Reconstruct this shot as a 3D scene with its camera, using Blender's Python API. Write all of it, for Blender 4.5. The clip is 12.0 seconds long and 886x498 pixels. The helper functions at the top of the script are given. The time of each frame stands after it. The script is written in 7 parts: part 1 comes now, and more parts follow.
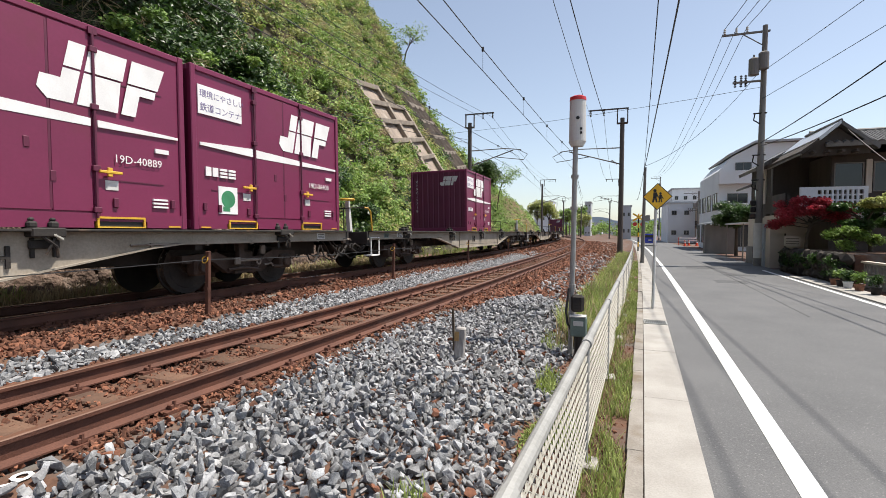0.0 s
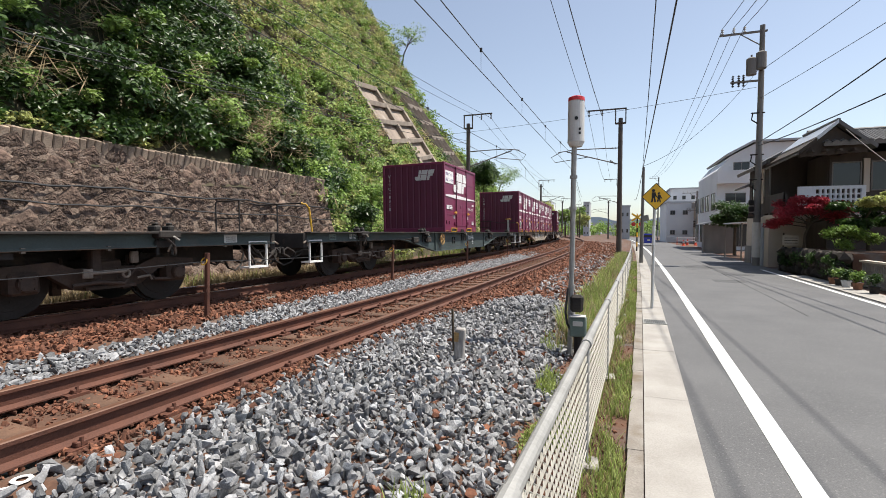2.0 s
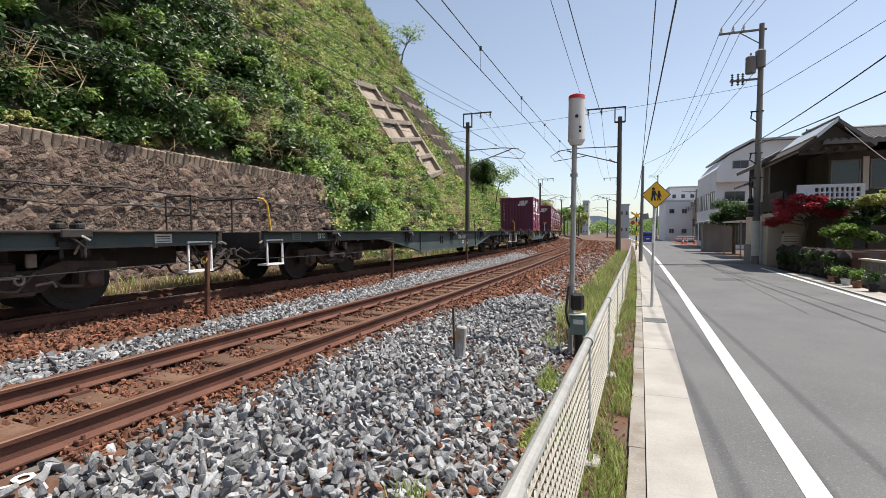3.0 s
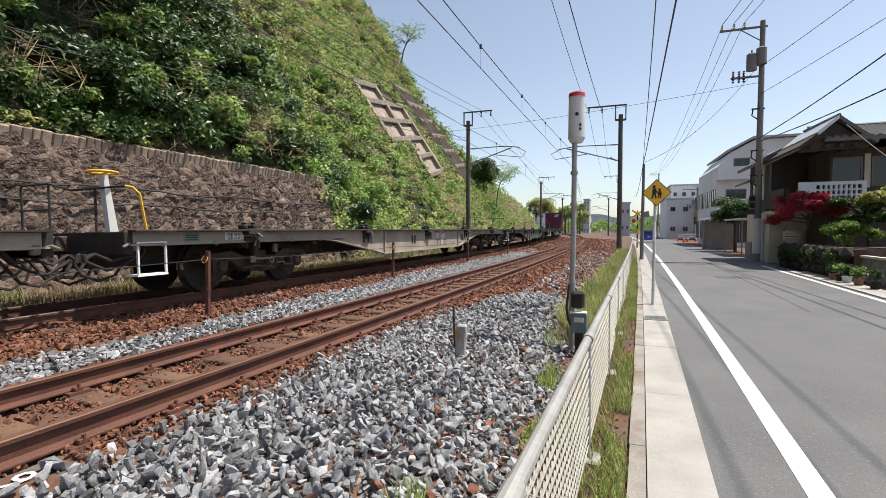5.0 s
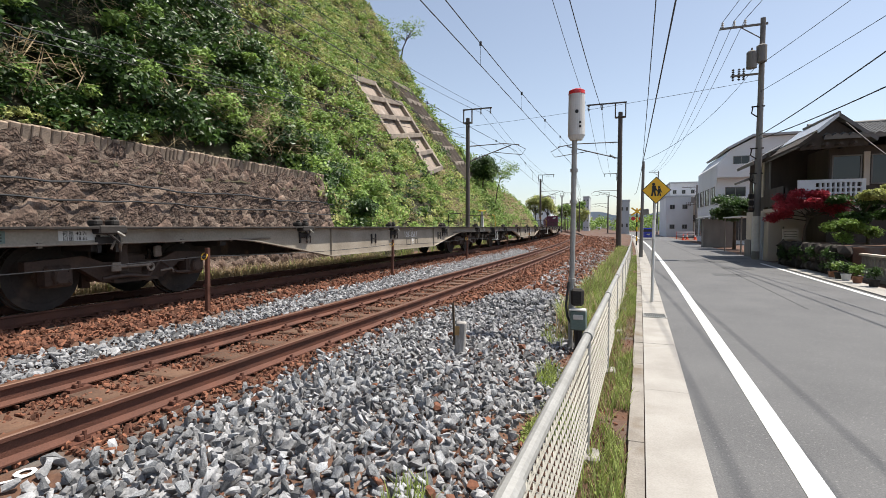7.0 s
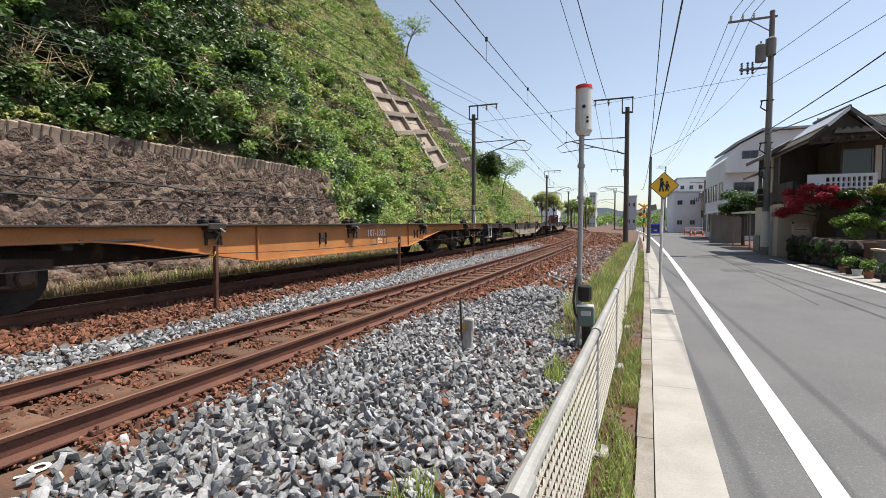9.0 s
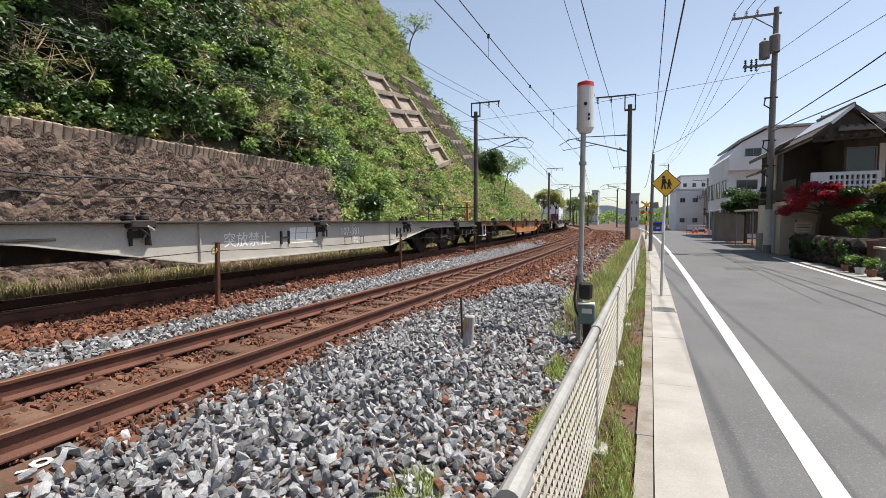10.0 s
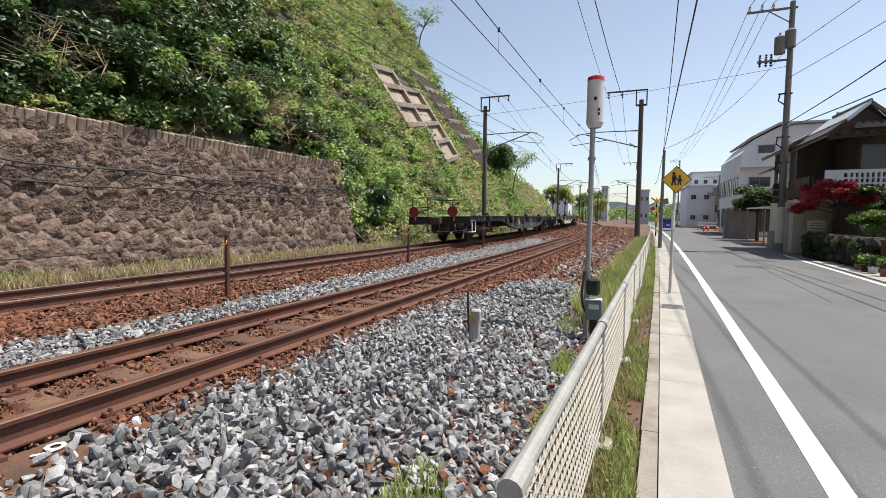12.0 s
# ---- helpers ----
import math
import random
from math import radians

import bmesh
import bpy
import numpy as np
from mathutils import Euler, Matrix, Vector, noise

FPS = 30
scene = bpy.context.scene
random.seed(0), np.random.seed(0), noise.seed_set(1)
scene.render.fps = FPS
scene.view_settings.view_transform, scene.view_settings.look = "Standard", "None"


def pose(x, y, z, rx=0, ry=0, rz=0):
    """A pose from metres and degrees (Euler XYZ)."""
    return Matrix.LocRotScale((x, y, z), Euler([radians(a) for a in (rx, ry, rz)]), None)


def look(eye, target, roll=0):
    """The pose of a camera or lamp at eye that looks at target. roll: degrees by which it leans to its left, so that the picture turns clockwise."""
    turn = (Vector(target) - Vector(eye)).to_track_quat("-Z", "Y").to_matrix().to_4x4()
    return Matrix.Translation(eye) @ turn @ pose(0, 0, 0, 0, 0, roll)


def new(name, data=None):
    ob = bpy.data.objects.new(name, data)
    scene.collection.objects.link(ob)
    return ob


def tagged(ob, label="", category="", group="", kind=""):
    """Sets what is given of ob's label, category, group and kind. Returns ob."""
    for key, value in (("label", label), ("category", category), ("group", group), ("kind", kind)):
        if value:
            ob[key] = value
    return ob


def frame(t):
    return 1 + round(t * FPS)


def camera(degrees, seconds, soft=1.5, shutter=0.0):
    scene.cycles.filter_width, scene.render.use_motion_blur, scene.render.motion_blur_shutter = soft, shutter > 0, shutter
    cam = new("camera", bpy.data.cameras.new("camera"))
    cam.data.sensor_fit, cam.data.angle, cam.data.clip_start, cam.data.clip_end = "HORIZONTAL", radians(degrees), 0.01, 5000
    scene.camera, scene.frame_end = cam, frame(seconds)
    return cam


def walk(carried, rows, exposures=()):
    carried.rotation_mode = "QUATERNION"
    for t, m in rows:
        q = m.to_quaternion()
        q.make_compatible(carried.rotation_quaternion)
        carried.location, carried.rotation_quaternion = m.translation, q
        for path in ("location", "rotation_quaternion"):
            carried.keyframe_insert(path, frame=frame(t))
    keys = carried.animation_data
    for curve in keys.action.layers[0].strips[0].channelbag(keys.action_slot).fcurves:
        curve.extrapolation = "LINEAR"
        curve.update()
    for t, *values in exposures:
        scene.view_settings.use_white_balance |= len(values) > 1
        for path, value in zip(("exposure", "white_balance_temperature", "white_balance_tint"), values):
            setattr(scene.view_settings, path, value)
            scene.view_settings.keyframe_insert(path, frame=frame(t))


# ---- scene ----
def cam_pose(x, y, z, yaw, pitch, roll):
    return pose(x, y, z, 0, 0, yaw) @ pose(0, 0, 0, 90 + pitch) @ pose(0, 0, 0, 0, 0, roll)


cam = camera(86, 12.0, soft=0.85)
PATH = [
    (0, cam_pose(0.016, 0.005, 1.166, 20.110, -2.150, 0.327)),
    (0.5, cam_pose(0.023, 0.008, 1.164, 19.909, -1.959, 0.376)),
    (1, cam_pose(0.014, 0.006, 1.165, 19.861, -1.905, 0.382)),
    (1.5, cam_pose(0.016, 0.001, 1.165, 19.855, -1.925, 0.209)),
    (2, cam_pose(0.013, 0.002, 1.166, 19.982, -2.056, 0.082)),
    (2.5, cam_pose(0.006, -0.001, 1.161, 19.900, -2.084, -0.041)),
    (3, cam_pose(-0.003, -0.000, 1.158, 19.889, -2.180, 0.011)),
    (5, cam_pose(0.004, 0.005, 1.154, 20.004, -2.336, -0.166)),
    (5.5, cam_pose(-0.000, -0.000, 1.153, 19.940, -2.455, -0.080)),
    (6, cam_pose(0.001, 0.000, 1.152, 19.862, -2.549, -0.082)),
    (6.5, cam_pose(0.002, 0.004, 1.152, 19.778, -2.552, -0.107)),
    (7, cam_pose(0.003, -0.000, 1.152, 19.936, -2.641, -0.100)),
    (9, cam_pose(-0.008, -0.002, 1.147, 20.668, -3.019, -0.354)),
    (9.5, cam_pose(-0.004, -0.001, 1.143, 20.885, -3.159, -0.424)),
    (10, cam_pose(0.005, 0.002, 1.146, 20.912, -3.328, -0.256)),
    (10.5, cam_pose(0.013, 0.001, 1.150, 21.044, -3.427, -0.134)),
    (11, cam_pose(0.016, 0.008, 1.143, 21.104, -3.488, -0.068)),
    (11.5, cam_pose(0.016, -0.002, 1.139, 21.339, -3.725, 0.316)),
    (12, cam_pose(0.017, -0.008, 1.140, 21.888, -3.969, 0.308)),
]
walk(cam, PATH, exposures=[(0, 0.56), (12, 0.56)])

# ---- sky and sun: a clear spring noon, the sun ahead over the houses ----
SUN_TO = Vector((0.40, 0.2, 1.0)).normalized()
sun = new("sun", bpy.data.lights.new("sun", "SUN"))
sun.data.energy, sun.data.angle, sun.data.color = 5.0, radians(0.53), (1.0, 0.94, 0.84)
sun.matrix_world = look((0, 0, 60), Vector((0, 0, 60)) - SUN_TO)
world = bpy.data.worlds.new("sky")
scene.world = world
world.use_nodes = True
wn = world.node_tree.nodes
sky = wn.new("ShaderNodeTexSky")
sky.sky_type, sky.sun_disc = "NISHITA", False
sky.sun_elevation = math.asin(SUN_TO.z)
sky.sun_rotation = math.atan2(SUN_TO.x, SUN_TO.y)
sky.air_density, sky.dust_density, sky.ozone_density = 1.0, 0.9, 1.0
pale = wn.new("ShaderNodeHueSaturation")
pale.inputs["Saturation"].default_value = 0.74
world.node_tree.links.new(sky.outputs[0], pale.inputs["Color"])
world.node_tree.links.new(pale.outputs[0], wn["Background"].inputs[0])
wn["Background"].inputs[1].default_value = 0.114

rng = np.random.default_rng(7)


# ---- helpers for building ----
def part(name, bm, material, parent=None, label="", smooth=False):
    """Links a bmesh as one mesh object under a thing."""
    me = bpy.data.meshes.new(name)
    bm.normal_update()
    bm.to_mesh(me)
    bm.free()
    if smooth:
        me.shade_smooth()
    me.materials.append(material)
    ob = new(name, me)
    ob.parent = parent
    if label:
        tagged(ob, label)
    return ob


def thing(name, label, category, m=None, group="", kind=""):
    ob = new(name)
    ob.empty_display_size = 0.1
    if m is not None:
        ob.matrix_basis = m
    return tagged(ob, label, category, group, kind)


def box(bm, x0, x1, y0, y1, z0, z1, m=None, bevel=0.0):
    r = bmesh.ops.create_cube(bm, size=1)["verts"]
    bmesh.ops.transform(bm, matrix=Matrix.LocRotScale(((x0 + x1) / 2, (y0 + y1) / 2, (z0 + z1) / 2), None,
                                                      (x1 - x0, y1 - y0, z1 - z0)), verts=r)
    if bevel:
        es = list({e for v in r for e in v.link_edges})
        out = bmesh.ops.bevel(bm, geom=es, offset=bevel, segments=1, affect="EDGES")
        r = list({v for f in out["faces"] for v in f.verts} | {v for v in r if v.is_valid})
    if m is not None:
        bmesh.ops.transform(bm, matrix=m, verts=r)
    return r


def tube(bm, p, q, r0, r1=None, n=8):
    p, q = Vector(p), Vector(q)
    r1 = r0 if r1 is None else r1
    v = bmesh.ops.create_cone(bm, cap_ends=True, segments=n, radius1=r0, radius2=r1, depth=(q - p).length)["verts"]
    turn = (q - p).to_track_quat("Z", "Y").to_matrix().to_4x4()
    bmesh.ops.transform(bm, matrix=Matrix.Translation((p + q) / 2) @ turn, verts=v)
    return v


def pipe(bm, pts, r, n=6):
    """A round bar through the points."""
    pts = [Vector(p) for p in pts]
    rings = []
    for i, p in enumerate(pts):
        d = (pts[min(i + 1, len(pts) - 1)] - pts[max(i - 1, 0)]).normalized()
        a = d.orthogonal().normalized() if i == 0 else (a - d * a.dot(d)).normalized()
        b = d.cross(a)
        rings.append([bm.verts.new(p + (a * math.cos(t) + b * math.sin(t)) * r) for t in
                      [2 * math.pi * k / n for k in range(n)]])
    for s, e in zip(rings, rings[1:]):
        for k in range(n):
            bm.faces.new((s[k], s[(k + 1) % n], e[(k + 1) % n], e[k]))
    bm.faces.new(rings[0][::-1])
    bm.faces.new(rings[-1])


def prism(bm, outline, axis, lo, hi):
    """A flat outline of (u, v) drawn out along an axis: x takes (y, z), y takes (x, z), z takes (x, y)."""
    put = {"x": lambda u, v, w: (w, u, v), "y": lambda u, v, w: (u, w, v), "z": lambda u, v, w: (u, v, w)}[axis]
    a = [bm.verts.new(put(u, v, lo)) for u, v in outline]
    b = [bm.verts.new(put(u, v, hi)) for u, v in outline]
    n = len(outline)
    fs = [bm.faces.new(a), bm.faces.new(b)] + [bm.faces.new((a[i], a[(i + 1) % n], b[(i + 1) % n], b[i])) for i in range(n)]
    bmesh.ops.recalc_face_normals(bm, faces=fs)


def arrays(name, verts, faces, material, parent=None, kind="", label="", category=""):
    """One mesh from numpy vertices and equal-sided faces."""
    me = bpy.data.meshes.new(name)
    nf, k = faces.shape
    me.vertices.add(len(verts))
    me.vertices.foreach_set("co", np.ascontiguousarray(verts, np.float32).ravel())
    me.loops.add(nf * k)
    me.loops.foreach_set("vertex_index", np.ascontiguousarray(faces, np.int32).ravel())
    me.polygons.add(nf)
    me.polygons.foreach_set("loop_start", np.arange(0, nf * k, k, dtype=np.int32))
    me.update(calc_edges=True)
    me.shade_flat()
    me.materials.append(material)
    ob = new(name, me)
    ob.parent = parent
    return tagged(ob, label, category, "", kind)


# ---- materials ----
def mat(name, c1, c2=None, scale=4.0, rough=0.7, metal=0.0, bump=0.2, fine=60.0, spots=None, spot_at=0.6, island=0.0,
        objrand=0.0, stretch=(1, 1, 1), emit=0.0, trans=0.0, relief=0.01):
    """A surface with two scales of noise, optional stains and a change of shade from piece to piece."""
    m = bpy.data.materials.new(name)
    m.use_nodes = True
    n, ln = m.node_tree.nodes, m.node_tree.links
    b = n["Principled BSDF"]
    b.inputs["Roughness"].default_value, b.inputs["Metallic"].default_value = rough, metal
    c2 = c2 or tuple(0.75 * v for v in c1)
    tc = n.new("ShaderNodeTexCoord")
    mp = n.new("ShaderNodeMapping")
    mp.inputs["Scale"].default_value = stretch
    ln.new(tc.outputs["Object"], mp.inputs[0])
    big, small = n.new("ShaderNodeTexNoise"), n.new("ShaderNodeTexNoise")
    for t, s, d in ((big, scale, 5), (small, fine, 3)):
        t.inputs["Scale"].default_value, t.inputs["Detail"].default_value = s, d
        ln.new(mp.outputs[0], t.inputs["Vector"])
    ramp = n.new("ShaderNodeValToRGB")
    ramp.color_ramp.elements[0].position, ramp.color_ramp.elements[1].position = 0.35, 0.65
    ramp.color_ramp.elements[0].color, ramp.color_ramp.elements[1].color = (*c2, 1), (*c1, 1)
    mixv = n.new("ShaderNodeMath")
    mixv.operation = "MULTIPLY_ADD"
    mixv.inputs[1].default_value = 0.35
    ln.new(small.outputs[0], mixv.inputs[0])
    sub = n.new("ShaderNodeMath")
    sub.operation = "MULTIPLY"
    sub.inputs[1].default_value = 0.65
    ln.new(big.outputs[0], sub.inputs[0])
    ln.new(sub.outputs[0], mixv.inputs[2])
    ln.new(mixv.outputs[0], ramp.inputs[0])
    out = ramp.outputs[0]
    if spots:
        sp = n.new("ShaderNodeTexNoise")
        sp.inputs["Scale"].default_value, sp.inputs["Detail"].default_value = scale * 0.6, 8
        ln.new(mp.outputs[0], sp.inputs["Vector"])
        sr = n.new("ShaderNodeMapRange")
        sr.inputs[1].default_value, sr.inputs[2].default_value = spot_at, spot_at + 0.12
        ln.new(sp.outputs[0], sr.inputs[0])
        mx = n.new("ShaderNodeMix")
        mx.data_type = "RGBA"
        ln.new(sr.outputs[0], mx.inputs[0])
        ln.new(out, mx.inputs[6])
        mx.inputs[7].default_value = (*spots, 1)
        out = mx.outputs[2]
    if island or objrand:
        src = n.new("ShaderNodeNewGeometry").outputs["Random Per Island"] if island else n.new("ShaderNodeObjectInfo").outputs["Random"]
        amt = island or objrand
        mr = n.new("ShaderNodeMapRange")
        mr.inputs[3].default_value, mr.inputs[4].default_value = 1 - amt, 1 + amt
        ln.new(src, mr.inputs[0])
        hs = n.new("ShaderNodeHueSaturation")
        ln.new(mr.outputs[0], hs.inputs["Value"])
        ln.new(out, hs.inputs["Color"])
        out = hs.outputs[0]
    ln.new(out, b.inputs["Base Color"])
    if bump:
        bp = n.new("ShaderNodeBump")
        bp.inputs["Strength"].default_value, bp.inputs["Distance"].default_value = bump, relief
        ln.new(small.outputs[0], bp.inputs["Height"])
        ln.new(bp.outputs[0], b.inputs["Normal"])
    if emit:
        b.inputs["Emission Color"].default_value, b.inputs["Emission Strength"].default_value = (*c1, 1), emit
    if trans:
        b.inputs["Transmission Weight"].default_value = trans
    return m


def leaf_mat(name, c1, c2, gloss=0.45):
    """Leaves: a shade of their own leaf by leaf, light passing through."""
    m = mat(name, c1, c2, scale=0.5, rough=gloss, bump=0, fine=3, island=0.45)
    n, ln = m.node_tree.nodes, m.node_tree.links
    b = n["Principled BSDF"]
    col = b.inputs["Base Color"].links[0].from_socket
    tr = n.new("ShaderNodeBsdfTranslucent")
    ln.new(col, tr.inputs[0])
    mx = n.new("ShaderNodeMixShader")
    mx.inputs[0].default_value = 0.36
    ln.new(b.outputs[0], mx.inputs[1])
    ln.new(tr.outputs[0], mx.inputs[2])
    ln.new(mx.outputs[0], n["Material Output"].inputs[0])
    return m


M_DIRT = mat("dirt", (0.14, 0.072, 0.044), (0.07, 0.035, 0.023), 1.5, 0.95, bump=0.6, fine=40, spots=(0.13, 0.13, 0.12), spot_at=0.55)
M_ASPH = mat("asphalt", (0.128, 0.127, 0.129), (0.073, 0.073, 0.076), 95, 0.85, bump=0.15, fine=0.9, spots=(0.19, 0.187, 0.182), spot_at=0.6)
M_PATCH = mat("asphalt_patch", (0.085, 0.085, 0.088), None, 1, 0.9, bump=0.5, fine=160)
M_PAINT = mat("road_paint", (0.78, 0.78, 0.76), (0.66, 0.66, 0.64), 3, 0.6, bump=0.2, fine=90, spots=(0.5, 0.5, 0.49), spot_at=0.68)
M_CONC = mat("concrete", (0.36, 0.342, 0.318), (0.27, 0.252, 0.23), 2.5, 0.9, bump=0.3, fine=70, spots=(0.26, 0.23, 0.19), spot_at=0.62)
M_CONC_OLD = mat("old_concrete", (0.31, 0.26, 0.21), (0.17, 0.14, 0.115), 1.2, 0.95, bump=0.5, fine=30, spots=(0.20, 0.17, 0.14), spot_at=0.6)
M_EDGE = mat("edging_concrete", (0.30, 0.275, 0.245), (0.18, 0.16, 0.14), 3, 0.95, bump=0.5, fine=60, spots=(0.16, 0.125, 0.09), spot_at=0.58)
M_INFILL = mat("stained_sprayed_concrete", (0.34, 0.275, 0.225), (0.17, 0.135, 0.11), 0.9, 0.95, bump=0.6, fine=14, spots=(0.42, 0.38, 0.33), spot_at=0.6)
M_RUST = mat("rusty_steel", (0.125, 0.046, 0.027), (0.065, 0.024, 0.015), 3, 0.75, bump=0.3, fine=80, spots=(0.10, 0.05, 0.035), spot_at=0.6)
M_RAILTOP = mat("worn_rail_head", (0.15, 0.073, 0.043), (0.10, 0.045, 0.027), 8, 0.62, 0.1, 0.1, stretch=(1, 0.2, 1))
M_SHINE = mat("polished_rail_head", (0.45, 0.42, 0.40), (0.32, 0.28, 0.25), 8, 0.25, 0.9, 0.05, stretch=(1, 0.2, 1))
M_SLEEPER = mat("sleeper", (0.14, 0.077, 0.048), (0.065, 0.036, 0.024), 4, 0.95, bump=0.5, fine=50, objrand=0.25)
M_STONE = mat("grey_ballast", (0.328, 0.327, 0.333), (0.123, 0.124, 0.129), 14, 0.8, bump=0.5, fine=70, island=0.6)
M_STONE_R = mat("rusty_ballast", (0.215, 0.088, 0.048), (0.088, 0.034, 0.020), 9, 0.9, bump=0.4, fine=60, island=0.5)
M_WALL = mat("masonry_stone", (0.20, 0.135, 0.103), (0.07, 0.046, 0.037), 1.6, 0.95, bump=1.0, fine=3.2, spots=(0.25, 0.19, 0.15), spot_at=0.56, objrand=0.25, relief=0.16)
M_WALLST = mat("masonry_stone_far", (0.20, 0.135, 0.103), (0.07, 0.046, 0.037), 6, 0.95, bump=1.0, fine=13, spots=(0.25, 0.19, 0.15), spot_at=0.56, island=0.25, relief=0.05)
M_MORTAR = mat("mortar", (0.235, 0.172, 0.135), (0.085, 0.062, 0.05), 2.2, 0.95, bump=1.0, fine=16, spots=(0.085, 0.064, 0.053), spot_at=0.53, relief=0.05)
M_COPE = mat("coping_stone", (0.40, 0.31, 0.235), (0.20, 0.15, 0.115), 5, 0.95, bump=0.8, fine=30, objrand=0.3)
M_SOIL = mat("hill_soil", (0.085, 0.066, 0.040), (0.035, 0.036, 0.018), 0.4, 1.0, bump=0.5, fine=8)
M_LEAF = leaf_mat("leaves", (0.25, 0.355, 0.078), (0.13, 0.225, 0.042), 0.6)
# dark green lowered further, so the leaf colour carries the hillside's deep shade
M_LEAF_D = leaf_mat("dark_shade_leaves", (0.062, 0.125, 0.024), (0.022, 0.053, 0.009), 0.42)
M_LEAF_Y = leaf_mat("yellowish_leaves", (0.42, 0.43, 0.15), (0.24, 0.28, 0.08), 0.65)
M_DRY = leaf_mat("dry_stems", (0.42, 0.34, 0.20), (0.25, 0.19, 0.11), 0.8)
M_GRASS = leaf_mat("grass", (0.32, 0.37, 0.11), (0.19, 0.25, 0.06), 0.7)
M_RED_LEAF = leaf_mat("red_maple_leaves", (0.50, 0.055, 0.075), (0.30, 0.03, 0.045))
M_BARK = mat("bark", (0.10, 0.075, 0.05), (0.05, 0.038, 0.027), 6, 0.95, bump=0.8, fine=25)
M_MAROON = mat("maroon_paint", (0.18, 0.018, 0.066), (0.15, 0.015, 0.054), 1.1, 0.42, bump=0.05, fine=30, spots=(0.14, 0.022, 0.042), spot_at=0.64)
# darker copy of the maroon: shade of the unlit container ends put into colour
M_MAROON_D = mat("maroon_shade_tint", (0.11, 0.011, 0.040), (0.085, 0.009, 0.031), 1.1, 0.5, bump=0.05, fine=30)
M_WHITE = mat("white_marking", (0.80, 0.80, 0.79), (0.70, 0.69, 0.68), 4, 0.5, bump=0.02)
M_YELLOW = mat("yellow_paint", (0.70, 0.42, 0.03), (0.52, 0.29, 0.03), 8, 0.55, bump=0.1)
M_OCHRE = mat("worn_ochre_paint", (0.40, 0.25, 0.09), (0.24, 0.14, 0.06), 8, 0.65, bump=0.1)
M_GREEN = mat("green_sticker", (0.05, 0.24, 0.11), None, 8, 0.5, bump=0)
M_GREY_W = mat("grey_wagon_paint", (0.35, 0.305, 0.25), (0.22, 0.185, 0.145), 1.5, 0.7, bump=0.15, fine=40, spots=(0.17, 0.13, 0.10), spot_at=0.6)
M_LIGHT_W = mat("pale_grey_wagon_paint", (0.43, 0.405, 0.365), (0.33, 0.305, 0.27), 1.5, 0.65, bump=0.15, fine=40, spots=(0.25, 0.21, 0.18), spot_at=0.64)
M_BLUE_W = mat("blue_grey_wagon_paint", (0.052, 0.073, 0.072), (0.034, 0.047, 0.047), 1.5, 0.6, bump=0.15, fine=40, spots=(0.09, 0.075, 0.06), spot_at=0.6)
M_ORANGE_W = mat("orange_brown_wagon_paint", (0.46, 0.19, 0.055), (0.33, 0.13, 0.04), 1.5, 0.7, bump=0.15, fine=40, spots=(0.17, 0.08, 0.04), spot_at=0.6)
M_BLACK = mat("dusty_black_iron", (0.030, 0.024, 0.021), (0.013, 0.011, 0.010), 4, 0.8, bump=0.3, fine=40, spots=(0.12, 0.075, 0.05), spot_at=0.6)
M_GRIME = mat("blackened_iron", (0.032, 0.026, 0.023), (0.014, 0.012, 0.011), 4, 0.85, bump=0.4, fine=30, spots=(0.07, 0.048, 0.036), spot_at=0.62)
M_BROWN = mat("brake_dust_iron", (0.07, 0.043, 0.031), (0.028, 0.018, 0.014), 4, 0.8, bump=0.3, fine=40)
M_DUSTY = mat("dusty_worn_steel", (0.24, 0.20, 0.165), (0.12, 0.095, 0.075), 6, 0.75, 0.1, 0.3, spots=(0.10, 0.06, 0.04), spot_at=0.58)
M_GALV = mat("galvanised_steel", (0.36, 0.355, 0.34), (0.26, 0.255, 0.24), 6, 0.6, 0.3, 0.1, spots=(0.34, 0.30, 0.26), spot_at=0.66)
M_FENCEWIRE = mat("fence_wire", (0.44, 0.425, 0.38), (0.29, 0.275, 0.24), 8, 0.6, 0.2, 0.0)
M_POLE = mat("concrete_pole", (0.23, 0.215, 0.20), (0.16, 0.15, 0.14), 2, 0.9, bump=0.2, stretch=(1, 1, 0.3))
M_POST = mat("weathered_marker_concrete", (0.42, 0.40, 0.38), (0.2, 0.18, 0.165), 7, 0.9, bump=0.4, fine=50, stretch=(1, 1, 0.3))
M_DPOLE = mat("dark_mast", (0.115, 0.095, 0.085), (0.075, 0.062, 0.056), 2, 0.85, bump=0.2, stretch=(1, 1, 0.3))
M_WIRE = mat("wire", (0.03, 0.03, 0.032), None, 4, 0.6, bump=0)
M_REDP = mat("red_paint", (0.62, 0.03, 0.035), (0.5, 0.025, 0.03), 5, 0.4, bump=0)
M_DISC = mat("dark_red_disc", (0.23, 0.015, 0.02), (0.17, 0.012, 0.016), 5, 0.5, bump=0)
M_LAMPWH = mat("pale_grey_paint", (0.60, 0.59, 0.57), (0.50, 0.49, 0.47), 5, 0.5, bump=0.05)
M_BOXGR = mat("green_grey_box", (0.16, 0.22, 0.20), (0.11, 0.155, 0.14), 5, 0.6, bump=0.1)
M_SIGNY = mat("sign_yellow", (0.85, 0.48, 0.015), (0.8, 0.44, 0.015), 3, 0.4, bump=0)
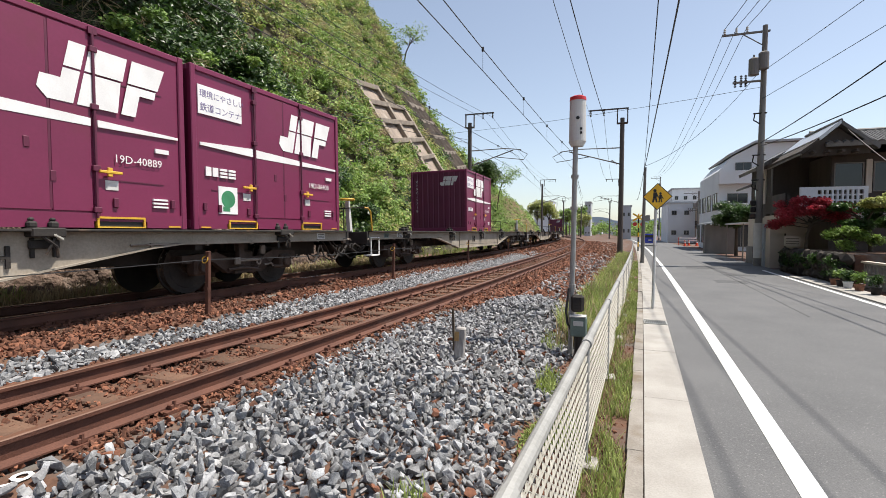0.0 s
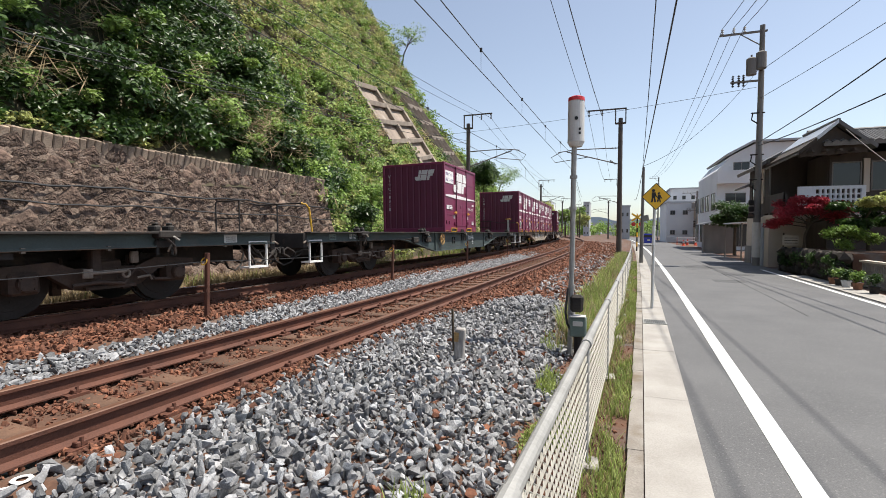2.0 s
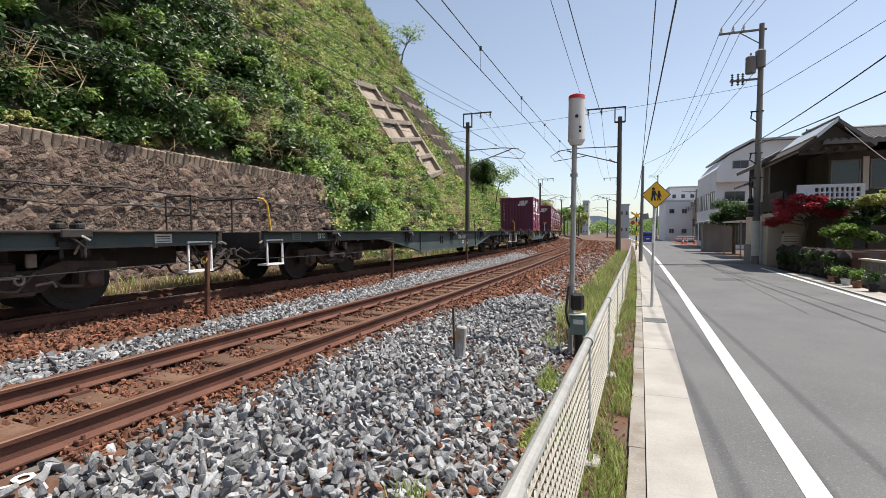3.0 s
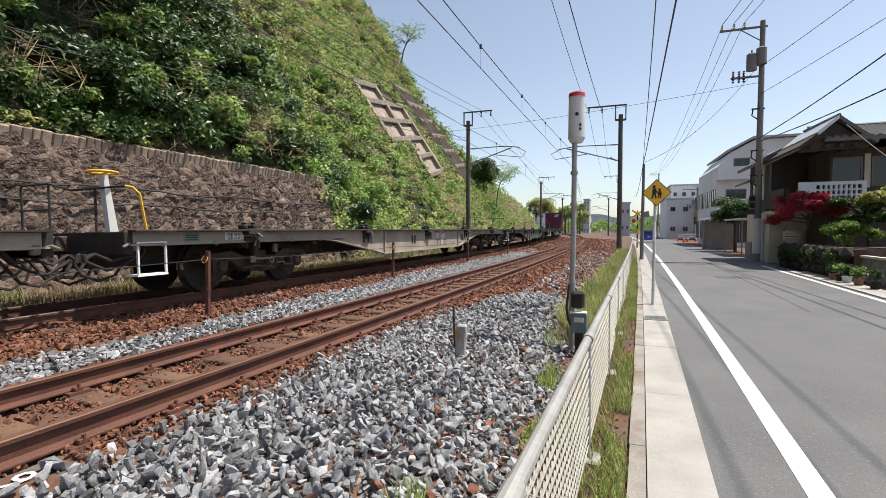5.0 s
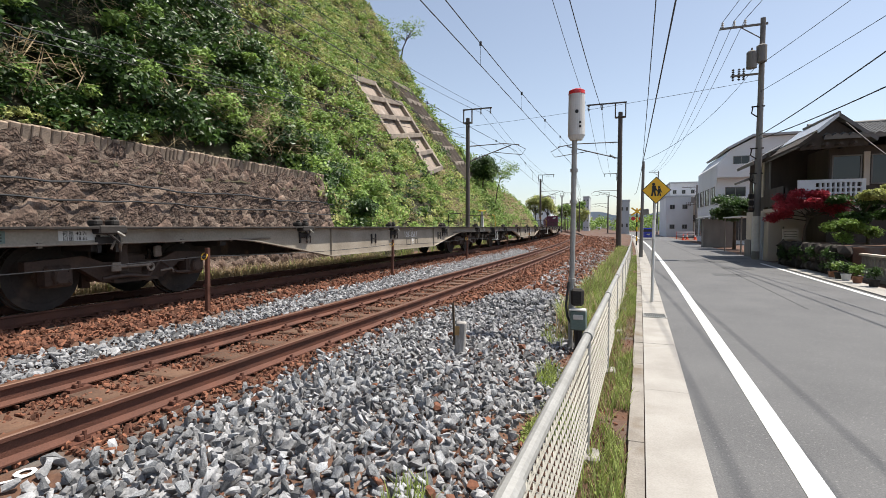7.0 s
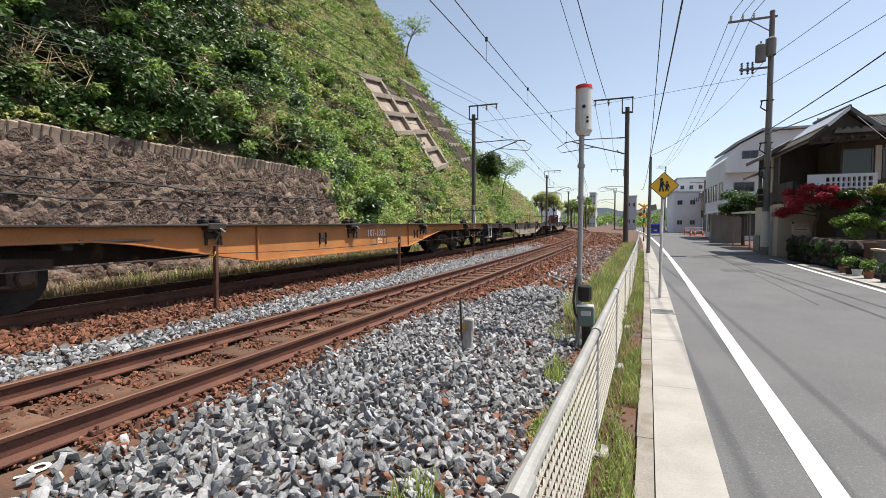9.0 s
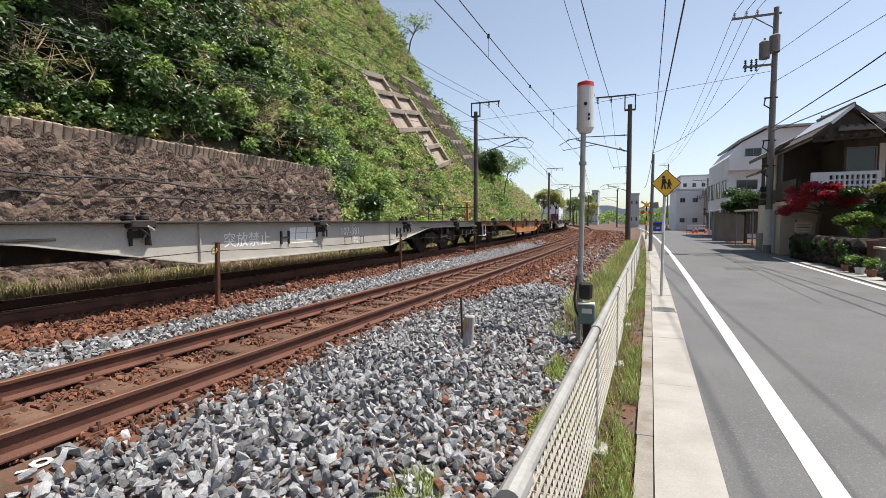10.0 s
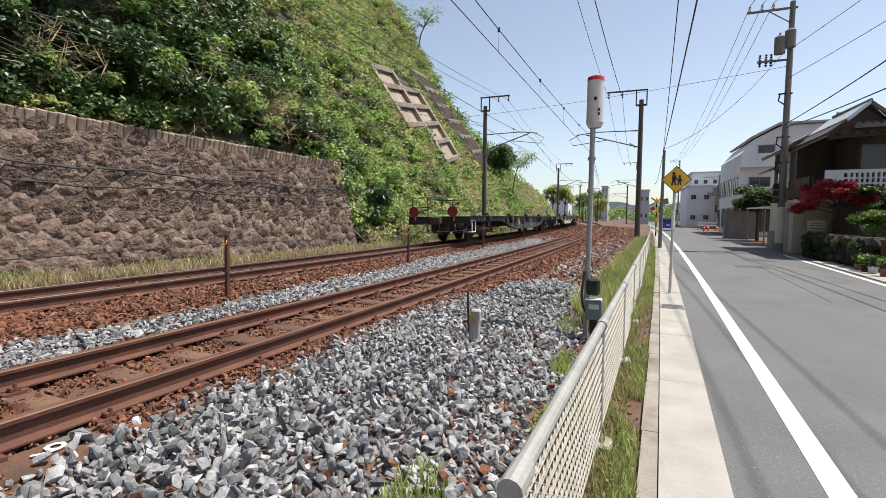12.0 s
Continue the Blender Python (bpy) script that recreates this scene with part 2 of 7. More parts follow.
M_SIGNB = mat("sign_black", (0.012, 0.012, 0.012), None, 3, 0.5, bump=0)
M_PLASTER = mat("beige_plaster", (0.60, 0.53, 0.45), (0.47, 0.41, 0.34), 0.8, 0.9, bump=0.2, fine=50)
M_DARKWOOD = mat("dark_stained_boards", (0.075, 0.058, 0.046), (0.045, 0.035, 0.028), 3, 0.8, bump=0.3, stretch=(1, 1, 0.15))
M_TILE = mat("roof_tile", (0.17, 0.165, 0.16), (0.10, 0.098, 0.095), 2, 0.6, bump=0.3, fine=30, objrand=0.2)
M_WHITEB = mat("white_render", (0.74, 0.75, 0.77), (0.62, 0.63, 0.65), 0.4, 0.85, bump=0.15, fine=30)
M_GREYB = mat("grey_render", (0.46, 0.48, 0.50), (0.38, 0.39, 0.41), 0.3, 0.9, bump=0.1, fine=20)
M_TANB = mat("tan_render", (0.42, 0.32, 0.24), (0.34, 0.26, 0.20), 0.3, 0.9, bump=0.1, fine=20)
M_GLASS = mat("dark_glass", (0.03, 0.035, 0.04), (0.02, 0.024, 0.028), 1, 0.08, bump=0)
M_BLUECAR = mat("blue_car_paint", (0.03, 0.045, 0.42), (0.025, 0.04, 0.36), 2, 0.25, bump=0)
M_TYRE = mat("tyre_rubber", (0.02, 0.02, 0.02), None, 8, 0.9, bump=0.2)
M_CONE = mat("traffic_cone_red", (0.75, 0.07, 0.02), None, 5, 0.6, bump=0)
# the haze of distance is mixed into the hills' pale blue colour
M_HAZE = mat("far_hill_haze_tint", (0.40, 0.50, 0.58), (0.36, 0.46, 0.54), 0.01, 1.0, bump=0, fine=0.05)
# nearly black: the shadow over the garden rocks is part of this colour
M_ROCK = mat("shade_dark_garden_rock", (0.045, 0.036, 0.03), (0.02, 0.017, 0.015), 3, 0.95, bump=0.8, fine=25, objrand=0.4)
M_SHEET = mat("pale_sheet_metal", (0.55, 0.56, 0.57), (0.46, 0.47, 0.48), 1.5, 0.35, 0.4, 0.1, stretch=(0.2, 1, 1))
M_TERRA = mat("terracotta", (0.32, 0.15, 0.09), None, 8, 0.8, bump=0.1)

# ---- alignment: the tracks and the road bend gently to the left ahead ----
TA, TK, RK = 0.0502, 0.0019, 0.0006
X_NEAR, X_FAR, Z_FAR, CANT = -3.79, -7.39, 0.12, 0.0186


def cx(y, k=TK):
    if y < 0:
        return TA * y
    e = min(y, 110.0)
    return TA * e - k * e * e / 2 + (y - e) * (TA - k * e)


def heading(y, k=TK):
    return TA - k * min(max(y, 0.0), 110.0)


def rx(y):
    return cx(y, RK)


# ---- the ground, one sheet to the horizon ----
PROFILE = [(-900, -0.3), (-60, -0.25), (-14, -0.15), (-10.4, -0.12), (-9.6, -0.12), (-8.9, -0.06), (-6.3, -0.06), (-5.75, -0.07), (-5.3, -0.17),
           (-4.9, -0.21), (-3.35, -0.215), (-3.14, -0.172), (-2.92, -0.168), (-2.7, -0.225), (-2.3, -0.235), (-1.7, -0.25), (-1.2, -0.36), (-0.8, -0.45), (-0.36, -0.48), (0.03, -0.47),
           (0.44, -0.47), (6.3, -0.47), (12, -0.47), (60, -0.47), (900, -0.47)]


def ground_z(off):
    return float(np.interp(off, [p[0] for p in PROFILE], [p[1] for p in PROFILE]))


def build_ground():
    ys = [-300, -60, -20, -8, -4] + [float(v) for v in np.arange(-2, 60, 2)] + [60, 75, 90, 105, 130, 160, 220, 400, 900, 3000]
    bm = bmesh.new()
    rows = []
    for y in ys:
        row = []
        for off, z in PROFILE:
            b = min(max((off + 1.7) / 1.3, 0), 1)
            row.append(bm.verts.new((off + cx(y) * (1 - b) + rx(y) * b, y, z)))
        rows.append(row)
    for a, b in zip(rows, rows[1:]):
        for i in range(len(a) - 1):
            bm.faces.new((a[i], a[i + 1], b[i + 1], b[i]))
    tagged(part("ground", bm, M_DIRT), "brown trackside earth with gravel and dust", "ground", kind="structure")


def ribbon(name, o0, o1, z, y0, y1, material, thick=0.05, step=2.0, fn=rx):
    """A strip of constant width along the road, with thickness."""
    bm = bmesh.new()
    prev = None
    n = max(1, int((y1 - y0) / step))
    for i in range(n + 1):
        y = y0 + (y1 - y0) * i / n
        q = [bm.verts.new((o + fn(y), y, zz)) for o, zz in ((o0, z - thick), (o0, z), (o1, z), (o1, z - thick))]
        if prev:
            for k in range(3):
                bm.faces.new((prev[k], prev[k + 1], q[k + 1], q[k]))
        else:
            bm.faces.new(q)
        prev = q
    bm.faces.new(prev[::-1])
    bmesh.ops.recalc_face_normals(bm, faces=bm.faces)
    return part(name, bm, material)


ROAD_Z = -0.45


def build_road():
    tagged(ribbon("road", 0.44, 5.5, ROAD_Z, -12, 160, M_ASPH), "grey worn asphalt road with faint tyre marks", "road", kind="structure")
    tagged(ribbon("road_line", 0.935, 1.085, ROAD_Z + 0.004, -12, 110, M_PAINT, 0.004), "white painted edge line on the asphalt", "road marking", kind="structure")
    tagged(ribbon("road_line", 4.88, 5.0, ROAD_Z + 0.004, -12, 24, M_PAINT, 0.004), "white painted line at the houses' side of the road", "road marking", kind="structure")
    for o, y0, y1 in ((3.0, 11.0, 60.0),):
        tagged(ribbon("asphalt_line", o, o + 0.035, ROAD_Z + 0.003, y0, y1, M_PATCH, 0.003), "thin dark line along the asphalt", "road patch", kind="structure")
    gut = thing("gutter", "pale concrete gutter slabs along the road edge", "gutter", kind="structure")
    for i in range(24):
        y0 = -3.0 + i * 2.0
        s = ribbon("slab", 0.05, 0.44, ROAD_Z + 0.012 + rng.uniform(-0.002, 0.002), y0, y0 + 1.997, M_CONC, 0.1, 1.0)
        s.parent = gut
    ribbon("slab", 0.05, 0.44, ROAD_Z + 0.012, 45, 70, M_CONC, 0.1).parent = gut
    for o, y0, y1, w in ((2.3, 17.5, 18.4, 0.9), (3.0, 20.5, 21.2, 1.0), (2.0, 24.0, 25.2, 2.2), (3.9, 27.0, 28.0, 1.2)):
        tagged(ribbon("road_patch", o, o + w, ROAD_Z + 0.003, y0, y1, M_PATCH, 0.003, 0.5), "dark square patch of newer asphalt", "road patch", kind="structure")
    edge = thing("gutter_edge", "weathered narrow concrete edging beside the grass", "edging", kind="structure")
    y0 = -3.0
    while y0 < 30:
        w = rng.uniform(0.75, 1.3)
        ribbon("slab", -0.068 + rng.uniform(-0.004, 0.004), 0.042, ROAD_Z + 0.018 + rng.uniform(-0.005, 0.003), y0, y0 + w - 0.01, M_EDGE, 0.1, 0.5).parent = edge
        y0 += w
    ribbon("slab", -0.068, 0.042, ROAD_Z + 0.016, y0, 70, M_EDGE, 0.1).parent = edge
    # a steel grating let into the gutter
    g = thing("drain_grate", "small galvanised steel drain grating in the gutter", "grating", pose(rx(9.2) + 0.245, 9.2, ROAD_Z + 0.012))
    bm = bmesh.new()
    for x0, x1, y0, y1 in ((-0.19, 0.19, -0.2, -0.18), (-0.19, 0.19, 0.18, 0.2), (-0.19, -0.17, -0.18, 0.18), (0.17, 0.19, -0.18, 0.18)):
        box(bm, x0, x1, y0, y1, 0.0, 0.012)
    part("frame", bm, M_GALV, g)
    for i in range(11):
        bm = bmesh.new()
        box(bm, -0.152 + i * 0.03 - 0.005, -0.152 + i * 0.03 + 0.005, -0.18, 0.18, 0.0, 0.01)
        part("bar", bm, M_GALV, g)
    # thin black sheet for the darkness below the bars; no hollow is modelled
    bm = bmesh.new()
    box(bm, -0.17, 0.17, -0.18, 0.18, 0.0005, 0.002)
    part("pit_shade", bm, M_SIGNB, g)


build_ground()
build_road()

# ---- the two tracks ----
RAIL = [(-0.064, -0.153), (0.064, -0.153), (0.064, -0.142), (0.009, -0.122), (0.009, -0.04), (0.032, -0.03), (0.0325, -0.006), (0.025, 0),
        (-0.025, 0), (-0.0325, -0.006), (-0.032, -0.03), (-0.009, -0.04), (-0.009, -0.122), (-0.064, -0.142)]


def rail_mesh(off, z, top_mat, parent):
    bm = bmesh.new()
    ys = [-30, -10] + [float(v) for v in np.arange(-4, 110, 2.0)] + [125, 150, 200, 260]
    prev = None
    for y in ys:
        h = heading(y)
        r = [bm.verts.new((off + cx(y) + px * math.cos(h), y - px * math.sin(h), z + pz)) for px, pz in RAIL]
        if prev:
            for k in range(14):
                f = bm.faces.new((prev[k], prev[(k + 1) % 14], r[(k + 1) % 14], r[k]))
                f.material_index = 1 if k in (6, 7, 8) else 0
        prev = r
    bmesh.ops.recalc_face_normals(bm, faces=bm.faces)
    ob = part("rail", bm, M_RUST, parent)
    ob.data.materials.append(top_mat)
    return ob


def track_frame(y, x0, z0):
    """The pose of the track at a station: along it, canted."""
    return Matrix.Translation((x0 + cx(y), y, z0)) @ Matrix.Rotation(-heading(y), 4, "Z") @ Matrix.Rotation(-CANT, 4, "Y")


def build_tracks():
    bm = bmesh.new()
    box(bm, -0.95, 0.95, -0.11, 0.11, -0.31, -0.178, bevel=0.015)
    sl = part("sleeper", bm, M_SLEEPER)
    bm = bmesh.new()
    box(bm, -0.13, 0.13, -0.085, 0.085, -0.178, -0.153)
    for s in (-1, 1):
        box(bm, s * 0.085 - 0.025, s * 0.085 + 0.025, -0.035, 0.035, -0.153, -0.118, bevel=0.006)
        tube(bm, (s * 0.1, 0, -0.153), (s * 0.1, 0, -0.095), 0.014, n=6)
    fa = part("fastening", bm, M_RUST)
    for name, x0, z0, top, lab in (("railway_track", X_NEAR, 0.0, M_RAILTOP, "rusty brown railway track on rust-stained ballast"),
                                   ("railway_track", X_FAR, Z_FAR, M_SHINE, "railway track with polished rail heads carrying the freight train")):
        t = thing(name, lab, "track", kind="structure")
        for s in (-1, 1):
            rail_mesh(x0 + s * 0.566, z0 + s * 0.566 * math.sin(CANT), top, t)
        y, i = -3.0, 0
        while y < 84:
            m = track_frame(y, x0, z0)
            o = new("sleeper", sl.data)
            o.parent, o.matrix_basis = t, m @ pose(0, 0, 0, 0, 0, rng.normal(0, 0.6))
            if y < 24:
                for s in (-0.566, 0.566):
                    f = new("fastening", fa.data)
                    f.parent, f.matrix_basis = t, m @ pose(s, 0, 0)
            y += 0.62
    for o in (sl, fa):
        bpy.data.objects.remove(o)


build_tracks()

# ---- the stone wall and the hill behind it ----
WALL_END = 15.2


def wall_x(z):
    return -10.05 - 0.24 * z


def hill_crest(y):
    return float(np.interp(y, [-60, 20, 45.5, 47.5, 49, 50, 51.2, 55, 71, 100, 140, 200], [34, 36, 34, 26, 18, 13.5, 10, 6.8, 6.2, 5, 4, 2]))


def hill_pt(y, d):
    """The hill's surface at a station y and a distance d up its face from the foot."""
    foot_x, foot_z = (-10.95, 3.0) if y < WALL_END else (-10.6, 0.1)
    w = min(max((y - WALL_END + 1.0) / 2.0, 0), 1)
    foot_x, foot_z = -10.95 * (1 - w) - 10.6 * w, 3.0 * (1 - w) + 0.1 * w
    top = hill_crest(y)
    slope = 1.45
    bulge = 1.0 * math.sin(y * 0.21 + 1.0) * min(d / 6, 1) + 0.8 * math.sin(y * 0.47 + d * 0.3) * min(d / 8, 1)
    bulge *= min(max((31.0 - y) / 6.0, 0), 1)
    z = foot_z + d * slope
    if z > top:
        over = (z - top) / slope
        z = top - over * 0.5 + 0.0
    brow = 1.6 * min(max((z - 15.0) / 6.0, 0), 1) * min(max((y - 40.0) / 5.0, 0), 1)
    return Vector((foot_x - d + bulge * 0.6 + brow + cx(y), y, z))


def build_wall():
    w = thing("retaining_wall", "dark weathered stone masonry retaining wall with a concrete coping", "retaining wall", kind="structure")
    bm = bmesh.new()
    zs = np.linspace(-0.3, 3.0, 84)
    ys = [-14.0, -8.0, -5.0] + [float(v) for v in np.arange(-3.0, WALL_END, 0.045)] + [WALL_END]
    prev = None
    for y in ys:
        c = cx(y)
        r = []
        for z in zs:
            n = noise.noise((y * 2.3, z * 2.3, 5.0)) * 0.034 + noise.noise((y * 6.0, z * 6.0, 1.0)) * 0.034 + noise.noise((y * 17, z * 17, 2.0)) * 0.013
            r.append(bm.verts.new((wall_x(z) - 0.035 + n + c, y, z)))
        r += [bm.verts.new((-12.2 + c, y, 3.0)), bm.verts.new((-12.2 + c, y, -0.3))]
        if prev:
            for k in range(len(r)):
                bm.faces.new((prev[k], r[k], r[(k + 1) % len(r)], prev[(k + 1) % len(r)]))
        else:
            bm.faces.new(r)
        prev = r
    bm.faces.new(prev[::-1])
    bmesh.ops.recalc_face_normals(bm, faces=bm.faces)
    part("mortar_bed", bm, M_MORTAR, w, "rough stained mortar between the stones")
    return w


def build_hill():
    bm = bmesh.new()
    ds = [-0.3, 0, 1, 2, 3.5, 5, 7, 9, 11, 13, 15, 17, 19, 21, 23, 26, 30, 40]
    rows = []
    for y in [float(v) for v in np.arange(-40, 44, 1.5)] + [float(v) for v in np.arange(44, 58, 0.6)] + [float(v) for v in np.arange(58, 200, 4)]:
        rows.append([bm.verts.new(hill_pt(y, d) + Vector((0, 0, -0.12 + 0.25 * noise.noise((y * 0.5, d * 0.5, 0))))) for d in ds])
    for a, b in zip(rows, rows[1:]):
        for i in range(len(a) - 1):
            bm.faces.new((a[i], b[i], b[i + 1], a[i + 1]))
    bmesh.ops.recalc_face_normals(bm, faces=bm.faces)
    tagged(part("hillside", bm, M_SOIL, smooth=True), "steep earth hillside under dense green creepers", "hillside", kind="structure")


WALL = build_wall()
build_hill()

# ---- the freight train ----
V, L, S0 = 19.22, 20.4, -10.5
MESHES = {}


def shared(key, make, material, parent, name, label="", smooth=False):
    """A part whose mesh is made once and shared by alike things."""
    if key not in MESHES:
        bm = bmesh.new()
        make(bm)
        me = bpy.data.meshes.new(name)
        bmesh.ops.recalc_face_normals(bm, faces=bm.faces)
        bm.to_mesh(me)
        bm.free()
        if smooth:
            me.shade_smooth()
        me.materials.append(material)
        MESHES[key] = me
    ob = new(name, MESHES[key])
    ob.parent = parent
    return tagged(ob, label)


def letters(text, size, material, parent, m, name="lettering", label="", align="LEFT"):
    key = ("text", text, size, align, material.name)
    if key not in MESHES:
        cu = bpy.data.curves.new("lettering", "FONT")
        cu.body, cu.size, cu.extrude, cu.align_x, cu.resolution_u = text, size, 0.0015, align, 2
        cu.materials.append(material)
        tmp = new("lettering_source", cu)
        dg = bpy.context.evaluated_depsgraph_get()
        me = bpy.data.meshes.new_from_object(tmp.evaluated_get(dg))
        bpy.data.objects.remove(tmp)
        MESHES[key] = me
    ob = new(name, MESHES[key])
    ob.parent, ob.matrix_basis = parent, m
    return tagged(ob, label)


def side(x, y, z):
    """A frame on the side that faces +x: text runs towards +y."""
    return Matrix(((0, 0, 1, x), (1, 0, 0, y), (0, 1, 0, z), (0, 0, 0, 1)))


def rear(x, y, z, down=False):
    """A frame on an end that faces -y: text runs towards +x."""
    return Matrix(((1, 0, 0, x), (0, 0, -1, y), (0, 1, 0, z), (0, 0, 0, 1)))


BELLY = [(0.42, 0.83), (4.6, 0.83), (5.1, 0.78), (7.3, 0.40), (13.1, 0.40), (15.3, 0.78), (15.8, 0.83), (19.98, 0.83)]
SILL = BELLY + [(19.98, 1.0), (0.42, 1.0)]


def lower_flange(bm, x0, x1):
    low = [(a, b - 0.022) for a, b in BELLY]
    prism(bm, low + BELLY[::-1], "x", x0, x1)


def wheelset(bm):
    for s in (-1, 1):
        tube(bm, (s * 0.50, 0, 0), (s * 0.53, 0, 0), 0.455, 0.45, 24)
        tube(bm, (s * 0.53, 0, 0), (s * 0.625, 0, 0), 0.432, 0.425, 24)
        tube(bm, (s * 0.62, 0, 0), (s * 0.632, 0, 0), 0.34, 0.33, 24)
        tube(bm, (s * 0.62, 0, 0), (s * 0.66, 0, 0), 0.13, 0.11, 12)
        for k in range(3):
            a = k * 2.094
            tube(bm, (s * 0.63, 0.22 * math.cos(a), 0.22 * math.sin(a)), (s * 0.637, 0.22 * math.cos(a), 0.22 * math.sin(a)), 0.03, n=8)
    tube(bm, (-0.98, 0, 0), (0.98, 0, 0), 0.075, n=10)


def bogie_frame(bm):
    for s in (-1, 1):
        x = s * 0.86
        prism(bm, [(-1.28, 0.50), (-1.28, 0.62), (-0.65, 0.66), (-0.4, 0.56), (0.4, 0.56), (0.65, 0.66), (1.28, 0.62), (1.28, 0.50), (0.7, 0.50), (0.42, 0.30), (-0.42, 0.30), (-0.7, 0.50)],
              "x", x - 0.06, x + 0.06)
        for w in (-0.95, 0.95):
            box(bm, x - 0.09, x + 0.12, w - 0.15, w + 0.15, 0.30, 0.56, bevel=0.03)
            tube(bm, (x + s * 0.05, w, 0.43), (x + s * 0.17, w, 0.43), 0.11, 0.095, 14)
        for k in (-0.16, 0.16):
            for j in range(5):
                z = 0.33 + j * 0.045
                tube(bm, (x, k, z), (x, k, z + 0.028), 0.085, n=12)
        box(bm, x - 0.12, x + 0.12, -0.32, 0.32, 0.28, 0.325)
        for w in (-0.42, 0.42):
            box(bm, s * 0.56 - 0.04, s * 0.56 + 0.04, w * 1.05 - 0.05, w * 1.05 + 0.05, 0.22, 0.62)
    box(bm, -0.9, 0.9, -0.2, 0.2, 0.36, 0.66, bevel=0.03)
    tube(bm, (0, 0, 0.66), (0, 0, 0.86), 0.22, n=14)
    for s in (-1, 1):
        box(bm, s * 0.62, s * 0.8, -0.16, 0.16, 0.66, 0.84)


def brake_lever(bm, s):
    box(bm, s * 1.0 - 0.05, s * 1.0 + 0.05, -0.28, -0.16, 0.42, 0.80, bevel=0.012)


def brake_link(bm, s):
    pipe(bm, [(s * 1.03, -0.5, 0.36), (s * 1.06, -0.2, 0.38), (s * 1.06, 0.1, 0.34), (s * 1.03, 0.3, 0.55), (s * 1.04, 0.55, 0.36), (s * 1.0, 0.8, 0.34)], 0.026)


def brake_shoe(bm, s, w):
    box(bm, s * 0.6 - 0.05, s * 0.6 + 0.07, w * 0.40 - 0.04, w * 0.40 + 0.04, 0.30, 0.58, bevel=0.012)
    pipe(bm, [(s * 0.66, w * 0.42, 0.70), (s * 0.66, w * 0.40, 0.46)], 0.02)


def axle_cover(bm, s, w):
    """The cover plate of an axle box with its four bolts."""
    box(bm, s * 1.03 - 0.012, s * 1.03 + 0.012, w * 0.95 - 0.085, w * 0.95 + 0.085, 0.345, 0.515, bevel=0.01)
    for dy, dz in ((-0.06, -0.06), (0.06, -0.06), (-0.06, 0.06), (0.06, 0.06)):
        tube(bm, (s * 1.035, w * 0.95 + dy, 0.43 + dz), (s * 1.06, w * 0.95 + dy, 0.43 + dz), 0.014, n=6)


def brake_rod(bm, s):
    """A dusty pull rod with an eye, and a cylinder beside it."""
    pipe(bm, [(s * 1.08, -0.34, 0.50), (s * 1.09, 0.12, 0.50)], 0.019)
    pipe(bm, [(s * 1.09, 0.12 + 0.045 * math.cos(a), 0.47 + 0.05 * math.sin(a)) for a in np.linspace(0, 2 * math.pi, 11)], 0.016)
    box(bm, s * 1.09 - 0.02, s * 1.09 + 0.02, -0.42, -0.30, 0.44, 0.56, bevel=0.01)
    pipe(bm, [(s * 1.07, 0.28, 0.40), (s * 1.08, 0.45, 0.42), (s * 1.08, 0.48, 0.36)], 0.016)
    box(bm, s * 1.06 - 0.03, s * 1.06 + 0.03, 0.2, 0.3, 0.60, 0.76, bevel=0.012)


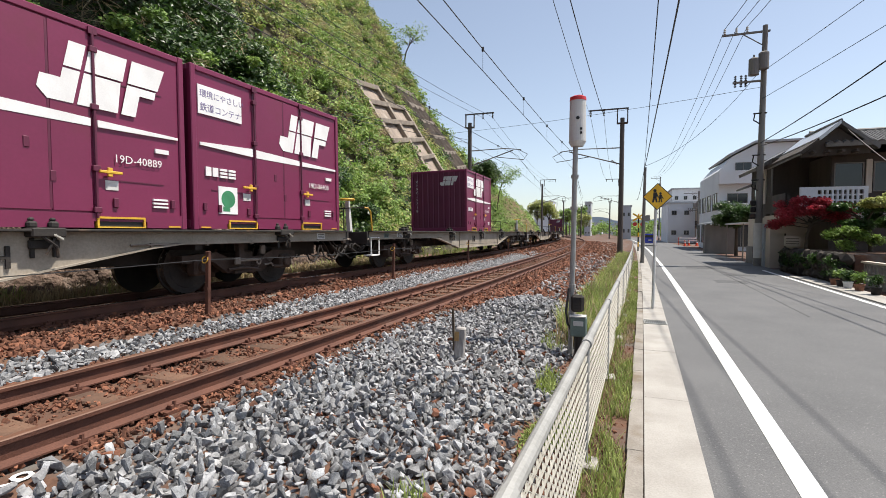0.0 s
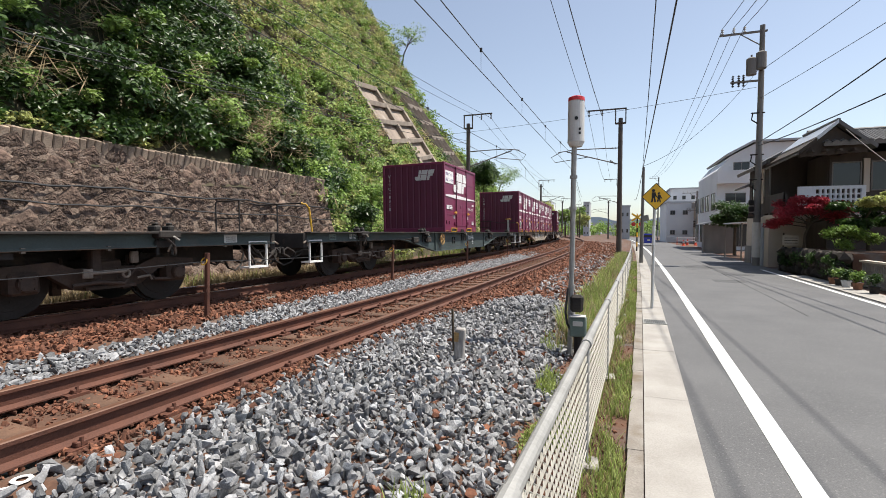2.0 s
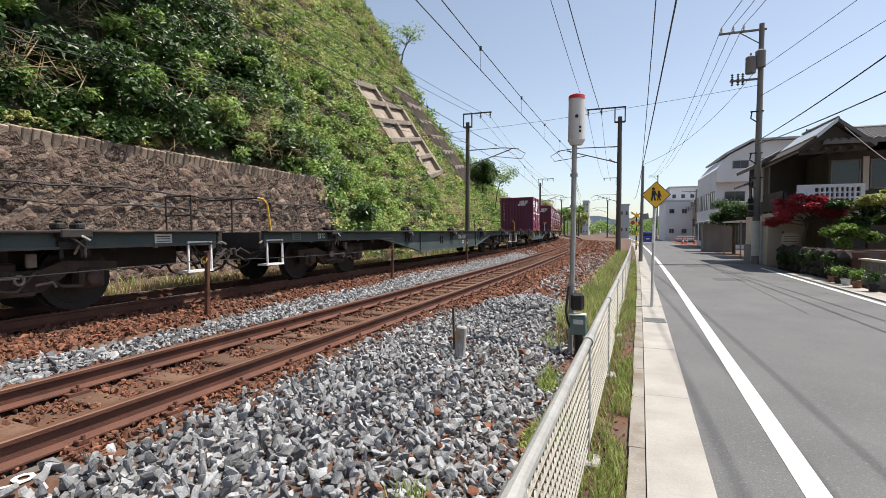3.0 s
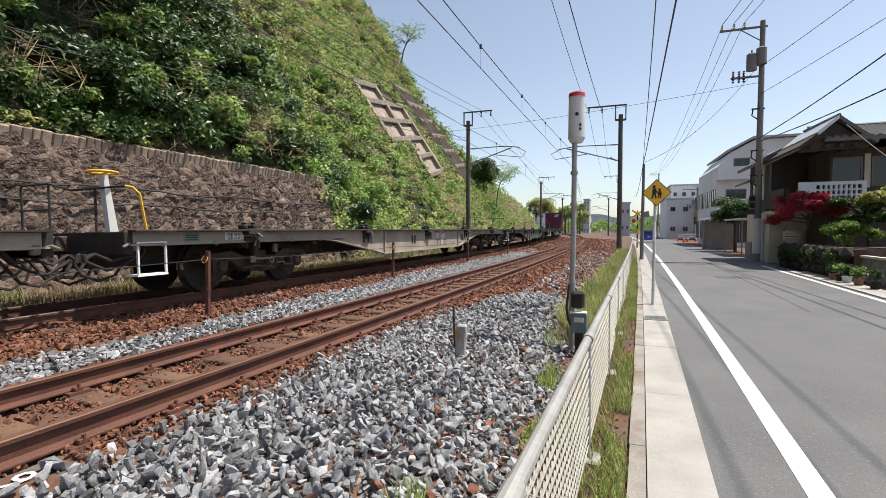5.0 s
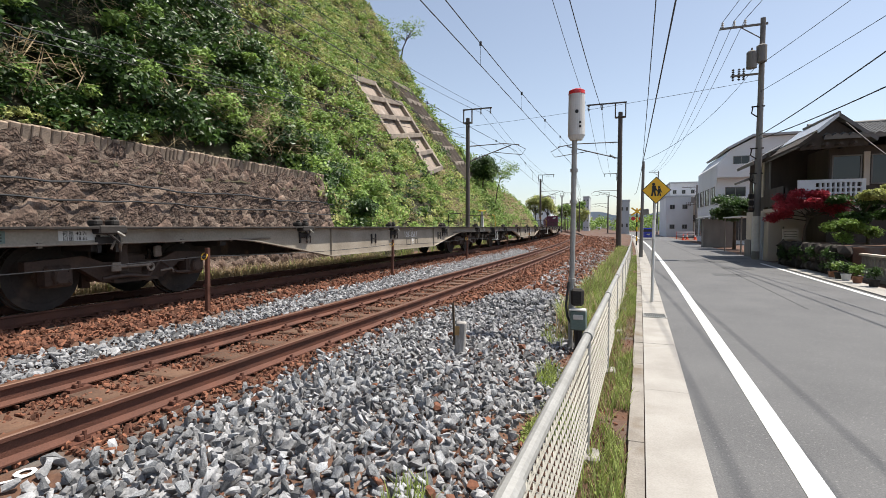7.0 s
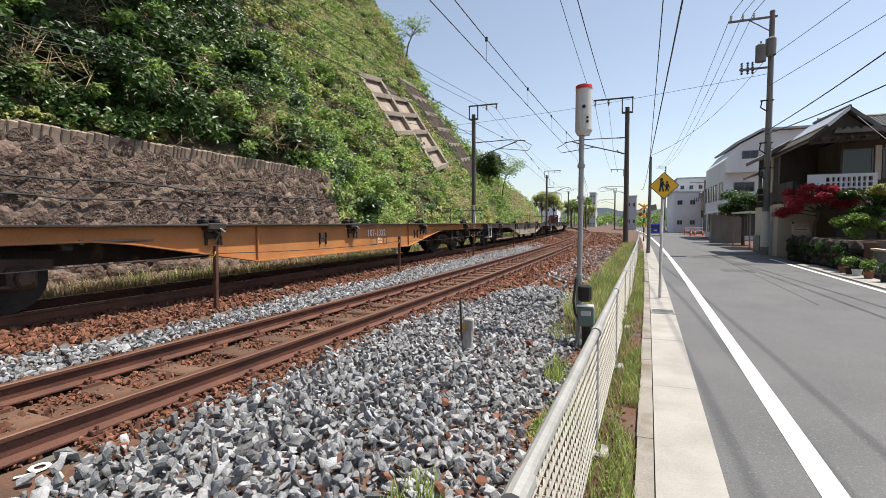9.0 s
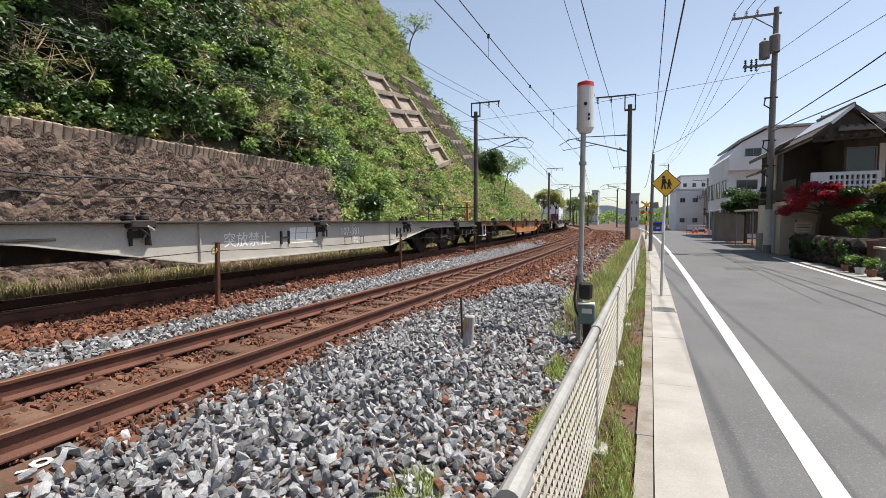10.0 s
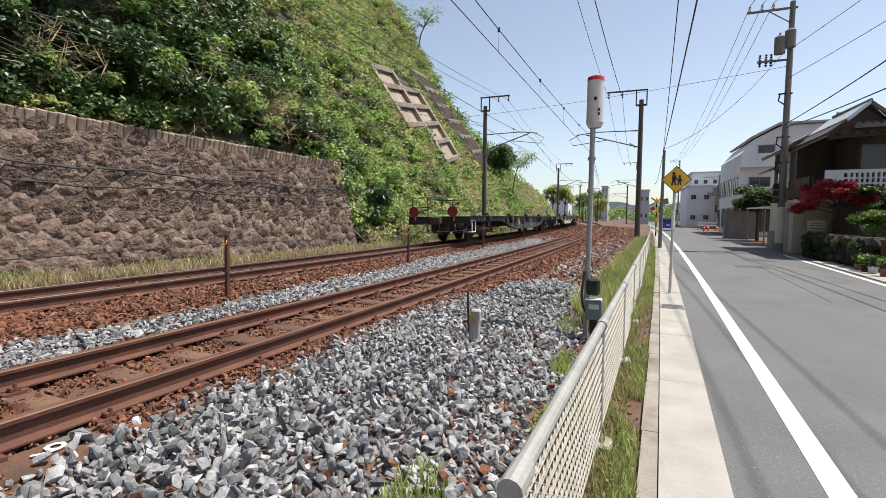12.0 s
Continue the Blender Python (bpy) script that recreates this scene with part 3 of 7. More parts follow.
def wagon(kind, paint, number="", wheel=False, seed=0, last=False, slogan=False):
    lab = {"grey": "empty flat container wagon in dusty grey paint", "pale": "flat container wagon in clean pale grey paint",
           "blue": "flat container wagon in dark blue-grey paint", "orange": "flat container wagon in faded orange-brown paint"}[kind]
    if last:
        lab = "last flat container wagon, blue-grey, with red tail discs"
    w = thing("container_wagon", lab, "railway wagon", group="wagons of the freight train")
    r = random.Random(seed)
    # frame
    shared("sillR" + kind, lambda bm: (prism(bm, SILL, "x", 1.215, 1.235)), paint, w, "side_sill")
    shared("sillL" + kind, lambda bm: (prism(bm, SILL, "x", -1.235, -1.215)), paint, w, "side_sill")
    for s in (-1, 1):
        shared(f"flange{s}" + kind, lambda bm: lower_flange(bm, s * 1.222 - 0.062, s * 1.222 + 0.062), paint, w, "bottom_flange")
        shared(f"edge{s}", lambda bm: box(bm, s * 1.293 - 0.081, s * 1.293 + 0.081, 0.42, 19.98, 0.99, 1.02, bevel=0.006), M_BLACK, w, "top_flange", "dark worn top flange")

    for y in (7.3, 13.1):
        shared("rib" + kind, lambda bm: box(bm, 1.2355, 1.275, -0.012, 0.012, 0.40, 0.985), paint, w, "stiffener").matrix_basis = pose(0, y, 0)

    def deck(bm):
        box(bm, -0.36, 0.36, 0.5, 19.9, 0.50, 0.84)
        box(bm, -1.21, 1.21, 0.42, 19.98, 0.93, 0.975)
        for y in np.arange(0.48, 20.0, 1.95):
            box(bm, -1.21, 1.21, y - 0.06, y + 0.06, 0.72, 0.93)
    shared("deck", deck, M_BLACK, w, "underframe", "black centre sill and cross bearers")
    for y0, s in ((0.42, -1), (19.98, 1)):
        shared(f"headstock{s}", lambda bm: box(bm, -1.24, 1.24, y0 - 0.06, y0 + 0.06, 0.70, 1.0, bevel=0.01), M_BLACK, w, "headstock")
        shared(f"coupler{s}", lambda bm: (box(bm, -0.13, 0.13, min(y0, y0 + s * 0.32), max(y0, y0 + s * 0.32), 0.74, 0.96, bevel=0.02),
                                         box(bm, -0.19, 0.19, min(y0 + s * 0.3, y0 + s * 0.45), max(y0 + s * 0.3, y0 + s * 0.45), 0.70, 1.0, bevel=0.04)), M_BROWN, w, "coupler", "rusty brown coupler")

        for x in (-0.55, 0.45, 0.7):
            def hose(bm):
                pipe(bm, [(x, y0, 0.76), (x, y0 + s * 0.18, 0.68), (x + 0.03, y0 + s * 0.3, 0.5), (x, y0 + s * 0.36, 0.42), (x - 0.05, y0 + s * 0.5, 0.45)], 0.022)
            shared(f"hose{s}{x}", hose, M_BLACK, w, "brake_hose")
        for k, (x, low) in enumerate(((0.98, 0.50), (0.80, 0.36), (0.2, 0.30), (-0.3, 0.40), (1.08, 0.62))):
            def loop(bm):
                pipe(bm, [(x, y0 - s * 0.35, 0.80), (x + 0.03, y0 - s * 0.25, 0.66), (x + 0.03, y0 - s * 0.08, low + 0.06), (x, y0 + s * 0.12, low), (x - 0.04, y0 + s * 0.3, low + 0.10), (x - 0.06, y0 + s * 0.4, 0.66)], 0.019)
                tube(bm, (x - 0.06, y0 + s * 0.40, 0.62), (x - 0.06, y0 + s * 0.42, 0.72), 0.032, n=8)
            shared(f"loop{s}{k}", loop, M_BLACK, w, "hanging_hose")

        def valve(bm):
            pipe(bm, [(1.12, y0 - s * 0.1, 0.80), (1.2, y0 - s * 0.06, 0.80), (1.27, y0 + s * 0.02, 0.84), (1.27, y0 + s * 0.10, 0.80)], 0.018)
            box(bm, 1.16, 1.25, min(y0 - s * 0.16, y0 - s * 0.06), max(y0 - s * 0.16, y0 - s * 0.06), 0.74, 0.86, bevel=0.02)
        shared(f"angle_cock{s}", valve, M_DUSTY, w, "angle_cock", "pale dusty brake pipe cock")
        yp = y0 - s * 0.95
        shared(f"card{s}", lambda bm: (box(bm, 1.236, 1.243, yp - 0.13, yp + 0.13, 0.845, 0.975)), M_LAMPWH if s > 0 else M_BOXGR, w, "data_plate", "small painted data plate")
        shared(f"cardbars{s}", lambda bm: [box(bm, 1.243, 1.2445, yp - 0.10, yp + 0.10, 0.865 + j * 0.032, 0.877 + j * 0.032) for j in range(3)], M_BLACK, w, "plate_bars")
    # a dusty pipe run along the sill over the bogies
    for ya, yb in ((0.6, 5.4), (15.0, 19.8)):
        shared(f"pipe_run{ya}", lambda bm: (pipe(bm, [(1.262, ya, 0.815), ((1.262), yb, 0.815)], 0.016), [box(bm, 1.236, 1.272, q - 0.02, q + 0.02, 0.78, 0.84) for q in np.arange(ya + 0.3, yb, 0.9)]), M_DUSTY, w, "pipe", "dusty pipe along the sill")
    # bogies
    for yb in (3.1, 17.3):
        b = shared("bogie", bogie_frame, M_BROWN, w, "bogie", "brown bogie caked with brake dust")
        b.matrix_basis = pose(0, yb, 0)
        for s in (-1, 1):
            shared(f"lever{s}", lambda bm: brake_lever(bm, s), M_BROWN, b, "brake_lever")
            shared(f"link{s}", lambda bm: brake_link(bm, s), M_BROWN, b, "brake_link")
            for e in (-1, 1):
                shared(f"shoe{s}{e}", lambda bm: brake_shoe(bm, s, e), M_BROWN, b, "brake_shoe")
                shared(f"cover{s}{e}", lambda bm: axle_cover(bm, s, e), M_BROWN, b, "axle_box_cover")
            shared(f"rod{s}", lambda bm: brake_rod(bm, s), M_DUSTY, b, "brake_rod", "pale dusty brake rod with an eye")
        for a in (-0.95, 0.95):
            ws = shared("wheelset", wheelset, M_GRIME, b, "wheelset", "blackened steel wheels on an axle")
            ws.matrix_basis = pose(0, a, 0.43)
            if len(ws.data.materials) == 1:
                ws.data.materials.append(M_SHINE)
                for f in ws.data.polygons:
                    if math.hypot(f.center.y, f.center.z) > 0.40 and abs(f.normal.x) < 0.5:
                        f.material_index = 1
            WHEELS.append(ws)
    # under the floor: tanks, valve boxes
    shared("tank", lambda bm: tube(bm, (0.75, 8.2, 0.62), (0.75, 9.3, 0.62), 0.19, n=16), M_BLACK, w, "air_tank")
    shared("valve", lambda bm: box(bm, 0.55, 1.1, 11.2, 11.7, 0.5, 0.82, bevel=0.02), M_BLACK, w, "valve_box")
    # container clamps on the deck edge, with pale levers
    def clamp(bm):
        box(bm, 1.16, 1.385, -0.17, 0.17, 0.93, 1.035, bevel=0.015)
        for dy in (-0.15, 0.06):
            box(bm, 1.10, 1.27, dy, dy + 0.10, 1.03, 1.11, bevel=0.02)
            box(bm, 1.16, 1.25, dy + 0.02, dy + 0.08, 1.11, 1.15, bevel=0.015)
        box(bm, 1.238, 1.262, -0.13, -0.09, 0.70, 0.92)
        box(bm, 1.238, 1.262, 0.09, 0.13, 0.70, 0.92)
        box(bm, 1.238, 1.285, -0.15, 0.15, 0.80, 0.90, bevel=0.012)
        pipe(bm, [(1.31, -0.1, 0.98), (1.36, -0.04, 0.92), (1.35, 0.08, 0.82), (1.33, 0.1, 0.70)], 0.018)
        pipe(bm, [(1.31, 0.1, 0.98), (1.36, 0.05, 0.90), (1.34, -0.02, 0.74)], 0.015)
    for i in range(5):
        c = shared("clamp", clamp, M_BLACK, w, "container_clamp", "black clamp with a short lever")
        c.matrix_basis = pose(0, 0.68 + i * 3.83 + 1.86, 0)

        def lever(bm):
            pipe(bm, [(1.33, 0.0, 0.99), (1.38, 0.05, 0.95), (1.38, 0.13, 0.90)], 0.016)
        lv = shared("lever", lever, M_FENCEWIRE, c, "lever", "pale grey lever")
    # ladder steps low on the side under the clamps
    def grip(bm):
        for dy in (-0.1, 0.1):
            box(bm, 1.236, 1.262, dy - 0.02, dy + 0.02, 0.60, 0.84)
        box(bm, 1.236, 1.262, -0.08, 0.08, 0.70, 0.735)
    for y in (9.15, 13.6):
        shared("grip", grip, M_BLACK, w, "hand_grip").matrix_basis = pose(0, y, 0)
    # white foot steps at the ends
    def step(bm):
        for dy in (-0.2, 0.2):
            box(bm, 1.245, 1.275, dy - 0.011, dy + 0.011, 0.42, 0.86)
        box(bm, 1.06, 1.275, -0.22, 0.22, 0.40, 0.43)
        box(bm, 1.25, 1.272, -0.2, 0.2, 0.84, 0.86)
    for y in ((0.72, 19.6) if kind == "blue" and not last else (0.72,)):
        shared("step", step, M_WHITE, w, "foot_step", "white painted foot step").matrix_basis = pose(0, y, 0)
    # end rails
    def railing(bm):
        pipe(bm, [(-1.15, 0.5, 1.0), (-1.15, 0.5, 1.68), (-1.12, 0.5, 1.72), (-0.5, 0.5, 1.72)], 0.017)
        pipe(bm, [(-0.5, 0.5, 1.0), (-0.5, 0.5, 1.72), (0.0, 0.5, 1.60), (0.5, 0.5, 1.60)], 0.017)
        pipe(bm, [(0.5, 0.5, 1.0), (0.5, 0.5, 1.60), (1.1, 0.5, 1.60)], 0.017)
        pipe(bm, [(-1.15, 0.5, 1.35), (-0.5, 0.5, 1.35)], 0.014)
    shared("railing" + kind[:1], railing, M_BLACK, w, "end_railing")

    def yrail(bm):
        pipe(bm, [(1.1, 0.5, 1.6), (1.17, 0.55, 1.58), (1.2, 0.62, 1.5), (1.2, 0.7, 1.0)], 0.019)
    shared("yrail", yrail, M_YELLOW, w, "grab_rail", "yellow grab rail")
    if kind != "blue":
        def column(bm):
            prism(bm, [(0.60, 1.0), (0.72, 1.0), (0.60, 1.78), (0.54, 1.78)], "x", 0.52, 0.62)
        shared("column" + kind, column, M_LAMPWH if kind != "orange" else M_ORANGE_W, w, "brake_column")

        def hwheel(bm):
            pipe(bm, [(0.57 + 0.18 * math.cos(a), 0.56 + 0.18 * math.sin(a), 1.82) for a in np.linspace(0, 2 * math.pi, 21)], 0.02)
            for a in (0, 2.09, 4.19):
                pipe(bm, [(0.57, 0.56, 1.80), (0.57 + 0.18 * math.cos(a), 0.56 + 0.18 * math.sin(a), 1.82)], 0.015)
        shared("hwheel", hwheel, M_YELLOW, w, "hand_wheel", "worn yellow hand brake wheel")
    if wheel:
        def swheel(bm):
            pipe(bm, [(1.33, 7.8 + 0.18 * math.cos(a), 0.78 + 0.18 * math.sin(a)) for a in np.linspace(0, 2 * math.pi, 25)], 0.02)
            for k in range(5):
                a = k * 1.2566
                pipe(bm, [(1.33, 7.8, 0.78), (1.33, 7.8 + 0.18 * math.cos(a), 0.78 + 0.18 * math.sin(a))], 0.018)
            tube(bm, (1.23, 7.8, 0.78), (1.35, 7.8, 0.78), 0.05, n=10)
        shared("swheel", swheel, M_OCHRE, w, "hand_wheel", "worn ochre spoked hand brake wheel")
        for y in (5.6, 6.6):
            shared("tray", lambda bm: (box(bm, 1.236, 1.34, -0.18, 0.18, 0.70, 0.86, bevel=0.015), box(bm, 1.34, 1.345, -0.12, 0.12, 0.74, 0.82)), M_BLACK, w, "control_box").matrix_basis = pose(0, y, 0)
    # stencils
    if number:
        letters(number, 0.235, M_WHITE, w, side(1.2365, 10.92, 0.715), label="white stencilled wagon number")
        letters("コキ", 0.12, M_LAMPWH, w, side(1.2365, 11.3, 0.90), label="small white stencilled wagon type")

        def frames(bm):
            for y, a in ((11.22, 0.15), (11.78, 0.085)):
                for z0, z1, y0, y1 in ((0.49, 0.505, y - a, y + a), (0.655, 0.67, y - a, y + a), (0.505, 0.655, y - a, y - a + 0.02), (0.505, 0.655, y + a - 0.02, y + a)):
                    box(bm, 1.2355, 1.2375, y0, y1, z0, z1)
        shared("frames", frames, M_SIGNB, w, "stencil", "small black stencilled frames")
        letters("積50\n空18", 0.085, M_WHITE, w, side(1.2365, 11.43, 0.60), label="small white stencilled figures")

        shared("spot", lambda bm: box(bm, 1.2355, 1.2375, 10.0, 10.03, 0.9, 0.93), M_WHITE, w, "paint_mark")
    if slogan:
        def words(bm):
            for u0, u1 in ((9.25, 9.42), (9.45, 9.75), (9.78, 10.05)):
                for z0, z1 in ((0.66, 0.79), (0.80, 0.90)):
                    prism(bm, [(u0 + (z0 - 0.66) * 0.2, z0), (u1 + (z0 - 0.66) * 0.2, z0), (u1 + (z1 - 0.66) * 0.2, z1), (u0 + (z1 - 0.66) * 0.2, z1)], "x", 1.2355, 1.2375)
            box(bm, 1.2355, 1.2375, 9.2, 10.1, 0.60, 0.62)
        shared("slogan", words, M_WHITE, w, "stencil", "white slanted company mark")
        letters("突放禁止", 0.26, M_WHITE, w, side(1.2365, 7.75, 0.62), label="white stencilled warning words")
    shared("plate" + kind, lambda bm: box(bm, 1.236, 1.24, 4.9 - 2.9, 5.5 - 2.9, 0.855, 0.975), M_LAMPWH if kind != "blue" else M_BLUE_W, w, "data_plate")
    letters("荷重 40.7t", 0.062, M_BLACK if kind != "blue" else M_WHITE, w, side(1.2412, 2.04, 0.92), label="small stencilled load figures")
    letters("自重 18.6t", 0.062, M_BLACK if kind != "blue" else M_WHITE, w, side(1.2412, 2.04, 0.862), label="small stencilled weight figures")
    if last:
        for x in (-0.95, 0.62):
            d = shared("disc", lambda bm: (tube(bm, (0, -0.01, 0), (0, 0.012, 0), 0.2, n=28), tube(bm, (0, 0.012, 0), (0, 0.05, 0), 0.03, n=8)), M_DISC, w, "tail_disc", "round dark red tail disc")
            d.matrix_basis = pose(x, 0.2, 1.18)
            shared("bracket", lambda bm: (box(bm, -0.02, 0.02, 0.01, 0.16, -0.35, 0.0)), M_BLACK, d, "bracket")
    return w


CL, CW, CH = 3.715, 1.225, 2.5


def company_mark(bm, put, s=1.0):
    """A slanted white mark in three blocks with a dark cut across; put maps (u, v) to the surface."""
    def block(pts):
        f = bm.faces.new([bm.verts.new(put(u * s + v * s * 0.22, v * s)) for u, v in pts])
    # a hooked block, a notched block and a stepped block, with a narrow cut across them
    block([(0.0, -0.02), (0.0, -0.17), (0.12, -0.28), (0.38, -0.28), (0.38, 0.10), (0.20, 0.10), (0.20, -0.02)])
    block([(0.20, 0.125), (0.38, 0.125), (0.38, 0.42), (0.20, 0.42)])
    block([(0.42, -0.28), (0.88, -0.28), (0.84, 0.10), (0.42, 0.10)])
    block([(0.42, 0.125), (0.86, 0.125), (0.86, 0.42), (0.42, 0.42)])
    block([(0.92, -0.28), (1.10, -0.28), (1.10, 0.0), (1.30, 0.0), (1.30, 0.10), (0.92, 0.10)])
    block([(0.92, 0.125), (1.32, 0.125), (1.36, 0.42), (0.92, 0.42)])


def container(number, seed=0, sticker=True):
    c = thing("freight_container", "maroon steel freight container with white stripe and mark", "container", group="containers on the train")
    X = CW

    def body(bm):
        box(bm, -X + 0.03, X - 0.03, 0.03, CL - 0.03, 0.14, CH - 0.05)
    shared("cbody", body, M_MAROON, c, "body")

    for x in (-X, X - 0.09):
        for y in (0, CL - 0.09):
            shared("cpost", lambda bm: box(bm, 0, 0.09, 0, 0.09, 0.0, CH, bevel=0.012), M_MAROON, c, "corner_post").matrix_basis = pose(x, y, 0)
    for x in (-X + 0.002, X - 0.062):
        shared("ctop", lambda bm: box(bm, 0, 0.06, 0.09, CL - 0.09, CH - 0.09, CH - 0.006, bevel=0.01), M_MAROON, c, "top_rail").matrix_basis = pose(x, 0, 0)

        def bottom(bm):
            z = [(0.09, 0.2), (0.09, 0.02), (0.62, 0.02), (0.62, 0.10), (1.3, 0.10), (1.3, 0.02), (2.42, 0.02), (2.42, 0.10), (3.1, 0.10), (3.1, 0.02), (CL - 0.09, 0.02), (CL - 0.09, 0.2)]
            prism(bm, z, "x", 0, 0.058)
        shared("cbottom", bottom, M_MAROON, c, "bottom_rail").matrix_basis = pose(x, 0, 0)
    for y in (0.002, CL - 0.062):
        shared("cetop", lambda bm: box(bm, -X + 0.09, X - 0.09, 0, 0.06, CH - 0.09, CH - 0.006, bevel=0.01), M_MAROON, c, "top_rail").matrix_basis = pose(0, y, 0)
        shared("cebot", lambda bm: box(bm, -X + 0.09, X - 0.09, 0, 0.06, 0.02, 0.16, bevel=0.008), M_MAROON, c, "bottom_rail").matrix_basis = pose(0, y, 0)

        def sheet(bm):
            out = []
            for i in range(10):
                x = -1.12 + i * 0.232
                out += [(x, 0.012), (x + 0.03, 0.0), (x + 0.18, 0.0), (x + 0.21, 0.012)]
            prism(bm, [(-1.13, 0.02)] + out + [(1.19 - 0.06, 0.02)], "z", 0.16, CH - 0.09)
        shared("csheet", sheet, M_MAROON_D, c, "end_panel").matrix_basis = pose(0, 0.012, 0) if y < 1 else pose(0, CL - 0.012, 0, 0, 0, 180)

    def roof(bm):
        box(bm, -X + 0.05, X - 0.05, 0.05, CL - 0.05, CH - 0.05, CH - 0.012)
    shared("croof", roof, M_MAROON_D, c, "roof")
    # the side doors in the middle
    for y0, y1 in ((1.30, 1.98), (1.99, 2.42)):
        shared(f"cdoor{y0}", lambda bm: box(bm, X - 0.034, X - 0.012, y0, y1, 0.22, CH - 0.11, bevel=0.004), M_MAROON, c, "door")
    for i, y in enumerate((1.25, 2.46)):
        def rod(bm):
            tube(bm, (X + 0.005, y, 0.14), (X + 0.005, y, CH - 0.06), 0.018, n=8)
            for z in (0.24, 0.75, 1.5, 2.2):
                box(bm, X - 0.03, X + 0.028, y - 0.045, y + 0.045, z - 0.035, z + 0.035, bevel=0.006)
            box(bm, X - 0.03, X + 0.02, y - 0.05, y + 0.05, CH - 0.12, CH - 0.04)
        shared(f"crod{i}", rod, M_MAROON_D, c, "locking_rod")

        def handle(bm):
            box(bm, X + 0.01, X + 0.045, y - 0.30 if i == 0 else y + 0.02, y - 0.02 if i == 0 else y + 0.30, 0.70, 0.735, bevel=0.006)
            box(bm, X + 0.01, X + 0.04, y - 0.16 if i == 0 else y + 0.12, y - 0.10 if i == 0 else y + 0.18, 0.66, 0.775, bevel=0.006)
        shared(f"chandle{i}", handle, M_YELLOW, c, "handle", "yellow door handle")
        shared(f"ccard{i}", lambda bm: box(bm, X - 0.028, X - 0.022, y - 0.26 if i == 0 else y + 0.12, y - 0.10 if i == 0 else y + 0.28, 0.50, 0.62), M_LAMPWH, c, "label_card", "pale card in a holder")

    for y, z in ((0.22, 0.3), (0.5, 0.28), (1.1, 0.25), (2.7, 0.28), (3.5, 0.3), (1.75, 0.9), (2.0, 0.55)):
        shared("clug", lambda bm: box(bm, X - 0.03, X - 0.002, -0.03, 0.03, 0, 0.12, bevel=0.005), M_MAROON_D, c, "lug").matrix_basis = pose(0, y, z)
    shared("cseam", lambda bm: box(bm, X - 0.03, X - 0.010, 1.96, 1.985, 0.24, CH - 0.13), M_MAROON_D, c, "door_seam")
    for y, z in ((0.35, 0.62), (2.75, 0.62), (2.75, 1.86)):
        shared("cbead", lambda bm: box(bm, X - 0.03, X - 0.022, 0, 0.62, 0, 0.015), M_MAROON_D, c, "bead").matrix_basis = pose(0, y, z)

    def pockets(bm):
        for y0 in (0.65, 2.45):
            y1 = y0 + 0.62
            for a, b, z0, z1 in ((y0, y1, 0.135, 0.16), (y0, y0 + 0.025, 0.03, 0.14), (y1 - 0.025, y1, 0.03, 0.14), (y0, y1, 0.018, 0.036)):
                box(bm, X - 0.03, X + 0.012, a, b, z0, z1)
        for y in (0.12, CL - 0.30):
            box(bm, X - 0.01, X + 0.006, y, y + 0.18, 0.03, 0.05)
    shared("cpockets", pockets, M_YELLOW, c, "fork_pocket", "yellow edging of the fork pockets")

    # black plates stand in for the shade inside the fork pockets
    def dark(bm):
        for y0 in (0.675, 2.475):
            box(bm, X - 0.05, X - 0.02, y0, y0 + 0.57, 0.036, 0.135)
    shared("cdark", dark, M_SIGNB, c, "pocket_hole")

    def stripe(bm):
        for pts in ([(0.15, 1.30), (1.21, 1.26), (1.21, 1.40), (0.15, 1.345)], [(1.29, 1.255), (2.42, 1.262), (2.42, 1.358), (1.29, 1.395)],
                    [(2.50, 1.265), (3.60, 1.29), (3.60, 1.325), (2.50, 1.352)]):
            prism(bm, [(a, b) for a, b in pts], "x", X - 0.03, X - 0.006)
    shared("cstripe", stripe, M_WHITE, c, "stripe", "white tapering stripe")
    my, mz, ms = (1.0, 1.79, 1.08) if number.startswith("V") else (1.9, 1.78, 1.04)
    shared("cmark" + number[:1], lambda bm: company_mark(bm, lambda u, v: (X - 0.004, my + u, mz + v), ms), M_WHITE, c, "company_mark", "slanted white company mark")
    shared("cmarkend", lambda bm: company_mark(bm, lambda u, v: (0.1 + u, 0.008, 2.02 + v), 0.52), M_LAMPWH, c, "company_mark", "small white company mark")

    shared("cboard", lambda bm: box(bm, X - 0.03, X - 0.012, 0.13, 0.98, 1.78, 2.22), M_WHITE, c, "slogan_board", "white board with purple words")
    letters("環境にやさしい", 0.125, M_SLOGAN, c, side(X - 0.0115, 0.16, 2.05), label="purple words on the white board")
    letters("鉄道コンテナ", 0.135, M_SLOGAN, c, side(X - 0.0115, 0.16, 1.84), label="purple words on the white board")

    def owner(bm):
        for i in range(2):
            box(bm, X - 0.03, X - 0.006, 0.24 + i * 0.13, 0.34 + i * 0.13, 0.84, 0.98)
        for i in range(2):
            for j in range(3):
                box(bm, X - 0.03, X - 0.006, 0.51 + i * 0.17, 0.65 + i * 0.17, 0.835 + j * 0.055, 0.87 + j * 0.055)
    shared("cowner", owner, M_WHITE, c, "owner_mark", "white owner's mark")
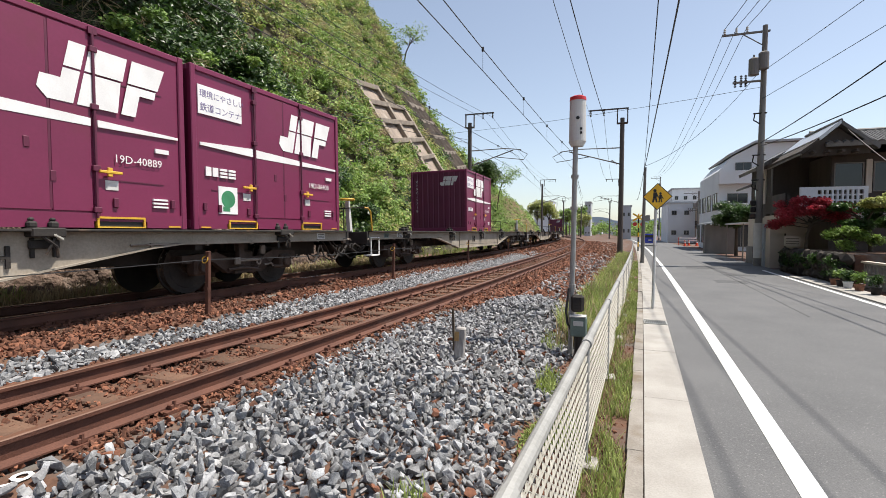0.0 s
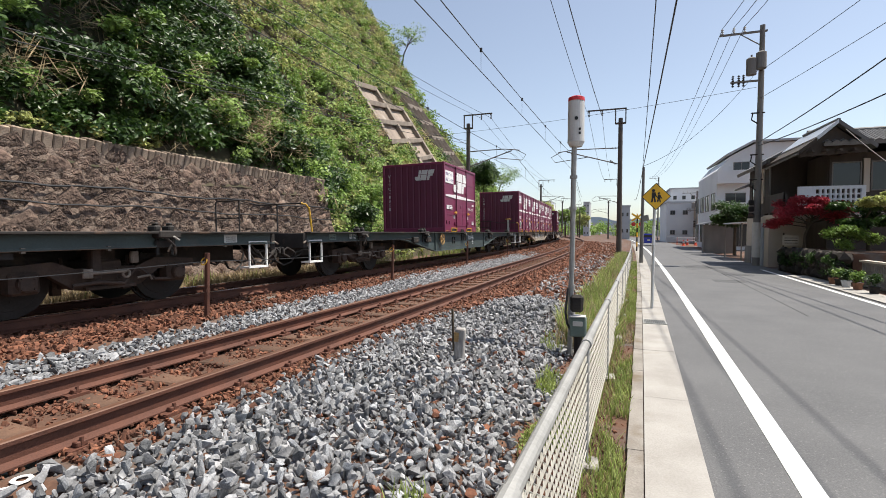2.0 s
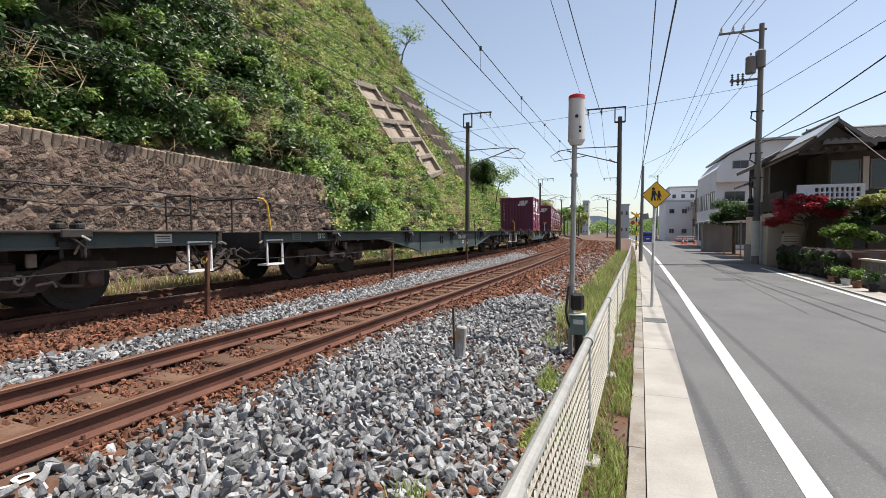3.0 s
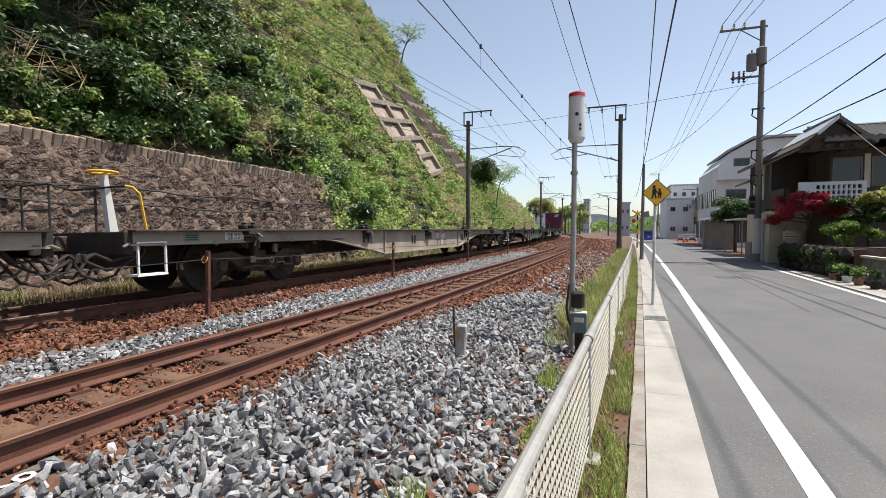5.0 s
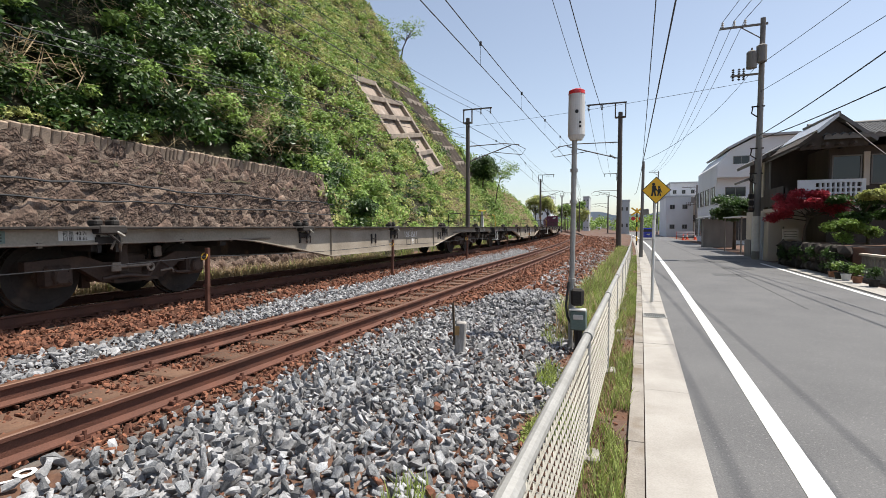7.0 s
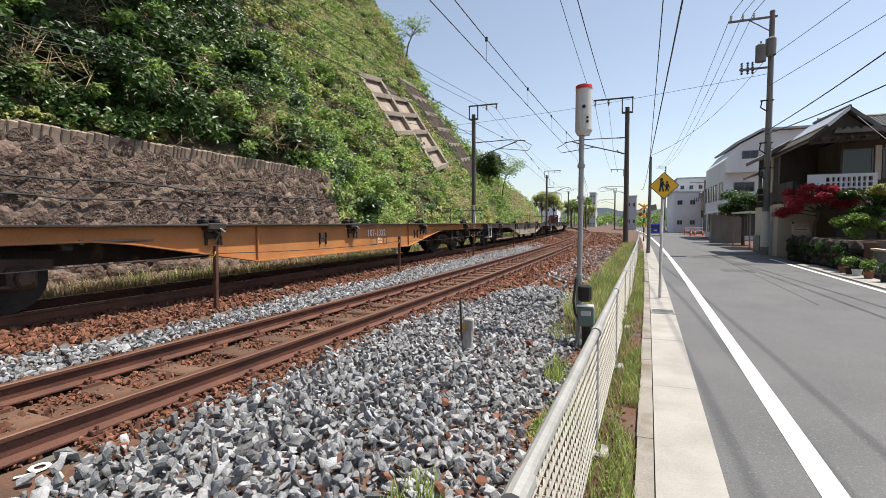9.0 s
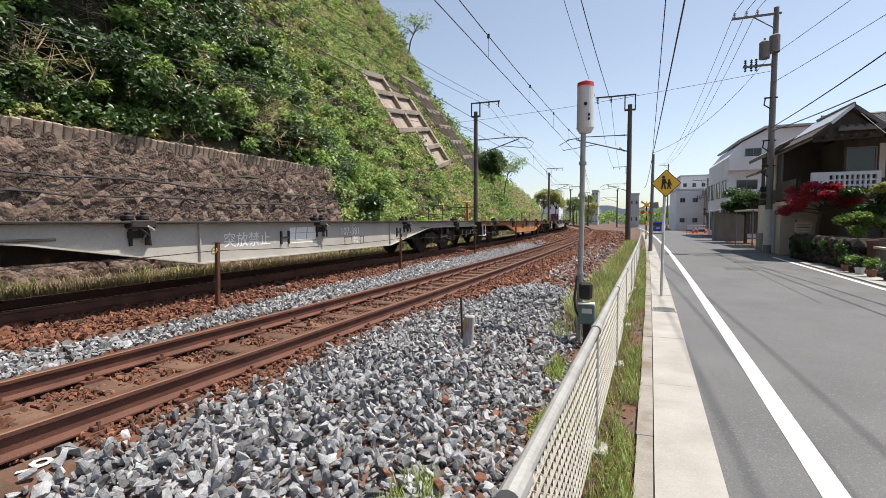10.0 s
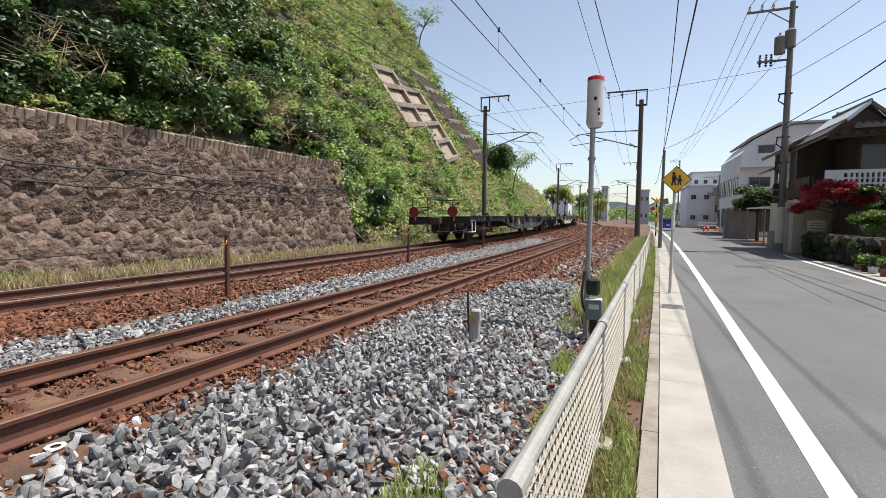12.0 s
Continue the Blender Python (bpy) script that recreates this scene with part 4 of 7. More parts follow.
    if sticker:
        shared("cstick", lambda bm: box(bm, X - 0.03, X - 0.020, 0.48, 0.86, 0.26, 0.70), M_WHITE, c, "sticker", "pale poster")
        shared("cleaf", lambda bm: (tube(bm, (X - 0.0195, 0.67, 0.50), (X - 0.018, 0.67, 0.50), 0.14, n=20), box(bm, X - 0.0195, X - 0.0185, 0.56, 0.70, 0.30, 0.38)), M_GREEN, c, "sticker_print", "round green emblem")
    if number:
        letters(number, 0.145, M_WHITE, c, side(X - 0.006, 2.68, 0.86), label="white container number")
        letters("\n".join(number), 0.15, M_LAMPWH, c, rear(-0.95, 0.010, 2.02), label="white container number down the end", align="CENTER")
    else:
        shared("cnum", lambda bm: box(bm, X - 0.03, X - 0.006, 2.7, 3.5, 0.88, 0.97), M_WHITE, c, "number_bar")
    shared("ctare", lambda bm: [box(bm, X - 0.03, X - 0.006, 3.2, 3.42, 0.30 + j * 0.05, 0.325 + j * 0.05) for j in range(3)] and box(bm, X - 0.03, X - 0.006, 3.25, 3.45, 1.06, 1.12), M_WHITE, c, "stencil", "small white stencils")
    return c


M_SLOGAN = mat("purple_print", (0.16, 0.12, 0.28), None, 8, 0.6, bump=0)
WHEELS = []
TRAIN = []
for n, kind, paint, num, wh in ((-6, "grey", M_GREY_W, "", False), (-5, "grey", M_GREY_W, "", False), (-4, "blue", M_BLUE_W, "", False), (-3, "grey", M_GREY_W, "", False),
                                (-2, "grey", M_GREY_W, "", False), (-1, "grey", M_GREY_W, "", False),
                                (0, "grey", M_GREY_W, "107-189", False), (1, "blue", M_BLUE_W, "104-981", True), (2, "blue", M_BLUE_W, "104-1690", False), (3, "blue", M_BLUE_W, "", False),
                                (4, "grey", M_GREY_W, "107-1495", False), (5, "grey", M_GREY_W, "107-1502", False), (6, "grey", M_GREY_W, "107-1517", False),
                                (7, "grey", M_GREY_W, "", False), (8, "orange", M_ORANGE_W, "107-1332", False), (9, "pale", M_LIGHT_W, "107-381", False),
                                (10, "blue", M_BLUE_W, "104-302", True)):
    first = len(WHEELS)
    TRAIN.append((n, wagon(kind, paint, num, wh, n, n == 10, n in (0, 9)), Matrix(), WHEELS[first:]))
for n, slot, num, st in ((0, 0, "19D-35354", True), (0, 1, "19D-30371", True), (0, 2, "19D-40498", True), (0, 3, "19D-40889", True), (0, 4, "19D-36408", True),
                         (1, 2, "V19C-8310", False), (-1, 2, "V19C-5718", False), (-5, 1, "", False), (-5, 3, "", False)):
    TRAIN.append((n, container(num, slot, st), pose(0, 0.68 + slot * 3.83, 1.022), []))


def on_track(s):
    """The pose of a wagon whose rear coupling stands at station s."""
    a, b = s + 3.1, s + 17.3
    pa, pb = Vector((X_FAR + cx(a), a, 0)), Vector((X_FAR + cx(b), b, 0))
    d = (pb - pa).normalized()
    p = pa - d * 3.1
    return Matrix.Translation((p.x, p.y, Z_FAR)) @ Matrix.Rotation(-math.atan2(d.x, d.y), 4, "Z") @ Matrix.Rotation(-CANT, 4, "Y")


def motions():
    times = [i * 0.5 for i in range(25)]
    for n, ob, local, wheels in TRAIN:
        walk(ob, [(t, on_track(S0 + V * t - L * n) @ local) for t in times])
        for ws in wheels:
            y = ws.matrix_basis.translation.y
            if -2 <= n:
                walk(ws, [(i / 30, pose(0, y, 0.43, -math.degrees(V * i / 30 / 0.43))) for i in range(361)])
            else:
                walk(ws, [(0, pose(0, y, 0.43)), (12, pose(0, y, 0.43))])



# ---- fence along the verge ----
def build_fence():
    f = thing("chain_link_fence", "galvanised chain-link fence with a round top rail", "fence")
    top, o = 0.40, -0.335
    ys = [1.27 + 2.15 * i for i in range(20)]
    for y in ys:
        bm = bmesh.new()
        g = ROAD_Z - 0.03
        tube(bm, (o + rx(y), y, g), (o + rx(y), y, top + 0.005), 0.021, n=10)
        post = part("post", bm, M_GALV, f, smooth=False)
        bm = bmesh.new()
        tube(bm, (o + rx(y), y - 0.07, top), (o + rx(y) + 0.007, y + 0.07, top), 0.037, n=12)
        part("joint_sleeve", bm, M_GALV, post)
        bm = bmesh.new()
        box(bm, -0.09, 0.09, -0.09, 0.09, -0.04, 0.05, pose(o + rx(y), y, g), bevel=0.015)
        part("footing", bm, M_CONC, post, "small concrete footing block")
    for y0, y1 in zip(ys, ys[1:]):
        bm = bmesh.new()
        tube(bm, (o + rx(y0), y0, top), (o + rx(y1), y1, top), 0.029, n=12)
        part("top_rail", bm, M_GALV, f)
        # the mesh: zigzag wires hooked into each other
        pitch = 0.058 if y0 < 12 else 0.1
        n = int(round((y1 - y0) / pitch))
        pitch = (y1 - y0) / n
        rows = int(0.78 / (pitch * 0.56))
        step = 0.78 / rows
        v, fc = [], []
        r = 0.0029 if y0 < 5 else 0.0033
        for i in range(n):
            for par in (0, 1):
                base = len(v)
                m = rows * 2
                for j in range(m + 1):
                    # each wire winds to and fro: its legs bow outwards
                    ph = (j / 2 + par) * math.pi
                    y = y0 + (i + 0.5) * pitch + pitch * 0.53 * math.cos(ph) * (1 if j % 2 == 0 else 0)
                    z = top - 0.03 - j * step / 2 + (0.006 if j % 2 else 0)
                    x = o + rx(y) + 0.007 * math.sin(ph) + (0.003 if par else -0.003)
                    v += [(x - r, y - r, z), (x + r, y - r, z), (x, y + r * 1.3, z)]
                for j in range(m):
                    a = base + j * 3
                    for k in range(3):
                        fc.append((a + k, a + (k + 1) % 3, a + 3 + (k + 1) % 3, a + 3 + k))
        arrays("mesh_panel", np.array(v), np.array(fc), M_FENCEWIRE, f, label="diamond wire mesh panel")


build_fence()


# ---- posts, lamps and signs by the line ----
def build_signal_lamp():
    y, x = 6.3, -0.50
    t = thing("crossing_beacon", "white cylindrical beacon with a red cap on a grey pole", "beacon", pose(x, y, -0.45))
    bm = bmesh.new()
    pipe(bm, [(-0.03, 0, 0), (-0.01, 0, 1.4), (0, 0, 2.75)], 0.033, 12)
    part("pole", bm, M_GALV, t)
    for z in (0.55, 0.9, 1.9, 2.3):
        bm = bmesh.new()
        tube(bm, (-0.02 + z * 0.007, 0, z), (-0.02 + z * 0.007, 0, z + 0.04), 0.047, n=12)
        part("band", bm, M_GALV, t)
    bm = bmesh.new()
    tube(bm, (0.02, 0, 2.70), (0.02, 0, 2.76), 0.075, 0.108, 20)
    tube(bm, (0.02, 0, 2.76), (0.02, 0, 3.27), 0.104, 0.1, 24)
    cyl = part("housing", bm, M_LAMPWH, t, "pale grey cylindrical housing")
    bm = bmesh.new()
    tube(bm, (0.02, 0, 3.27), (0.02, 0, 3.315), 0.103, 0.1, 24)
    tube(bm, (0.02, 0, 3.315), (0.02, 0, 3.335), 0.1, 0.06, 24)
    part("cap", bm, M_REDP, t, "red cap")
    bm = bmesh.new()
    tube(bm, (0.03, -0.1, 3.04), (0.03, -0.108, 3.04), 0.022, n=12)
    part("eye", bm, M_SIGNB, cyl)
    for i in range(2):
        bm = bmesh.new()
        box(bm, 0.06, 0.085, -0.1, -0.094, 2.84 + i * 0.05, 2.87 + i * 0.05)
        part("marking_bar", bm, M_SIGNB, cyl)
    bm = bmesh.new()
    box(bm, -0.02, 0.14, -0.12, -0.02, 0.60, 0.82, bevel=0.03)
    part("relay_box", bm, M_BLACK, t, "dark relay box with rounded lid")
    bm = bmesh.new()
    box(bm, -0.02, 0.18, -0.17, -0.03, 0.30, 0.55, bevel=0.015)
    bx = part("junction_box", bm, M_BOXGR, t, "green-grey junction box")
    bm = bmesh.new()
    box(bm, 0.02, 0.14, -0.185, -0.17, 0.44, 0.5, bevel=0.004)
    part("name_plate", bm, M_LAMPWH, bx)
    bm = bmesh.new()
    box(bm, -0.03, 0.17, -0.18, -0.02, 0.548, 0.562)
    part("lid", bm, M_LAMPWH, bx)
    bm = bmesh.new()
    pipe(bm, [(-0.05, -0.06, 0.9), (-0.08, -0.08, 0.6), (-0.06, -0.08, 0.45), (0.0, -0.1, 0.35), (0.04, -0.1, 0.28), (0.05, -0.06, 0.0)], 0.016)
    part("cable", bm, M_WIRE, t)
    bm = bmesh.new()
    tube(bm, (0.08, -0.1, 0.0), (0.08, -0.1, 0.31), 0.05, n=10)
    part("stand", bm, M_BLACK, t)


def build_sign():
    x, y = 0.77, 10.9
    t = thing("school_sign", "yellow diamond warning sign on a white pole", "road sign", pose(x, y, ROAD_Z))
    bm = bmesh.new()
    tube(bm, (-0.02, 0, 0), (0, 0, 2.35), 0.03, n=12)
    part("pole", bm, M_LAMPWH, t)
    bm = bmesh.new()
    r = 0.285
    prism(bm, [(-r, 0), (0, -r), (r, 0), (0, r)], "y", -0.042, -0.034)
    plate = part("plate", bm, M_SIGNB, t, "diamond plate with black rim")
    plate.matrix_basis = pose(0.02, 0, 2.36)
    bm = bmesh.new()
    q = r - 0.02
    prism(bm, [(-q, 0), (0, -q), (q, 0), (0, q)], "y", -0.046, -0.042)
    part("face", bm, M_SIGNY, plate, "yellow sign face")

    def figure(bm, cxx, s):
        z = -0.12
        tube(bm, (cxx, -0.047, z + 0.245 * s), (cxx, -0.05, z + 0.245 * s), 0.032 * s, n=12)
        for pts in ([(-0.035, 0.10), (0.035, 0.10), (0.045, 0.21), (-0.03, 0.21)], [(-0.05, 0.0), (-0.015, 0.0), (0.005, 0.11), (-0.03, 0.11)],
                    [(0.02, 0.0), (0.055, 0.0), (0.03, 0.11), (0.0, 0.11)], [(0.035, 0.13), (0.075, 0.09), (0.085, 0.105), (0.04, 0.18)]):
            prism(bm, [(cxx + a * s, z + b * s) for a, b in pts], "y", -0.05, -0.047)
    for cxx, s in ((-0.05, 1.0), (0.055, 0.75)):
        bm = bmesh.new()
        figure(bm, cxx, s)
        part("symbol", bm, M_SIGNB, plate, "plain black walking symbol")
    bm = bmesh.new()
    box(bm, -0.05, 0.05, -0.032, 0.032, -0.25, -0.2)
    part("clamp", bm, M_GALV, plate)
    bm = bmesh.new()
    box(bm, 0.03, 0.16, 0.02, 0.028, 1.86, 1.98, pose(0, 0, 0, 0, -8, 0))
    part("small_plate", bm, M_POLE, t, "back of a small grey plate")
    bm = bmesh.new()
    tube(bm, (-0.012, 0, 1.35), (-0.008, 0, 1.75), 0.0325, n=12)
    part("reflective_sleeve", bm, M_WHITE, t)


def build_markers():
    # short white concrete post in the ballast, a wooden stake behind it
    t = thing("marker_post", "short weathered white concrete marker post in ballast", "marker post", pose(-1.60, 4.94, -0.36, 0, 3, 10))
    bm = bmesh.new()
    box(bm, -0.055, 0.055, -0.055, 0.055, 0, 0.47, bevel=0.012)
    part("post", bm, M_POST, t)
    bm = bmesh.new()
    box(bm, -0.06, -0.01, -0.058, -0.03, 0.33, 0.43)
    part("stain", bm, M_OCHRE, t, "faded yellow patch")
    s = thing("wooden_stake", "thin grey wooden stake standing in the ballast", "stake", pose(-1.72, 5.15, -0.34, 0, -2, 0))
    bm = bmesh.new()
    box(bm, -0.012, 0.012, -0.012, 0.012, 0, 0.62)
    part("stick", bm, M_BARK, s)
    # rusty posts between the tracks carrying a wire
    pts = []
    for y, top in ((-1.5, 0.86), (5.25, 0.86), (10.9, 0.84), (16.9, 0.84), (23.5, 0.84), (30, 0.84)):
        x = -5.76 + cx(y)
        p = thing("wire_post", "rusty old rail post carrying a guide wire", "post", pose(x, y, -0.12), group="wire posts between the tracks")
        bm = bmesh.new()
        box(bm, -0.028, 0.028, -0.028, 0.028, 0, top + 0.12, pose(0, 0, 0, 0, 1.5, 4), bevel=0.006)
        box(bm, -0.034, 0.034, -0.034, 0.034, 0.42, 0.46)
        part("post", bm, M_RUST, p)
        bm = bmesh.new()
        pipe(bm, [(0.05 * math.cos(a), -0.035 + 0.02 * math.sin(a), top + 0.05 * math.sin(a)) for a in np.linspace(0, 2 * math.pi, 13)], 0.008)
        part("wire_ring", bm, M_YELLOW, p, "rusty yellow wire ring")
        pts.append((x + 0.03, y, top - 0.12))
    bm = bmesh.new()
    line = []
    for a, b in zip(pts, pts[1:]):
        for k in range(6):
            u = k / 6
            line.append(Vector(a).lerp(Vector(b), u) - Vector((0, 0, 0.05 * 4 * u * (1 - u))))
    pipe(bm, line, 0.006, 5)
    tagged(part("guide_wire", bm, M_WIRE), "thin sagging guide wire between rusty posts", "wire")


build_signal_lamp()
build_sign()
build_markers()


# ---- masts and poles ----
def insulator(bm, p, q, n=4):
    p, q = Vector(p), Vector(q)
    tube(bm, p, q, 0.02, n=6)
    for i in range(n):
        a = p.lerp(q, (i + 0.3) / n)
        tube(bm, a, p.lerp(q, (i + 0.7) / n), 0.065, 0.05, 10)


def catenary_mast(x, y, h, dirn, arm=2.0, label="dark steel-brown catenary mast with bracket arms", cant=True, m_pole=None, reach=None):
    t = thing("catenary_mast", label, "mast", pose(x, y, -0.3), group="masts along the line")
    bm = bmesh.new()
    tube(bm, (0, 0, 0), (0, 0, h), 0.17, 0.13, 14)
    part("pole", bm, m_pole or M_DPOLE, t)
    bm = bmesh.new()
    for z in (h + 0.55, h - 0.35):
        box(bm, min(dirn * -0.35, dirn * arm), max(dirn * -0.35, dirn * arm), -0.04, 0.04, z, z + 0.08) if z > h else box(bm, -0.3, 0.3, -0.16, 0.16, z, z + 0.06)
    for sx in (-0.3, 0.3):
        box(bm, sx - 0.035, sx + 0.035, -0.04, 0.04, h - 0.35, h + 0.6)
    part("top_frame", bm, m_pole or M_DPOLE, t)
    for u in (arm * 0.55, arm * 0.95):
        bm = bmesh.new()
        insulator(bm, (dirn * u, 0, h + 0.55), (dirn * u, 0, h + 0.2))
        part("insulator", bm, M_POLE, t)
    if cant:
        reach = reach or 3.3
        bm = bmesh.new()
        pipe(bm, [(0, 0, h * 0.785), (dirn * reach * 0.7, 0, h * 0.79), (dirn * reach, 0, h * 0.775)], 0.03)
        pipe(bm, [(0, 0, h * 0.665), (dirn * reach * 0.85, 0, h * 0.775)], 0.035)
        pipe(bm, [(dirn * reach * 0.5, 0, h * 0.73), (dirn * reach * 1.05, 0, h * 0.70), (dirn * reach * 1.12, 0, h * 0.74), (dirn * reach * 0.95, 0, h * 0.778)], 0.022)
        part("cantilever", bm, M_DPOLE, t, "bracket holding the overhead wire")
        for z in (0.785, 0.668):
            bm = bmesh.new()
            insulator(bm, (dirn * 0.25, 0, h * z), (dirn * 0.6, 0, h * z + (0.03 * h if z < 0.7 else 0)))
            part("insulator", bm, M_POLE, t)
    return t


def wire(name, a, b, sag=0.4, r=0.012, label="black overhead wire", n=14):
    a, b = Vector(a), Vector(b)
    bm = bmesh.new()
    pipe(bm, [a.lerp(b, i / n) - Vector((0, 0, sag * 4 * (i / n) * (1 - i / n))) for i in range(n + 1)], r, 5)
    return tagged(part(name, bm, M_WIRE), label, "wire", "overhead wires")


catenary_mast(-9.75, 32.0, 9.0, 1, 1.7, "dark green-grey catenary mast below the hillside", m_pole=M_DPOLE, reach=3.6)
catenary_mast(0.2, 32.0, 8.6, -1, 2.0, reach=3.8)
catenary_mast(-10.6, 72.0, 8.6, 1, 2.0)
catenary_mast(0.35, 72.0, 8.4, -1, 2.0)
catenary_mast(-11.6, 112.0, 8.6, 1, 2.0)
catenary_mast(-1.6, 112.0, 8.4, -1, 2.0)
for i in range(5):
    y = 130 + i * 22
    catenary_mast(cx(y) + 0.2, y, 8.2, -1, 2.0, cant=False)

# overhead line of both tracks: a contact wire under a sagging carrier, with droppers
for x0 in (X_NEAR, X_FAR):
    ys = [-8, 32, 72, 112, 150]
    for a, b in zip(ys, ys[1:]):
        def at(y, z):
            return Vector((x0 + 0.36 + cx(a) + (cx(b) - cx(a)) * (y - a) / (b - a), y, z))
        w = wire("contact_wire", at(a, 5.3), at(b, 5.3), 0.0, 0.011, "thin copper contact wire over the track")
        wire("carrier_wire", at(a, 6.3), at(b, 6.3), 0.45, 0.012, "sagging carrier wire over the track")
        for k in range(1, 8):
            u = k / 8
            y = a + (b - a) * u
            z = 6.3 - 0.45 * 4 * u * (1 - u)
            if y < 60:
                bm = bmesh.new()
                pipe(bm, [at(y, 5.3), at(y, z)], 0.005, 4)
                tube(bm, at(y, z - 0.05), at(y, z + 0.05), 0.035, n=8)
                part("dropper", bm, M_WIRE, w)
# feeders on the mast tops
for dx, z, xe in ((-1.1, 8.5, -1.96), (-1.9, 8.5, -2.0)):
    wire("feeder_wire", (0.2 + dx, 32, z), (xe, -8, z), 0.7, 0.016 if dx > -1.5 else 0.01, "black feeder wire along the masts")
    wire("feeder_wire", (0.2 + dx, 32, z), (0.35 + dx, 72, z), 0.7, 0.012, "black feeder wire along the masts")
for dx in (0.95, 1.6):
    wire("feeder_wire", (-9.75 + dx, 32, 9.0), (-10.6 + dx, 72, 8.6), 0.7, 0.01, "black feeder wire along the hillside masts")
    wire("feeder_wire", (-9.75 + dx, 32, 9.0), (-12.4 + dx, -8, 9.0), 0.7, 0.01, "black feeder wire along the hillside masts")
for z in (3.75, 3.95):
    wire("hillside_cable", (-10.9, -8, z), (-9.9, 32, z + 3.6), 0.3, 0.012, "dark cable strung along the hillside")


def utility_pole(x, y, h, label, arms=True, r=0.17):
    t = thing("utility_pole", label, "utility pole", pose(x, y, ROAD_Z))
    bm = bmesh.new()
    tube(bm, (0, 0, 0), (0.05, 0, h), r, r * 0.65, 16)
    part("pole", bm, M_POLE, t)
    if arms:
        bm = bmesh.new()
        box(bm, -1.75, 0.25, -0.05, 0.05, h - 0.32, h - 0.24)
        pipe(bm, [(-0.9, 0, h - 0.3), (0, 0, h - 0.95)], 0.025)
        arm = part("crossarm", bm, M_POLE, t)
        for u in (-1.65, -1.15, -0.7):
            bm = bmesh.new()
            insulator(bm, (u, 0, h - 0.24), (u, 0, h + 0.05), 3)
            part("insulator", bm, M_LAMPWH, arm)
        bm = bmesh.new()
        box(bm, -1.25, 0.15, -0.05, 0.05, h - 2.65, h - 2.57)
        arm = part("crossarm", bm, M_POLE, t)
        for u in (-1.15, -0.9, -0.7):
            bm = bmesh.new()
            insulator(bm, (u, 0, h - 2.57), (u, 0, h - 2.27), 3)
            insulator(bm, (u, 0, h - 2.65), (u, 0, h - 2.85), 2)
            part("insulator", bm, M_BLACK, arm)
        for u in (-0.45, -0.05):
            bm = bmesh.new()
            z = h - (2.4 if u < -0.2 else 2.15)
            tube(bm, (u, -0.3, z), (u, -0.3, z + 0.75), 0.22, n=16)
            tube(bm, (u, -0.3, z + 0.75), (u, -0.3, z + 0.82), 0.22, 0.12, 16)
            tube(bm, (u, -0.3, z + 0.82), (u, -0.3, z + 0.95), 0.04, n=8)
            part("transformer", bm, M_POLE, t, "grey drum transformer")
        for z in (h - 4.2, h - 6.2, h - 7.4):
            bm = bmesh.new()
            box(bm, -0.35, 0.2, -0.12, -0.02, z, z + 0.05)
            pipe(bm, [(-0.3, -0.1, z), (-0.35, -0.12, z - 0.3), (-0.1, -0.15, z - 0.5)], 0.03)
            part("bracket", bm, M_BLACK, t)
        for i in range(3):
            bm = bmesh.new()
            box(bm, -0.38, -0.16, -0.2, 0.0, 2.3 + i * 0.32, 2.55 + i * 0.32, bevel=0.03)
            part("meter_box", bm, M_BLACK, t)
        bm = bmesh.new()
        tube(bm, (0, 0, 0.4), (0.005, 0, 2.1), 0.178, 0.172, 16)
        part("sleeve", bm, M_LAMPWH, t, "pale blue-grey protective sleeve")
    return t


utility_pole(6.45, 27.0, 11.55, "tall grey concrete utility pole with drum transformers")
utility_pole(1.28, 27.0, 5.0, "dark slender roadside pole carrying cables", arms=False, r=0.10)
utility_pole(8.3, 110.0, 13.3, "far utility pole with crossarms beside the road")
utility_pole(10.2, 72.0, 7.2, "far utility pole near a grey building")
for dx, z, sag, r in ((-0.25, 4.45, 0.05, 0.011), (0.2, 4.4, 0.08, 0.017)):
    wire("telephone_cable", (1.28, 27, z), (0.62 + dx, 2.5, z + 1.15), sag, r, "twisted black telephone cable over the verge")
    wire("telephone_cable", (1.28, 27, z), (2.0, 60, z + 0.6), 0.6, r * 0.7, "twisted black telephone cable over the verge")
for u in (-1.65, -1.15, -0.7):
    wire("power_line", (6.45 + u, 27, 11.15), (8.3 + u, 110, 12.9), 2.0, 0.013, "thin power line above the road")
    wire("power_line", (6.45 + u, 27, 11.15), (6.6 + u, -6, 10.5), 0.9, 0.014, "thin power line above the road")
for z, e, r in ((5.9, (6.7, 6, 6.35), 0.02), (5.75, (6.7, 6, 4.75), 0.02), (8.0, (13.0, 8, 10.5), 0.012), (9.3, (12.4, 6, 11.5), 0.012)):
    wire("service_cable", (6.4, 27, z - 0.4), e, 0.25, r, "black service cable to the houses")
for z0, e in ((9.2, (1.28, 27, 4.6)), (8.2, (-30, 40, 10))):
    wire("service_cable", (6.5, 27, z0), e, 0.7, 0.01, "thin cable crossing the road")
wire("service_cable", (8.2, 22.4, 5.1), (10.3, 18.0, 1.2), 0.25, 0.02, "pale cable hanging off the gable")

